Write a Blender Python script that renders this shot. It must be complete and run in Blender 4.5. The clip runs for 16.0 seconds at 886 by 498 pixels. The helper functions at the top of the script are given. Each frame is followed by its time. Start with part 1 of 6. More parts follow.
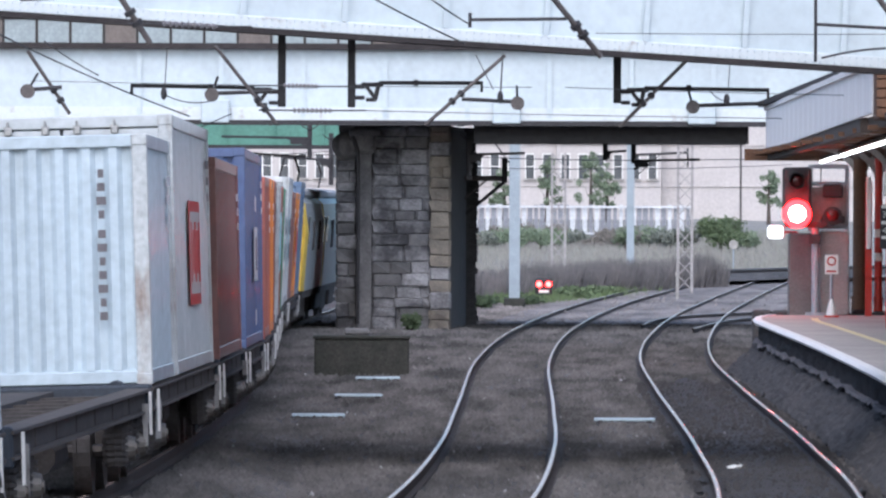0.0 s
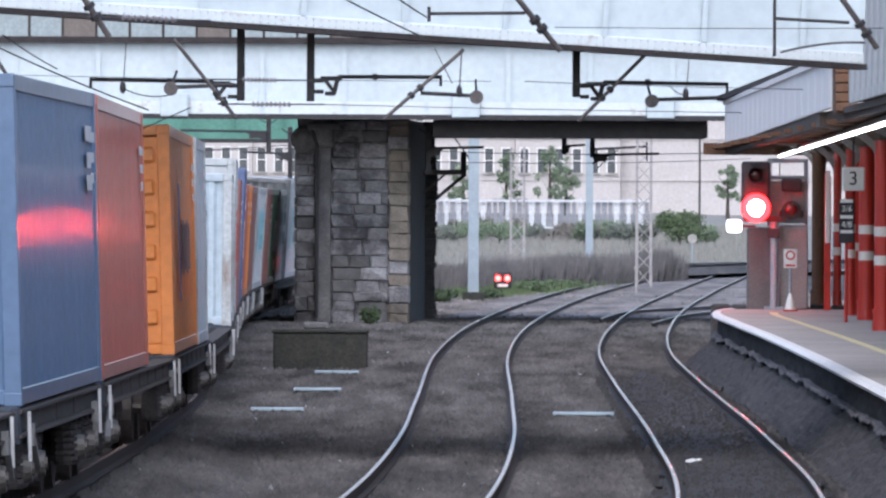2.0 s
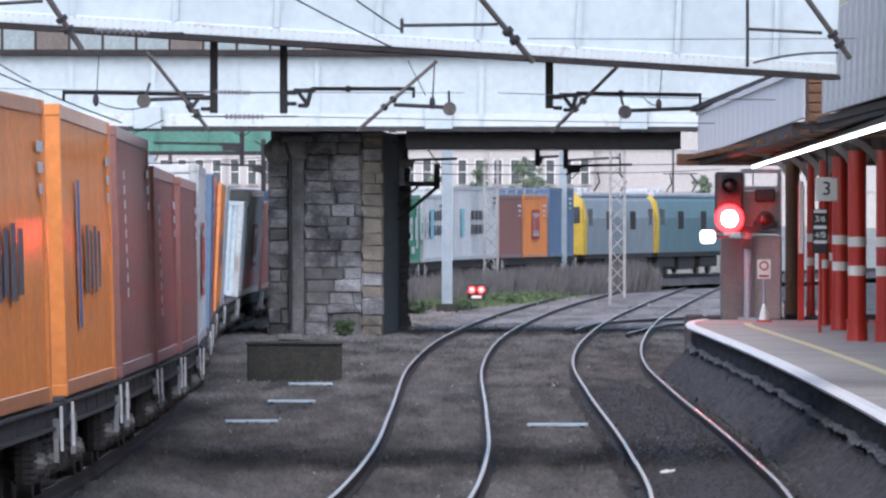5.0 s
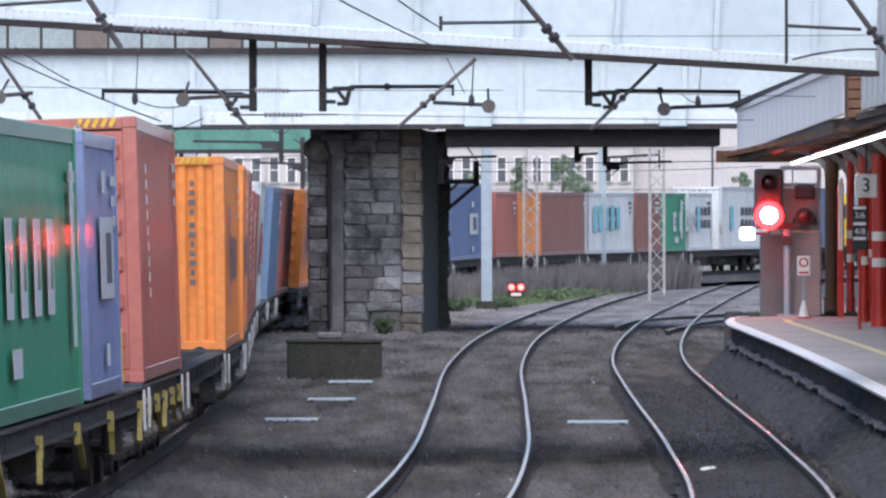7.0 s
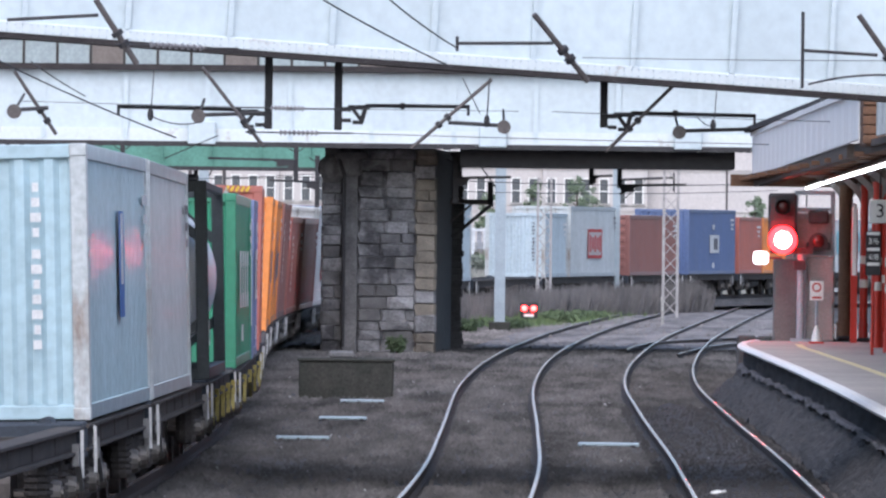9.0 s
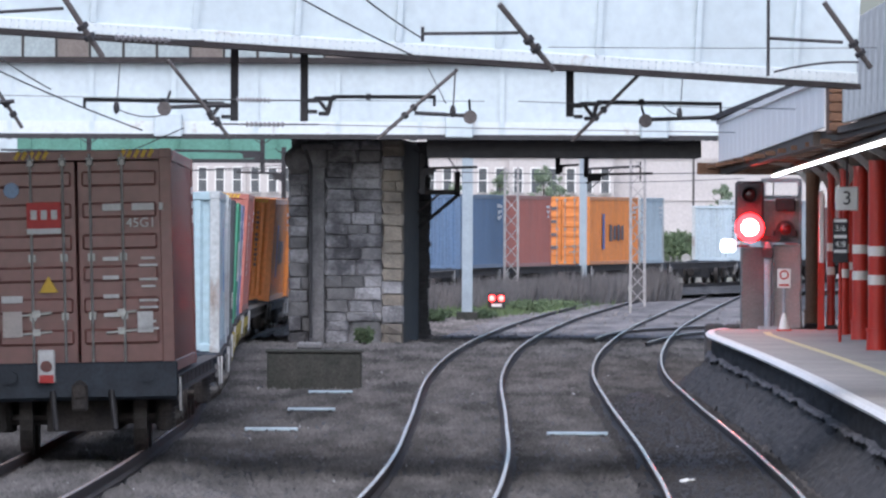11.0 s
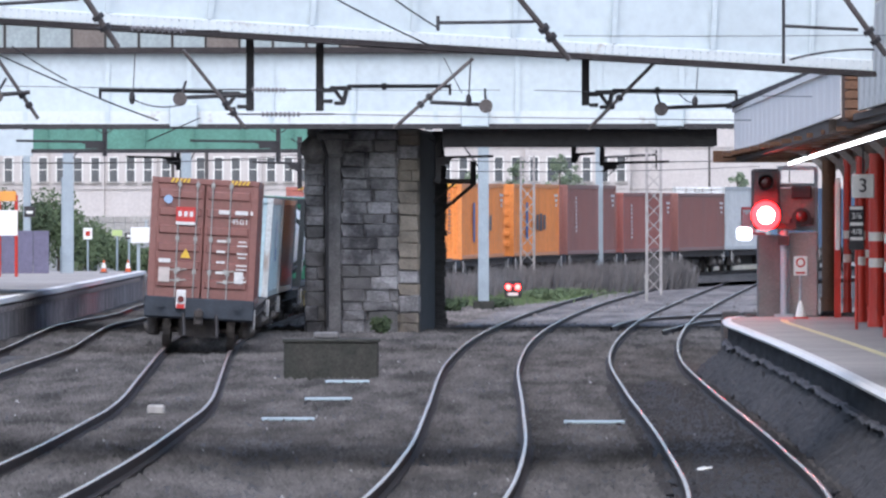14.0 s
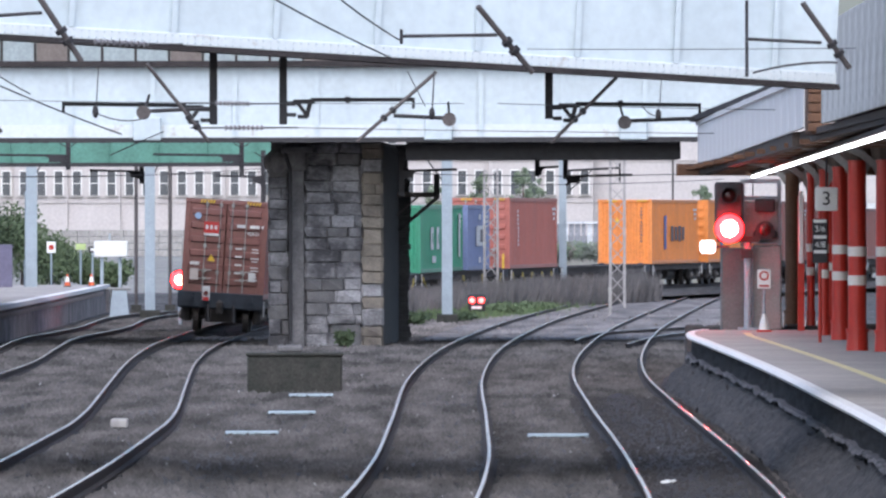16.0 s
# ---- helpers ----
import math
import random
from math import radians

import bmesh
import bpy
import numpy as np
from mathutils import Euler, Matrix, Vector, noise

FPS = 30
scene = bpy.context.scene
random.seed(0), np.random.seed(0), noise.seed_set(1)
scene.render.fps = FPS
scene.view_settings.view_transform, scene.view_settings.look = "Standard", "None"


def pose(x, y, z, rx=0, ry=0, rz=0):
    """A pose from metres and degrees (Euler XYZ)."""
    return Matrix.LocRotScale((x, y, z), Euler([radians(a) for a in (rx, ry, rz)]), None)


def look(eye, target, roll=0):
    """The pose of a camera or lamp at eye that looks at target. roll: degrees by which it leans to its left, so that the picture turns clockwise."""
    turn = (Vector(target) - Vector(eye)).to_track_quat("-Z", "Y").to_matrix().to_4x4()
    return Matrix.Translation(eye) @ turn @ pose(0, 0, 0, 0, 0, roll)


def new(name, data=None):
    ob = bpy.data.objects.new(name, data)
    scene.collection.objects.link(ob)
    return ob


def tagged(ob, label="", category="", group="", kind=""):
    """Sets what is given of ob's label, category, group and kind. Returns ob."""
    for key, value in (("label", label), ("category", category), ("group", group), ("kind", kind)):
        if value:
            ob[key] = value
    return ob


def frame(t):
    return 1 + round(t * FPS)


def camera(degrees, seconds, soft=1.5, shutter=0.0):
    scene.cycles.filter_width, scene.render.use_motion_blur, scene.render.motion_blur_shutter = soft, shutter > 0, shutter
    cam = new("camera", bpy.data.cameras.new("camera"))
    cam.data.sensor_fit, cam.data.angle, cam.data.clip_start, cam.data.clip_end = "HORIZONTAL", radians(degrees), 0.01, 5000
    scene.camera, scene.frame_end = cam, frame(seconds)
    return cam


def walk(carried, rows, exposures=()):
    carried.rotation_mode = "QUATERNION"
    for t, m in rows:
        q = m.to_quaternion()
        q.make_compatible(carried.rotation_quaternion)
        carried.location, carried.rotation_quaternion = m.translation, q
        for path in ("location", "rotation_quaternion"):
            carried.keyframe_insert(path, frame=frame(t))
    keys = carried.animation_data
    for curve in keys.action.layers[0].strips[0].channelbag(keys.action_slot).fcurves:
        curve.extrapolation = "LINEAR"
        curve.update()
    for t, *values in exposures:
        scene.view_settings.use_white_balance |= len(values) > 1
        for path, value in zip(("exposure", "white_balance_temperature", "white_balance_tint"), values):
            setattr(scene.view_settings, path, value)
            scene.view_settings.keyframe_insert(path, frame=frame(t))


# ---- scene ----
# ---------------------------------------------------------------- camera
# eye 3 m above the rails; columns: seconds, aim x, aim z (200 m ahead), roll
cam = camera(5.611, 16.0, soft=2.4)
AIM = [
    (0.0, -0.756, 2.220, 0.21),
    (0.5, -0.366, 2.281, 0.26),
    (1.0, -0.309, 2.095, 0.22),
    (1.5, 0.044, 2.131, 0.32),
    (2.0, 0.153, 2.090, 0.24),
    (2.5, 0.386, 2.179, 0.33),
    (3.0, 0.438, 2.264, 0.04),
    (5.5, 0.879, 2.350, 0.08),
    (6.0, 0.873, 2.185, 0.20),
    (6.5, 0.420, 2.132, 0.10),
    (7.0, -0.139, 2.297, -0.12),
    (7.5, -0.391, 2.487, -0.05),
    (8.0, -0.676, 2.930, 0.02),
    (8.5, -0.958, 2.950, 0.41),
    (9.0, -0.439, 2.739, 0.64),
    (9.5, -0.061, 2.619, 0.53),
    (12.0, -0.026, 2.331, 0.06),
    (12.5, -0.077, 2.119, -0.00),
    (13.0, 0.005, 2.080, -0.06),
    (13.5, -0.115, 2.136, 0.01),
    (14.0, -0.070, 2.291, -0.05),
    (14.5, -0.000, 2.425, 0.00),
    (15.0, 0.412, 2.641, -0.12),
    (15.5, 0.584, 2.617, -0.14),
    (16.0, 0.737, 2.586, -0.10),
]
walk(cam, [(t, look((0, 0, 3.0), (ax, 200, az), r)) for t, ax, az, r in AIM], [(0, 0.57, 5750, 13), (16, 0.57, 5750, 13)])

# ---------------------------------------------------------------- light
world = bpy.data.worlds.new("sky")
scene.world = world
world.use_nodes = True
wn = world.node_tree
sky = wn.nodes.new("ShaderNodeTexSky")
sky.sky_type, sky.sun_disc = "NISHITA", False
sky.sun_elevation, sky.sun_rotation = radians(47), radians(188)
sky.air_density, sky.dust_density = 1.0, 3.0
wn.nodes["Background"].inputs["Strength"].default_value = 0.15
wn.links.new(sky.outputs[0], wn.nodes["Background"].inputs["Color"])
sun_data = bpy.data.lights.new("sun", "SUN")
sun_data.energy, sun_data.angle, sun_data.color = 1.45, radians(100), (1.0, 0.97, 0.93)
sun = new("sun", sun_data)
sun.matrix_world = look((2, -58, 66), (0, 0, 0))


# the platform signal's narrow red beam
beam_data = bpy.data.lights.new("signal_beam", "SPOT")
beam_data.energy, beam_data.color, beam_data.spot_size, beam_data.spot_blend, beam_data.shadow_soft_size = 170, (1.0, 0.03, 0.02), radians(20), 0.7, 0.14
beam_lamp = new("signal_beam", beam_data)
beam_lamp.matrix_world = look((6.68, 188.3, 3.02), (-0.5, 60, 1.2))

# ---------------------------------------------------------------- materials
def material(name, color, rough=0.8, metal=0.0, vary=0.25, scale=3.0, fine=40.0, bump=0.25, dark=None, dist=0.02, per_object=0.0, streak=0.0, stretch=None, placed=False, edges=(0.35, 0.65)):
    """Two scales of variation: broad stains towards `dark`, fine grain and relief."""
    m = bpy.data.materials.new(name)
    m.use_nodes = True
    nt = m.node_tree
    b = nt.nodes["Principled BSDF"]
    b.inputs["Roughness"].default_value, b.inputs["Metallic"].default_value = rough, metal
    tc = nt.nodes.new("ShaderNodeTexCoord")
    mp = nt.nodes.new("ShaderNodeMapping")
    nt.links.new(tc.outputs["Object"], mp.inputs["Vector"])
    if placed:
        geo = nt.nodes.new("ShaderNodeNewGeometry")
        nt.links.new(geo.outputs["Position"], mp.inputs["Vector"])
    if stretch:
        mp.inputs["Scale"].default_value = stretch
    if streak:
        mp.inputs["Scale"].default_value = (1, 1, streak)
    n1 = nt.nodes.new("ShaderNodeTexNoise")
    n1.inputs["Scale"].default_value, n1.inputs["Detail"].default_value, n1.inputs["Roughness"].default_value = scale, 6, 0.65
    n2 = nt.nodes.new("ShaderNodeTexNoise")
    n2.inputs["Scale"].default_value, n2.inputs["Detail"].default_value = fine, 4
    nt.links.new(mp.outputs[0], n1.inputs["Vector"])
    nt.links.new(tc.outputs["Object"], n2.inputs["Vector"])
    ramp = nt.nodes.new("ShaderNodeValToRGB")
    ramp.color_ramp.elements[0].position, ramp.color_ramp.elements[1].position = edges
    d = dark or tuple(c * (1 - vary) for c in color)
    ramp.color_ramp.elements[0].color, ramp.color_ramp.elements[1].color = (*d, 1), (*color, 1)
    nt.links.new(n1.outputs["Fac"], ramp.inputs["Fac"])
    mix = nt.nodes.new("ShaderNodeMix")
    mix.data_type, mix.blend_type = "RGBA", "MULTIPLY"
    mix.inputs[0].default_value = min(1.0, vary * 1.6)
    nt.links.new(ramp.outputs["Color"], mix.inputs[6])
    grey = nt.nodes.new("ShaderNodeMapRange")
    grey.inputs["From Min"].default_value, grey.inputs["From Max"].default_value = 0.3, 0.7
    grey.inputs["To Min"].default_value, grey.inputs["To Max"].default_value = 0.45, 1.25
    nt.links.new(n2.outputs["Fac"], grey.inputs["Value"])
    nt.links.new(grey.outputs[0], mix.inputs[7])
    out = mix.outputs[2]
    if per_object:
        info = nt.nodes.new("ShaderNodeObjectInfo")
        r = nt.nodes.new("ShaderNodeMapRange")
        r.inputs["To Min"].default_value, r.inputs["To Max"].default_value = 1 - per_object, 1 + per_object * 0.6
        nt.links.new(info.outputs["Random"], r.inputs["Value"])
        mul = nt.nodes.new("ShaderNodeMix")
        mul.data_type, mul.blend_type = "RGBA", "MULTIPLY"
        mul.inputs[0].default_value = 1.0
        nt.links.new(out, mul.inputs[6])
        nt.links.new(r.outputs[0], mul.inputs[7])
        out = mul.outputs[2]
    nt.links.new(out, b.inputs["Base Color"])
    if bump:
        bp = nt.nodes.new("ShaderNodeBump")
        bp.inputs["Strength"].default_value, bp.inputs["Distance"].default_value = bump, dist
        nt.links.new(n2.outputs["Fac"], bp.inputs["Height"])
        nt.links.new(bp.outputs[0], b.inputs["Normal"])
    return m


def glow(name, color, strength):
    m = bpy.data.materials.new(name)
    m.use_nodes = True
    b = m.node_tree.nodes["Principled BSDF"]
    b.inputs["Base Color"].default_value = (*color, 1)
    b.inputs["Emission Color"].default_value, b.inputs["Emission Strength"].default_value = (*color, 1), strength
    return m


BALLAST = material("ballast", (0.112, 0.105, 0.102), 0.95, 0, 0.45, 1.0, 14.0, 0.9, dark=(0.042, 0.041, 0.04), dist=0.06, stretch=(1.1, 0.11, 1), placed=True, edges=(0.4, 0.62))
# pale far ballast, lightened in colour for distance haze
HAZY_BALLAST = material("hazy_pale_ballast", (0.27, 0.245, 0.235), 0.95, 0, 0.4, 0.6, 7, 0.9, dark=(0.11, 0.103, 0.1), dist=0.06, stretch=(1.2, 0.16, 1), placed=True, edges=(0.38, 0.62))
OILY = material("oily_ballast", (0.05, 0.046, 0.045), 0.85, 0, 0.45, 0.5, 14.0, 0.8, dark=(0.03, 0.03, 0.033), dist=0.05)
RAIL_TOP = material("polished_rail", (0.62, 0.475, 0.415), 0.2, 0.3, 0.2, 0.6, 60, 0.05)
RAIL_SIDE = material("rusty_rail", (0.055, 0.042, 0.037), 0.85, 0.0, 0.35, 4, 60, 0.3)
WHITE_STEEL = material("white_painted_steel", (0.575, 0.65, 0.675), 0.55, 0, 0.09, 0.5, 6, 0.1, dark=(0.5, 0.57, 0.595), streak=0.25)
WHITE_RUSTY = material("rust_spotted_white_steel", (0.63, 0.68, 0.69), 0.6, 0, 0.08, 1.6, 9, 0.1, dark=(0.36, 0.29, 0.23), edges=(0.27, 0.4))
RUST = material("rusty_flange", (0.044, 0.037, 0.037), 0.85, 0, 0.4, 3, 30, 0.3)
BLACK = material("black_iron", (0.042, 0.04, 0.043), 0.6, 0.2, 0.3, 5, 40, 0.2)
GREEN_STEEL = material("green_painted_steel", (0.12, 0.3, 0.23), 0.6, 0, 0.25, 1.2, 12, 0.1)
STONE = material("sooty_stone", (0.33, 0.325, 0.335), 0.9, 0, 0.4, 1.1, 7, 1.0, dark=(0.085, 0.084, 0.09), per_object=0.28, edges=(0.4, 0.6), placed=True)
STONE_WARM = material("warm_stone", (0.37, 0.325, 0.265), 0.9, 0, 0.35, 0.6, 14, 0.8, dark=(0.13, 0.115, 0.1), per_object=0.15, placed=True)
DARK_STONE = material("smoke_dark_stone", (0.19, 0.185, 0.186), 0.9, 0, 0.3, 1.3, 18, 0.5, dark=(0.08, 0.08, 0.082), per_object=0.12, placed=True)
BLACK_STONE = material("near_black_stone", (0.085, 0.082, 0.082), 0.9, 0, 0.35, 2, 20, 0.5)
MORTAR = material("dark_mortar", (0.19, 0.186, 0.186), 0.95, 0, 0.3, 3, 30, 0.3)
GREY_STEEL = material("galvanised_steel", (0.36, 0.42, 0.46), 0.55, 0.3, 0.15, 2, 25, 0.1)
PLATFORM = material("platform_paving", (0.45, 0.41, 0.365), 0.85, 0, 0.22, 0.35, 9, 0.2, dark=(0.33, 0.3, 0.275))
WHITE_LINE = material("white_line_paint", (0.82, 0.805, 0.78), 0.7, 0, 0.14, 2.2, 14, 0.2, dark=(0.6, 0.58, 0.55), edges=(0.25, 0.45))
YELLOW_LINE = material("yellow_line_paint", (0.76, 0.68, 0.38), 0.7, 0, 0.15, 3, 30, 0.1)
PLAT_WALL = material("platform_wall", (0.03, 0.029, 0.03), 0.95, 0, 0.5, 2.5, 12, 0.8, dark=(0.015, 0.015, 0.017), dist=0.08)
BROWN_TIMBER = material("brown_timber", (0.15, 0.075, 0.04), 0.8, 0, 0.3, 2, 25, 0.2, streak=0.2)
CLADDING = material("weathered_white_cladding", (0.86, 0.85, 0.84), 0.7, 0, 0.08, 1.2, 20, 0.05, dark=(0.74, 0.71, 0.69), streak=0.15)
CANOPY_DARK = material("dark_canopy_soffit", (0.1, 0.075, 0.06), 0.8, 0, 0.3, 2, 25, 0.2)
RED_PAINT = material("red_gloss_paint", (0.5, 0.035, 0.02), 0.35, 0, 0.15, 2, 30, 0.05)
CREAM = material("cream_band_paint", (0.75, 0.7, 0.62), 0.5, 0, 0.1, 3, 30, 0.05)
SIGN_WHITE = material("white_sign_face", (0.78, 0.78, 0.74), 0.5, 0, 0.05, 3, 30, 0.0)
CONCRETE = material("mossy_concrete", (0.055, 0.052, 0.045), 0.95, 0, 0.4, 3, 25, 0.5, dark=(0.03, 0.034, 0.027))
PALE_METAL = material("pale_blue_metal", (0.45, 0.55, 0.6), 0.4, 0.4, 0.15, 6, 40, 0.1)
GLAZE = material("dull_glazing", (0.34, 0.4, 0.41), 0.3, 0, 0.2, 1.5, 10, 0.05)
GLAZE_BROWN = material("brown_boarding", (0.2, 0.17, 0.15), 0.7, 0, 0.25, 2, 20, 0.1)
PILASTER = material("smooth_grey_stone", (0.19, 0.185, 0.185), 0.85, 0, 0.3, 1.4, 20, 0.25, dark=(0.08, 0.078, 0.08))
SLOPE = material("sooty_slope", (0.085, 0.078, 0.077), 0.95, 0, 0.5, 1.5, 9, 1.0, dark=(0.04, 0.038, 0.039), dist=0.08, placed=True)
LEDGE = material("pale_rubble", (0.19, 0.18, 0.185), 0.95, 0, 0.5, 3, 14, 0.8, dark=(0.06, 0.06, 0.065), dist=0.06)
FASCIA = material("grey_fascia", (0.78, 0.77, 0.74), 0.8, 0, 0.3, 0.7, 8, 0.1, dark=(0.48, 0.47, 0.42))
RED_BROWN = material("red_brown_wall", (0.3, 0.08, 0.05), 0.7, 0, 0.25, 1.0, 15, 0.1)
BROWN_WALL = material("stained_brown_brick", (0.36, 0.32, 0.31), 0.9, 0, 0.4, 0.8, 7, 0.6, dark=(0.15, 0.135, 0.135))
BANK = material("scrub_bank", (0.3, 0.3, 0.26), 0.95, 0, 0.3, 0.12, 1.2, 0.9, dark=(0.25, 0.235, 0.225), dist=0.4)
FENCE_LIGHT = material("pale_fence_paint", (0.66, 0.68, 0.7), 0.7, 0, 0.2, 1, 8, 0.1)
FENCE_DARK = material("grey_fence_board", (0.3, 0.31, 0.34), 0.8, 0, 0.25, 1, 8, 0.1)
STONE_PALE = material("pale_grey_stone", (0.4, 0.385, 0.36), 0.9, 0, 0.25, 0.8, 6, 0.3)
HOUSE_STONE = material("pale_house_stone", (0.54, 0.505, 0.485), 0.9, 0, 0.12, 0.4, 4, 0.2)
SLATE = material("roof_slate", (0.16, 0.17, 0.19), 0.6, 0, 0.25, 1, 6, 0.3)
DARK_GLASS = material("dark_window_glass", (0.09, 0.1, 0.11), 0.12, 0, 0.2, 1, 5, 0.0)
LENS_OFF = material("unlit_dark_lens", (0.1, 0.012, 0.012), 0.2, 0, 0.2, 5, 30, 0.0)
RED_SMALL = glow("small_red_lamp", (1.0, 0.012, 0.008), 45)
CABINET = material("pale_grey_cabinet", (0.31, 0.31, 0.3), 0.6, 0, 0.2, 2, 20, 0.1)
CABINET_BROWN = material("brown_grey_case", (0.14, 0.14, 0.138), 0.7, 0, 0.25, 2, 20, 0.1)
CONE_ORANGE = material("cone_orange", (0.65, 0.12, 0.04), 0.6, 0, 0.1, 4, 30, 0.0)
BRACKET = material("grey_bracket_paint", (0.3, 0.29, 0.28), 0.6, 0, 0.2, 3, 20, 0.1)
STONES = material("loose_stone", (0.138, 0.129, 0.125), 0.9, 0, 0.45, 1.0, 9, 0.0, dark=(0.038, 0.037, 0.036), stretch=(1.1, 0.11, 1), placed=True)
SPECK = material("pale_chipped_stone", (0.36, 0.36, 0.37), 0.9, 0, 0.3, 3, 20, 0.0)
PURPLE = material("purple_grey_panel", (0.14, 0.13, 0.2), 0.7, 0, 0.2, 1, 15, 0.1)
MARK_ORANGE = material("orange_header", (0.7, 0.32, 0.06), 0.6, 0, 0.1, 3, 20, 0.0)
MARK_LIME = material("lime_plate", (0.5, 0.62, 0.25), 0.6, 0, 0.1, 3, 20, 0.0)
BARK = material("bark", (0.1, 0.08, 0.065), 0.9, 0, 0.3, 5, 30, 0.3)
GRASS = material("dry_grass", (0.3, 0.31, 0.26), 0.9, 0, 0.3, 0.15, 3, 0.0, dark=(0.26, 0.24, 0.23))
# grey-brown weed colour that carries the dim haze below the far wagons
MURK = material("murky_weeds", (0.2, 0.185, 0.18), 0.95, 0, 0.35, 0.3, 4, 0.0, dark=(0.13, 0.125, 0.125))
FRESH = material("fresh_grass", (0.14, 0.21, 0.08), 0.9, 0, 0.3, 0.5, 5, 0.0, dark=(0.12, 0.15, 0.08))
# emission for the added disc that imitates the red glow round a lens
RED_HALO = glow("red_lamp", (1.0, 0.004, 0.003), 26)
RED_HOT = glow("red_lamp_core", (1.0, 0.07, 0.04), 190)
TUBE = glow("fluorescent_tube", (1.0, 0.98, 0.95), 6)
WHITE_LAMP = glow("lit_indicator", (1.0, 0.97, 0.95), 2.5)


# ---------------------------------------------------------------- building helpers
def box(bm, cx, cy, cz, sx, sy, sz, bevel=0.0):
    r = bmesh.ops.create_cube(bm, size=1.0, matrix=Matrix.LocRotScale((cx, cy, cz), None, (sx, sy, sz)))
    if bevel:
        es = list({e for v in r["verts"] for e in v.link_edges})
        bmesh.ops.bevel(bm, geom=es, offset=bevel, segments=1, affect="EDGES")


def bar(bm, a, b, r, seg=8, r2=None):
    a, b = Vector(a), Vector(b)
    m = Matrix.Translation((a + b) / 2) @ (b - a).to_track_quat("Z", "Y").to_matrix().to_4x4()
    bmesh.ops.create_cone(bm, cap_ends=True, segments=seg, radius1=r, radius2=r if r2 is None else r2, depth=(b - a).length, matrix=m)


def beam(bm, a, b, w, h):
    """A square-cut bar from a to b."""
    a, b = Vector(a), Vector(b)
    m = Matrix.Translation((a + b) / 2) @ (b - a).to_track_quat("Y", "Z").to_matrix().to_4x4()
    bmesh.ops.create_cube(bm, size=1.0, matrix=m @ Matrix.Diagonal((w, (b - a).length, h, 1)))


def mesh_of(bm, name):
    me = bpy.data.meshes.new(name)
    bm.normal_update()
    bm.to_mesh(me)
    bm.free()
    return me


def part(name, bm, mat, parent=None, label=""):
    me = mesh_of(bm, name)
    me.materials.append(mat)
    ob = new(name, me)
    if parent:
        ob.parent = parent
    return tagged(ob, label)


def thing(name, at, label, category, group="", kind="", rz=0.0):
    ob = new(name)
    ob.matrix_basis = pose(*at, 0, 0, rz)
    return tagged(ob, label, category, group, kind)


def curve_x(knots, d):
    k = np.array(knots, float)
    x, y = k[:, 0], k[:, 1]
    m = np.gradient(y, x)
    i = np.clip(np.searchsorted(x, d, side="right") - 1, 0, len(x) - 2)
    h = x[i + 1] - x[i]
    t = (d - x[i]) / h
    return (2*t**3 - 3*t**2 + 1) * y[i] + (t**3 - 2*t**2 + t) * h * m[i] + (3*t**2 - 2*t**3) * y[i + 1] + (t**3 - t**2) * h * m[i + 1]


def line(knots, d0, d1, step=2.0, shift=0.0):
    """Points along a track centre line, moved sideways (right positive)."""
    d = np.arange(d0, d1 + step / 2, step)
    x = curve_x(knots, d)
    t = np.gradient(x, d)
    n = np.sqrt(1 + t * t)
    return [(float(a + shift / c), float(b - shift * s / c)) for a, b, c, s in zip(x, d, n, t)]


def sweep(bm, pts, profile, z=0.0, closed=True):
    """Profile of (side, height) carried along ground points."""
    rings = []
    for i, (x, y) in enumerate(pts):
        a, b = pts[max(0, i - 1)], pts[min(len(pts) - 1, i + 1)]
        t = Vector((b[0] - a[0], b[1] - a[1], 0)).normalized()
        n = Vector((t.y, -t.x, 0))
        rings.append([bm.verts.new((x + n.x * s, y + n.y * s, z + h)) for s, h in profile])
    k = len(profile)
    for r0, r1 in zip(rings, rings[1:]):
        for j in range(k if closed else k - 1):
            bm.faces.new((r0[j], r0[(j + 1) % k], r1[(j + 1) % k], r1[j]))


# ---------------------------------------------------------------- tracks: (distance, side) of the centre lines
GOODS = [(-260, -24.5), (-40, -10.2), (0, -7.7), (40, -6.0), (70, -4.98), (79, -4.73), (88, -4.55), (101, -4.46), (111, -4.44), (130, -4.5), (147, -4.6), (167, -4.95), (180, -5.2),
         (213, -5.75), (240, -5.9), (262, -5.66), (283, -5.2), (300, -4.65), (318, -3.4), (337, -1.4), (367, 2.9), (397, 8.5), (427, 14.7), (477, 26.5), (577, 55), (785, 136)]
LOOP = [(-40, -17.5), (0, -14.6), (60, -10.6), (120, -9.3), (180, -9.4), (207.8, -9.4), (233, -9.84), (254, -10.1), (276, -9.64), (335, -8.5), (356, -5.5), (386, -0.9), (416, 5.0), (446, 12.2), (496, 25.6), (585, 57), (785, 145)]
MAIN = [(-40, -8.0), (0, -5.2), (40, -2.6), (70, -1.1), (98.6, -0.074), (117, 0.26), (140.4, 0.44), (186, 0.744), (231, 1.60), (262, 2.57), (320, 4.92), (355.6, 6.73), (403, 9.3), (444, 12.39), (490, 16.7), (600, 29), (785, 60)]
BAY = [(-40, -4.5), (0, -1.7), (40, 0.9), (70, 2.4), (98.6, 3.39), (117, 3.6), (157.4, 3.855), (188, 4.15), (208, 4.57), (235, 5.38), (271, 6.71), (320, 8.94), (396.7, 12.72), (457, 15.8), (600, 27), (785, 57)]
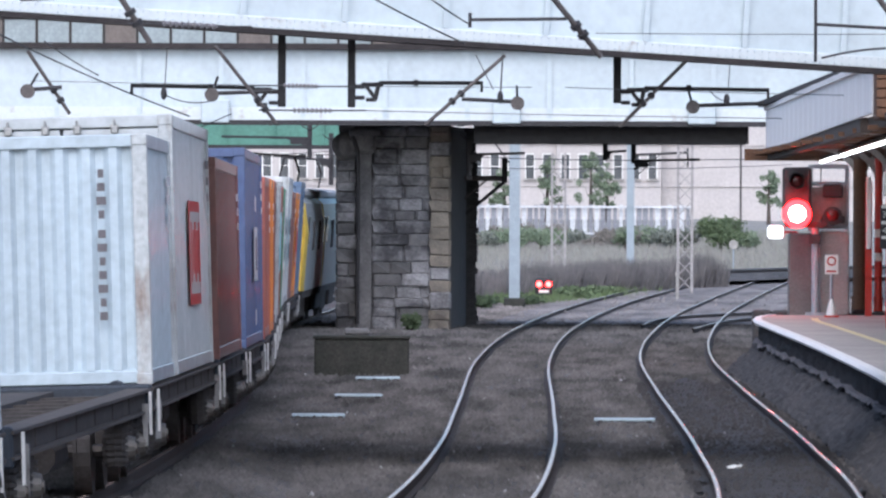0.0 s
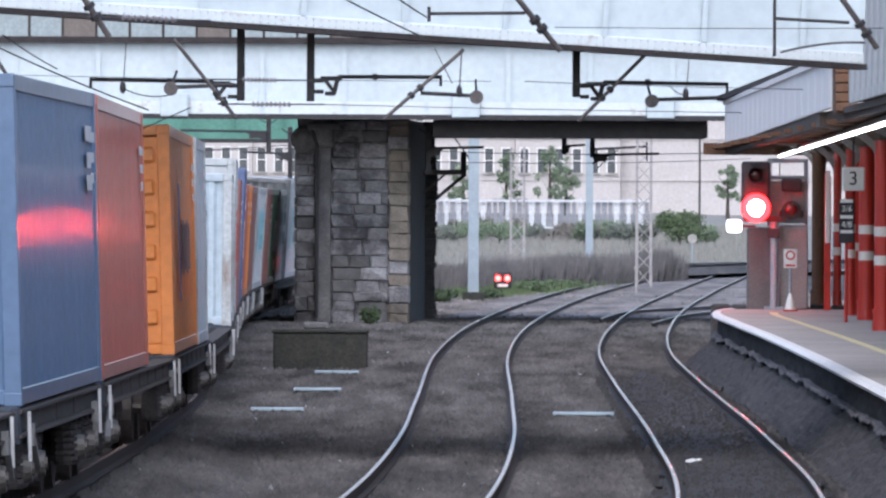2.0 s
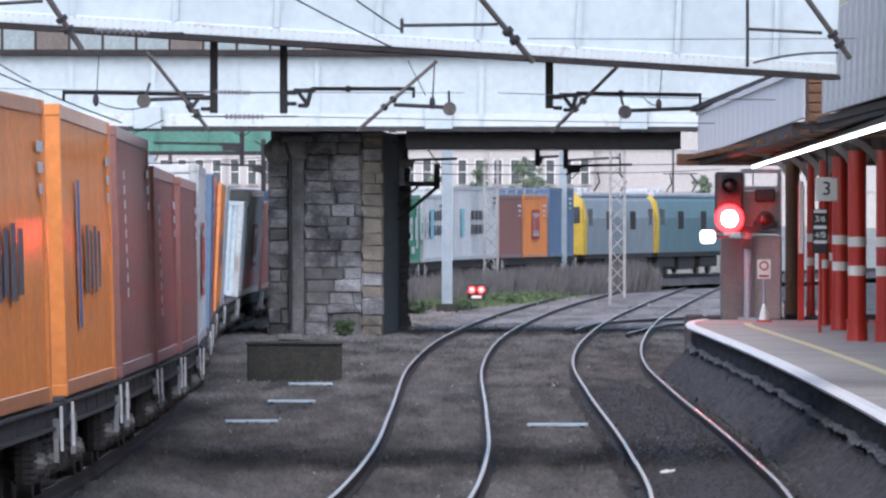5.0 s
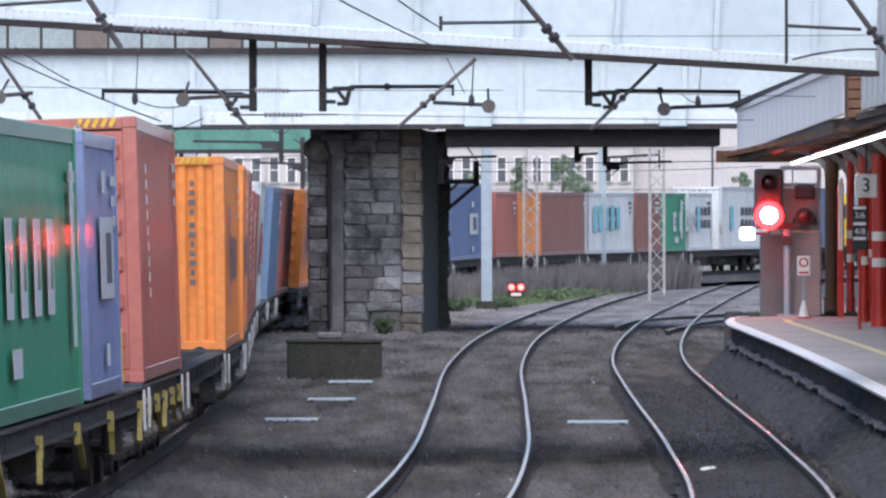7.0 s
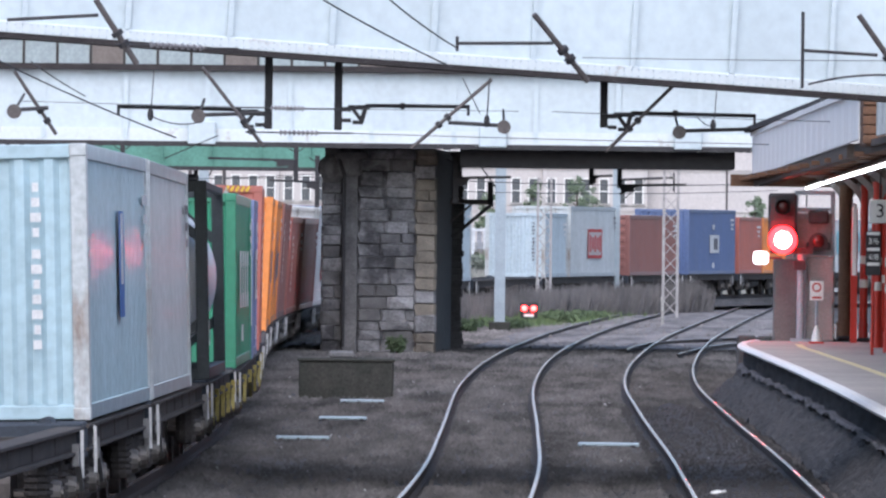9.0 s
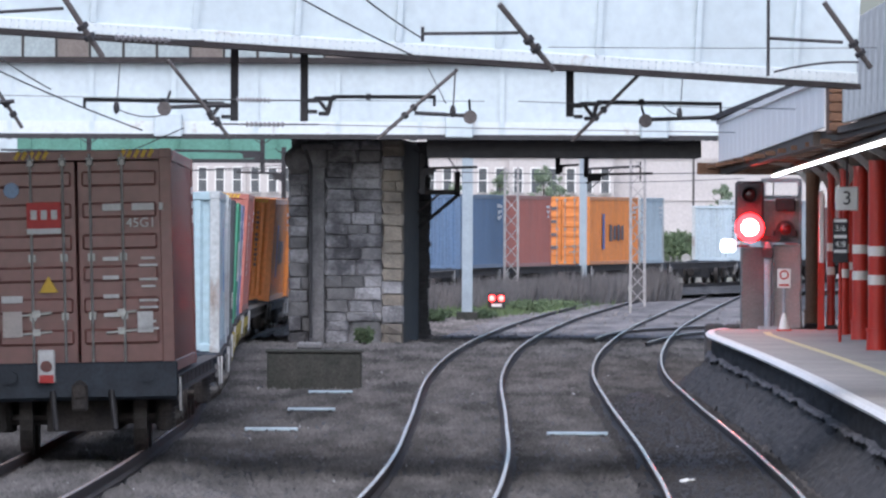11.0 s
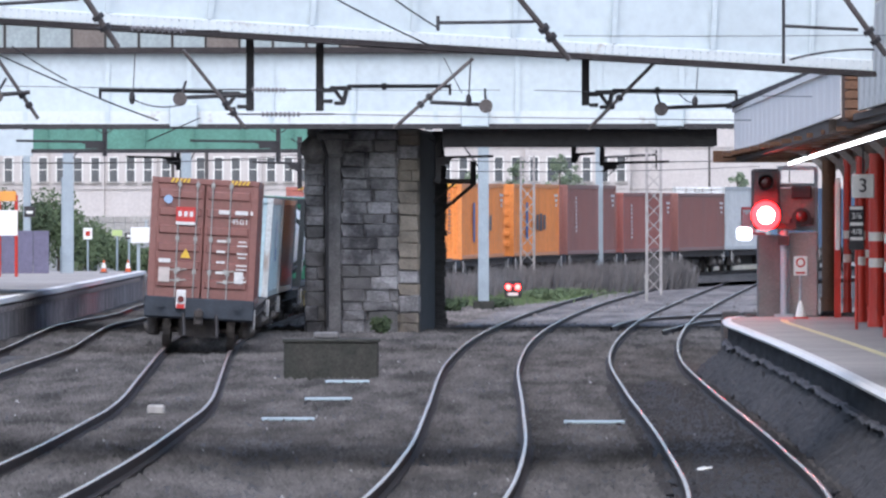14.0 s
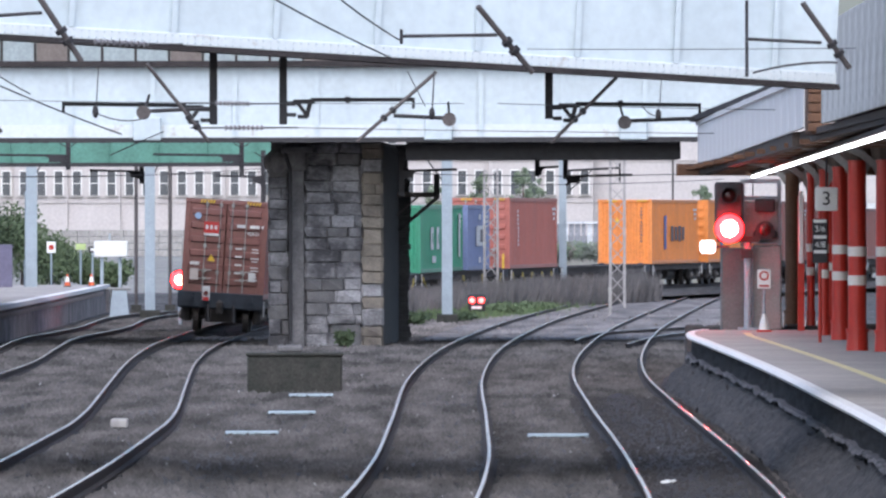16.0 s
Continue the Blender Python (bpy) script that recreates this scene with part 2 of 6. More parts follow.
RAILS = [(-0.036, 0), (0.036, 0), (0.036, -0.04), (0.012, -0.05), (0.012, -0.125), (0.07, -0.145), (0.07, -0.159), (-0.07, -0.159), (-0.07, -0.145), (-0.012, -0.125), (-0.012, -0.05), (-0.036, -0.04)]

CROWN = [(-0.029, -0.005), (-0.022, 0.001), (-0.012, 0.0045), (0.0, 0.0055), (0.012, 0.0045), (0.022, 0.001), (0.029, -0.005)]

RISE = [(-40, 0.26), (60, 0.26), (90, 0.22), (112, 0.12), (140, 0.0), (255, 0.0), (300, 0.1), (350, 0.42), (420, 0.5), (785, 0.5)]

# lean of the goods line on its curves, degrees
CANT_D, CANT = [100, 118, 150, 190, 235, 275, 315], [-1.7, -1.7, 0.0, 2.2, 3.8, 3.8, 0.0]


def level(bm, knots_d, side=0.0):
    """Lift a goods line mesh to the line's own gentle gradient."""
    k = np.array(knots_d)
    for v in bm.verts:
        v.co.z += float(np.interp(v.co.y, k[:, 0], k[:, 1])) - side * math.sin(radians(float(np.interp(v.co.y, CANT_D, CANT))))


def track(name, knots, d0, d1, label, rise=None):
    e = tagged(new(name), label, "railway track", "running lines", "structure")
    for side in (-0.7525, 0.7525):
        pts = line(knots, d0, d1, 2.0, side)
        bm = bmesh.new()
        sweep(bm, pts, RAILS)
        if rise:
            level(bm, rise, side)
        rail = part("rail", bm, RAIL_SIDE, e)
        bm = bmesh.new()
        sweep(bm, pts, CROWN, 0.001, False)
        for f in bm.faces:
            f.smooth = True
        if rise:
            level(bm, rise, side)
        part("running_surface", bm, RAIL_TOP, rail, "polished steel rail head")


track("track_1", LOOP, -40, 780, "curved rusty rails with worn tops in dark ballast")
bm = bmesh.new()
sweep(bm, line(GOODS, 258, 780, 4), [(-2.4, -0.4), (-1.5, -0.14), (1.5, -0.14), (2.4, -0.4)], closed=False)
level(bm, RISE)
tagged(part("ballast_bed", bm, BALLAST), "grey ballast shoulder under the goods line", "track bed", kind="structure")
track("track_2", GOODS, -260, 780, "curved goods line rails with polished tops in ballast", RISE)
track("track_3", MAIN, -40, 780, "sweeping main line rails with bright worn tops")
track("track_4", BAY, -40, 780, "platform line rails in oily black ballast")

# ground: one sheet, finer in the middle
bm = bmesh.new()
ys = [-300, -100] + list(range(-40, 500, 4)) + [520, 560, 620, 700, 900, 1400, 2500, 4500]
xs = [-2500, -800, -250, -90, -50, -30] + [i * 1.0 for i in range(-20, 41)] + [50, 70, 110, 250, 800, 2500]
def shoulder(x, y):
    """How far the ground is lifted beside the goods line, near the bridge only."""
    f = min(1.0, max(0.0, (-2.0 - x) / 1.4))
    return f * f * (3 - 2 * f) * float(np.interp(y, [-40, 60, 90, 112, 140], [0.26, 0.26, 0.22, 0.12, 0.0]))


grid = [[bm.verts.new((x, y, shoulder(x, y) - 0.17 + 0.035 * noise.noise(Vector((x * 0.6, y * 0.15, 0))))) for x in xs] for y in ys]
for r0, r1 in zip(grid, grid[1:]):
    for j in range(len(xs) - 1):
        bm.faces.new((r0[j], r0[j + 1], r1[j + 1], r1[j]))
tagged(part("ground", bm, BALLAST), "dark grey dusty track ballast and cess", "ground", kind="structure")

# pale stone under the lines beyond the bridge, distance haze put into its colour
for bed_knots, bed_z in ((MAIN, 0.0), (BAY, 0.012)):
    bm = bmesh.new()
    sweep(bm, line(bed_knots, 256, 500, 4), [(-2.5, -0.2), (-2.1, -0.115 + bed_z), (2.1, -0.115 + bed_z), (2.5, -0.2)], closed=False)
    tagged(part("ballast_bed", bm, HAZY_BALLAST), "pale ballast under the lines beyond the bridge, haze in its colour", "track bed", kind="structure")

# oily bed of the platform line, ragged at its edges
bm = bmesh.new()
rows = []
for x, y in line(BAY, -40, 172, 0.8):
    w = 0.9 * min(1.0, (173 - y) / 14)
    rows.append([bm.verts.new((x - w - 0.3 * noise.noise(Vector((y * 0.5, 1, 0))), y, -0.12)), bm.verts.new((x, y, -0.1)), bm.verts.new((x + w + 0.3 * noise.noise(Vector((y * 0.5, 7, 0))), y, -0.12))])
for a, b in zip(rows, rows[1:]):
    for j in range(2):
        bm.faces.new((a[j], a[j + 1], b[j + 1], b[j]))
tagged(part("oily_track_bed", bm, OILY), "black oil-soaked ballast between platform rails", "track bed", kind="structure")

# ---------------------------------------------------------------- near road bridge, skew over the lines
def girder_rivets(bm, length, zs, step, r=0.016):
    for z in zs:
        for i in range(int(length / step)):
            bmesh.ops.create_cone(bm, cap_ends=True, segments=5, radius1=r, radius2=r * 0.6, depth=0.02, matrix=Matrix.Translation((0.1 + i * step, -0.02, z)) @ Matrix.Rotation(radians(90), 4, "X"))


# the near bridge and the gear hung from it, drawn in towards the eye
NEAR = Matrix.Translation((0, 0, 3)) @ Matrix.Scale(0.8, 4) @ Matrix.Translation((0, 0, -3))
near_bridge = tagged(new("near_bridge"), "white riveted steel road bridge with dark rusty lower flange", "bridge", kind="structure")
NB_LEN = 23.0
near_bridge.matrix_basis = NEAR @ Matrix.Translation((-15.2, 133.36, 6.43)) @ Matrix.Rotation(math.atan2(4.8, 14.76), 4, "Z") @ Matrix.Rotation(math.atan2(0.82, 15.52), 4, "Y")
bm = bmesh.new()
box(bm, NB_LEN / 2, 0.1, 1.5, NB_LEN, 0.02, 3.0)
part("web", bm, WHITE_STEEL, near_bridge)
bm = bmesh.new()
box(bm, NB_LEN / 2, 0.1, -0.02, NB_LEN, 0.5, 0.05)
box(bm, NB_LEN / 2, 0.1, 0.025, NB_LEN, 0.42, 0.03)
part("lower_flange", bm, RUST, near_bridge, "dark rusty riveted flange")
bm = bmesh.new()
box(bm, NB_LEN / 2, 0.05, 0.13, NB_LEN, 0.05, 0.18, 0.01)
part("flange_angle", bm, WHITE_RUSTY, near_bridge, "rust-spotted white flange")
for i in range(14):
    bm = bmesh.new()
    box(bm, 0, 0.06, 1.6, 0.02, 0.08, 2.75)
    box(bm, 0, 0.02, 1.6, 0.09, 0.012, 2.75)
    st = part("stiffener", bm, WHITE_STEEL, near_bridge)
    st.location = (0.9 + i * 1.62, 0, 0)
bm = bmesh.new()
girder_rivets(bm, NB_LEN, (0.08, 0.18), 0.12)
tagged(part("rivets", bm, WHITE_STEEL, near_bridge), kind="stuff")
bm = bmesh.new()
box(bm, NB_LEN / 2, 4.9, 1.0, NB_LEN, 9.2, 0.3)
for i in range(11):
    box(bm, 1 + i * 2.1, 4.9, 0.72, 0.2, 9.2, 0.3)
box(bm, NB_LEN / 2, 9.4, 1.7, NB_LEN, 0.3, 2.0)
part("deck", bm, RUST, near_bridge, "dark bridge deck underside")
bm = bmesh.new()
box(bm, -13.6, 110, 2.8, 2.6, 15.0, 6.2, 0.05)
tagged(part("near_abutment", bm, BLACK_STONE), "sooty stone bridge abutment wall", "abutment", kind="structure")

# ---------------------------------------------------------------- far bridge on the stone pier
far_bridge = tagged(new("far_bridge"), "white plate girder bridge with dark edges on a stone pier", "bridge", kind="structure")
FB = 242.424
FX0, FX1 = -19.0, 9.6
FW = FX1 - FX0
FC = (FX0 + FX1) / 2
bm = bmesh.new()
box(bm, FC, FB, 6.45, FW, 0.04, 1.95)
part("web", bm, WHITE_STEEL, far_bridge)
bm = bmesh.new()
box(bm, FC, FB - 0.02, 5.43, FW, 0.5, 0.13)
part("lower_flange", bm, BLACK, far_bridge, "black ragged lower flange")
bm = bmesh.new()
for i in range(150):
    box(bm, FX0 + 0.1 + i * FW / 150, FB - 0.25, 5.385 + random.uniform(-0.02, 0.012), 0.12, 0.06, 0.05)
tagged(part("flange_rivets", bm, BLACK, far_bridge), kind="stuff")
bm = bmesh.new()
box(bm, FC, FB, 7.47, FW, 0.6, 0.16)
part("upper_flange", bm, RUST, far_bridge, "dark brown upper flange")
bm = bmesh.new()
box(bm, FC, FB - 0.04, 5.66, FW, 0.04, 0.36)
part("bottom_plate", bm, WHITE_RUSTY, far_bridge, "rust-spotted white bottom plate")
for i in range(12):
    bm = bmesh.new()
    box(bm, 0, FB - 0.05, 6.5, 0.04, 0.07, 1.85)
    box(bm, 0, FB - 0.09, 6.5, 0.13, 0.016, 1.85)
    st = part("stiffener", bm, WHITE_STEEL, far_bridge)
    st.location.x = FX0 + 1.12 + i * 2.2
for px in (-7.030, 0.773, 6.000):
    bm = bmesh.new()
    box(bm, px, FB - 0.2, 5.727, 0.75, 0.3, 0.62, 0.03)
    part("bearing_plate", bm, WHITE_STEEL, far_bridge, "white boxed plate on the girder")
bm = bmesh.new()
box(bm, FC, FB + 8.8, 5.95, FW, 17, 0.25)
for i in range(14):
    box(bm, FX0 + 1 + i * 2.1, FB + 3.6, 5.65, 0.25, 6.6, 0.4)
for y in (1.2, 3.2, 5.2):
    box(bm, 3.6, FB + y, 5.16, 7.4, 0.3, 0.5)
part("deck", bm, BLACK, far_bridge, "black sooty deck beams")
for i in range(20):
    bm = bmesh.new()
    box(bm, 0, 0, 0, 0.82, 0.03, 0.92)
    pn = part("parapet_panel", bm, (GLAZE, GLAZE_BROWN)[1 if i % 4 == 2 else 0], far_bridge, "dull green-grey glazed panel")
    pn.location = (FX0 + 4 + i * 0.9, FB + 0.4, 8.02)
    bm = bmesh.new()
    box(bm, 0, 0, 0, 0.06, 0.08, 1.0)
    ps = part("parapet_post", bm, RUST, far_bridge)
    ps.location = (FX0 + 4.45 + i * 0.9, FB + 0.38, 8.05)
bm = bmesh.new()
box(bm, FX0 + 13, FB + 0.3, 8.55, 20, 0.1, 0.08)
box(bm, FX0 + 13, FB + 0.36, 8.2, 20, 0.03, 0.03)
part("parapet_rail", bm, RUST, far_bridge)

green_bridge = tagged(new("green_bridge"), "green painted steel girder with black lower edge", "bridge", kind="structure")
GD = 275.862
bm = bmesh.new()
box(bm, -8.4, GD, 5.4, 8.4, 0.05, 0.72)
part("web", bm, GREEN_STEEL, green_bridge)
bm = bmesh.new()
box(bm, -8.4, GD - 0.05, 5.02, 8.5, 0.5, 0.12)
part("lower_flange", bm, BLACK, green_bridge, "black lower flange")
for i in range(6):
    bm = bmesh.new()
    box(bm, -12.2 + i * 1.5, GD - 0.08, 5.4, 0.06, 0.14, 0.7)
    part("stiffener", bm, GREEN_STEEL, green_bridge)
bm = bmesh.new()
box(bm, -8.4, GD + 3, 5.75, 8.4, 6, 0.2)
part("deck", bm, BLACK, green_bridge)
bm = bmesh.new()
box(bm, -14.9, GD, 5.3, 4.6, 0.2, 0.85)
part("end_girder", bm, WHITE_STEEL, green_bridge, "pale painted end girder")
bm = bmesh.new()
box(bm, -17.8, 262, 2.6, 1.6, 34, 5.6, 0.05)
tagged(part("far_abutment", bm, BLACK_STONE), "sooty stone bridge abutment", "abutment", kind="structure")

# ---------------------------------------------------------------- stone pier, block by block
pier = tagged(new("bridge_pier"), "sooty coursed stone bridge pier with paler quoins", "pier", kind="structure")
PY = 246.0
bm = bmesh.new()
foot = [(-3.78, PY + 0.08), (-0.76, PY + 0.08), (-0.34, PY + 10), (-3.5, PY + 10)]
lo = [bm.verts.new((x, y, -0.3)) for x, y in foot]
hi = [bm.verts.new((x, y, 5.4)) for x, y in foot]
bm.faces.new(hi)
for i in range(4):
    bm.faces.new((lo[i], lo[(i + 1) % 4], hi[(i + 1) % 4], hi[i]))
part("core", bm, MORTAR, pier)
block_meshes = []
for k in range(6):
    bm = bmesh.new()
    box(bm, 0, 0, 0, 1, 0.3, 1, 0.1)
    for v in bm.verts:
        if v.co.y < 0:
            v.co += Vector((random.uniform(-0.03, 0.03), random.uniform(-0.06, 0.05), random.uniform(-0.05, 0.05)))
    me = mesh_of(bm, "stone")
    me.materials.append(STONE)
    block_meshes.append(me)


def stones(x0, x1, z0, z1, y, mat, course, unit):
    z = z0
    while z < z1 - 0.08:
        h = min(course * random.uniform(0.65, 1.25), z1 - z)
        x = x0
        while x < x1 - 0.05:
            w = min(unit * random.uniform(0.65, 1.4), x1 - x)
            if x1 - x - w < 0.15:
                w = x1 - x
            ob = new("stone", random.choice(block_meshes))
            ob.parent = pier
            ob.matrix_basis = Matrix.LocRotScale((x + w / 2, y + random.uniform(-0.07, 0.06), z + h / 2), None, (w + 0.01, 1, h + 0.01))
            ob.material_slots[0].link = "OBJECT"
            ob.material_slots[0].material = mat if random.random() < 0.8 else (DARK_STONE if mat is STONE else STONE)
            x += w
        z += h


stones(-3.84, -3.28, -0.2, 4.72, PY + 0.1, STONE, 0.34, 0.5)
stones(-2.86, -1.3, -0.2, 5.36, PY, STONE, 0.37, 0.72)
stones(-1.3, -0.72, -0.2, 5.36, PY - 0.02, STONE_WARM, 0.4, 0.58)
# back edge and side face, much darker than the front stones
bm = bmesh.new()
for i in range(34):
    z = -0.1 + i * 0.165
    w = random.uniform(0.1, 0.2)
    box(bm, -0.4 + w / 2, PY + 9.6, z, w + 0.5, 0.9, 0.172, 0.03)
part("rough_back_edge", bm, BLACK_STONE, pier, "black rough-faced stone edge")
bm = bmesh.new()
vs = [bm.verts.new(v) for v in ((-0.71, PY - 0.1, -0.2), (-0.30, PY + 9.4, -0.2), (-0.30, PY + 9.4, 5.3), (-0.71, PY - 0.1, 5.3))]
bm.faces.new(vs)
part("side_face", bm, BLACK_STONE, pier, "near-black side of the pier")
bm = bmesh.new()
box(bm, -3.07, PY - 0.12, 2.2, 0.4, 0.3, 4.9, 0.02)
part("pilaster", bm, PILASTER, pier, "smooth grey pilaster")
bm = bmesh.new()
box(bm, -3.08, PY - 0.2, 5.0, 0.62, 0.5, 0.75, 0.08)
box(bm, -3.05, PY - 0.3, 5.2, 0.9, 0.7, 0.2, 0.05)
bmesh.ops.create_uvsphere(bm, u_segments=12, v_segments=8, radius=0.42, matrix=Matrix.Translation((-3.55, PY, 4.85)) @ Matrix.Diagonal((1, 0.8, 0.9, 1)))
part("capital", bm, PILASTER, pier, "rounded grey stone bracket")
bm = bmesh.new()
bar(bm, (-3.42, PY - 0.5, 5.2), (-3.24, PY - 0.5, 4.65), 0.05)
bar(bm, (-3.24, PY - 0.5, 4.68), (-3.24, PY - 0.42, 0.0), 0.045)
part("downpipe", bm, BLACK, pier, "black iron downpipe")

# ---------------------------------------------------------------- right-hand platform
EDGE = [(-40, -3.6), (0, -0.45), (40, 2.6), (70, 4.35), (93, 5.0), (104, 5.15), (114, 5.24), (123, 5.33), (149, 5.49), (170, 5.53), (181, 5.58), (186, 5.76), (190.5, 6.2)]
platform = tagged(new("platform_1"), "curved paved station platform with white edge line", "platform", kind="structure")
edge_pts = line(EDGE, -40, 190, 2)
bm = bmesh.new()
sweep(bm, edge_pts, [(0.135, 0.75), (0.135, 0.9), (11, 0.9), (11, 0.75)])
part("paving", bm, PLATFORM, platform)
bm = bmesh.new()
sweep(bm, edge_pts, [(-0.03, 0.83), (-0.05, 0.87), (0.0, 0.915), (0.13, 0.915), (0.13, 0.83)])
part("coping", bm, WHITE_LINE, platform, "white painted platform coping")
bm = bmesh.new()
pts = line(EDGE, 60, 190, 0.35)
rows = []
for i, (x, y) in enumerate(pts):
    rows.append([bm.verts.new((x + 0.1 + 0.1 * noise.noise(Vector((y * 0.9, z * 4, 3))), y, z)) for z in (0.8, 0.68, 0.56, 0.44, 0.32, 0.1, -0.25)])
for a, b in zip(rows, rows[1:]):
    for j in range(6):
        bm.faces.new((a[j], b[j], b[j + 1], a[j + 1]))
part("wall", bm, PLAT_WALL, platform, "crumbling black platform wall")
bm = bmesh.new()
rows = []
for x, y in pts:
    n = noise.noise(Vector((y * 0.35, 0, 9))) + 0.7 * noise.noise(Vector((y * 1.6, 4, 9)))
    k = noise.noise(Vector((y * 1.9, 8, 2)))
    lo, hi = 0.44 + 0.05 * n + 0.03 * k, 0.475 + 0.05 * n + 0.04 * k + random.uniform(-0.012, 0.012)
    rows.append([bm.verts.new((x - 0.04 + 0.05 * n, y, lo)), bm.verts.new((x - 0.01 + 0.04 * k, y, (lo + hi) / 2 + 0.02)), bm.verts.new((x + 0.09, y, hi))])
for a, b in zip(rows, rows[1:]):
    for j in range(2):
        bm.faces.new((a[j], b[j], b[j + 1], a[j + 1]))
part("rubble_ledge", bm, LEDGE, platform, "ragged pale ledge along the wall")
bm = bmesh.new()
rows = []
for x, y in pts:
    rows.append([bm.verts.new((x + 0.05 - 0.62 * f + 0.06 * noise.noise(Vector((y * 0.8, f * 3, 1))), y, 0.36 - 0.5 * f + 0.08 * noise.noise(Vector((y * 1.3, f * 5, 6))) + 0.07 * noise.noise(Vector((y * 0.35, f * 9, 3))) + random.uniform(-0.025, 0.025))) for f in (0, 0.09, 0.18, 0.27, 0.36, 0.45, 0.54, 0.63, 0.72, 0.81, 0.9, 1.0)])
for a, b in zip(rows, rows[1:]):
    for j in range(11):
        bm.faces.new((a[j], b[j], b[j + 1], a[j + 1]))
part("ballast_slope", bm, SLOPE, platform, "dark ballast heaped against the wall")
bm = bmesh.new()
sweep(bm, line(EDGE, -40, 184, 2, 1.2), [(-0.08, 0.905), (0.08, 0.905)], closed=False)
part("yellow_line", bm, YELLOW_LINE, platform, "worn yellow safety line")
bm = bmesh.new()
for i in range(26):
    box(bm, 6.0 + i * 0.42, 190.6 + random.uniform(-0.1, 0.1), 0.45 + random.uniform(0, 0.05), 0.4, 0.5, 1.05, 0.04)
part("end_wall", bm, BLACK_STONE, platform, "black stone platform end wall")

# canopy along the platform with cladding fascia
canopy = tagged(new("platform_canopy"), "station canopy with weathered white cladding and brown soffit", "canopy", kind="structure")
for i in range(40):
    y0 = 144.5 + i * 1.72
    t = i / 39
    x0 = 6.28 + 0.5 * t
    zt = 5.37 + 0.36 * t - (0.55 * max(0, t - 0.45))
    zb = 4.62 - 0.13 * t
    bm = bmesh.new()
    box(bm, 0, 0, 0, 0.05, 1.70, zt - zb, 0.01)
    cp = part("cladding_panel", bm, CLADDING, canopy)
    cp.location = (x0 + 0.02 * (i % 2), y0, (zt + zb) / 2)
bm = bmesh.new()
beam(bm, (6.24, 143, 5.4), (6.8, 213, 5.5), 0.12, 0.1)
part("coping_flashing", bm, CLADDING, canopy)
bm = bmesh.new()
box(bm, 9.8, 177, 5.6, 6.4, 72, 0.12)
part("roof", bm, RUST, canopy)
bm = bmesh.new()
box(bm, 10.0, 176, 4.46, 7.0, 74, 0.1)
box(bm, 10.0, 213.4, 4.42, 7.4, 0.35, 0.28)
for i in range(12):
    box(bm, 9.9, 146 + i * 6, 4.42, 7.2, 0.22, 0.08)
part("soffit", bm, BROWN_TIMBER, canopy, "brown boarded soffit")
bm = bmesh.new()
beam(bm, (6.3, 60, 4.52), (6.6, 150, 4.52), 0.25, 0.2)
beam(bm, (6.45, 150, 4.5), (6.9, 212, 4.4), 0.2, 0.25)
part("valance_board", bm, CANOPY_DARK, canopy)
bm = bmesh.new()
box(bm, 6.42, 142.2, 5.0, 0.3, 2.2, 1.0, 0.02)
for k in range(6):
    box(bm, 6.4, 141.2, 4.6 + k * 0.15, 0.36, 0.3, 0.13, 0.01)
part("timber_end", bm, BROWN_TIMBER, canopy, "weathered brown timber end")
for i in range(22):
    bm = bmesh.new()
    box(bm, 0, 0, 0, 0.06, 1.95, 1.5, 0.01)
    fp = part("fascia_panel", bm, FASCIA, canopy, "grey weathered fascia panel")
    fp.location = (6.3 - 0.012 * i, 136.6 - i * 2.0, 5.36)
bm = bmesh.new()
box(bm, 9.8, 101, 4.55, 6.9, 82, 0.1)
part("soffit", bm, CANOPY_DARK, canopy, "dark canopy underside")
bm = bmesh.new()
box(bm, 13.2, 140, 2.6, 0.3, 150, 5.9)
tagged(part("station_wall", bm, RED_BROWN), "dull red-brown station building wall", "wall", kind="structure")

# left-hand platform
platform_b = tagged(new("platform_2"), "pale paved side platform with white edge line", "platform", kind="structure")
LEDGE_PTS = line([(60, -12.3), (150, -11.3), (232, -11.4), (290, -11.5), (352, -11.7)], 60, 352, 4)
bm = bmesh.new()
sweep(bm, LEDGE_PTS, [(-0.3, 0.7), (-0.3, 0.9), (-9, 0.9), (-9, 0.7)])
part("paving", bm, PLATFORM, platform_b)
bm = bmesh.new()
sweep(bm, LEDGE_PTS, [(0.03, 0.78), (0.03, 0.915), (-0.32, 0.915), (-0.32, 0.78)])
part("coping", bm, WHITE_LINE, platform_b, "white painted coping")
bm = bmesh.new()
sweep(bm, LEDGE_PTS, [(-0.12, 0.8), (-0.12, -0.3), (-1, -0.3), (-1, 0.8)])
part("wall", bm, BROWN_WALL, platform_b, "brown stained brick platform wall")
for i in range(60):
    bm = bmesh.new()
    box(bm, 0, 0, 0, 0.12, 0.5, 0.16, 0.02)
    cb = part("corbel", bm, BROWN_WALL, platform_b)
    cb.location = (LEDGE_PTS[0][0] + 0.0, 0, 0)
    y = 215 + i * 2.2
    cb.location = (float(np.interp(y, [p[1] for p in LEDGE_PTS], [p[0] for p in LEDGE_PTS])) - 0.06, y, 0.62)
bm = bmesh.new()
box(bm, -16.2, 352.2, 0.35, 9.0, 0.4, 1.1)
part("end_wall", bm, BROWN_WALL, platform_b)

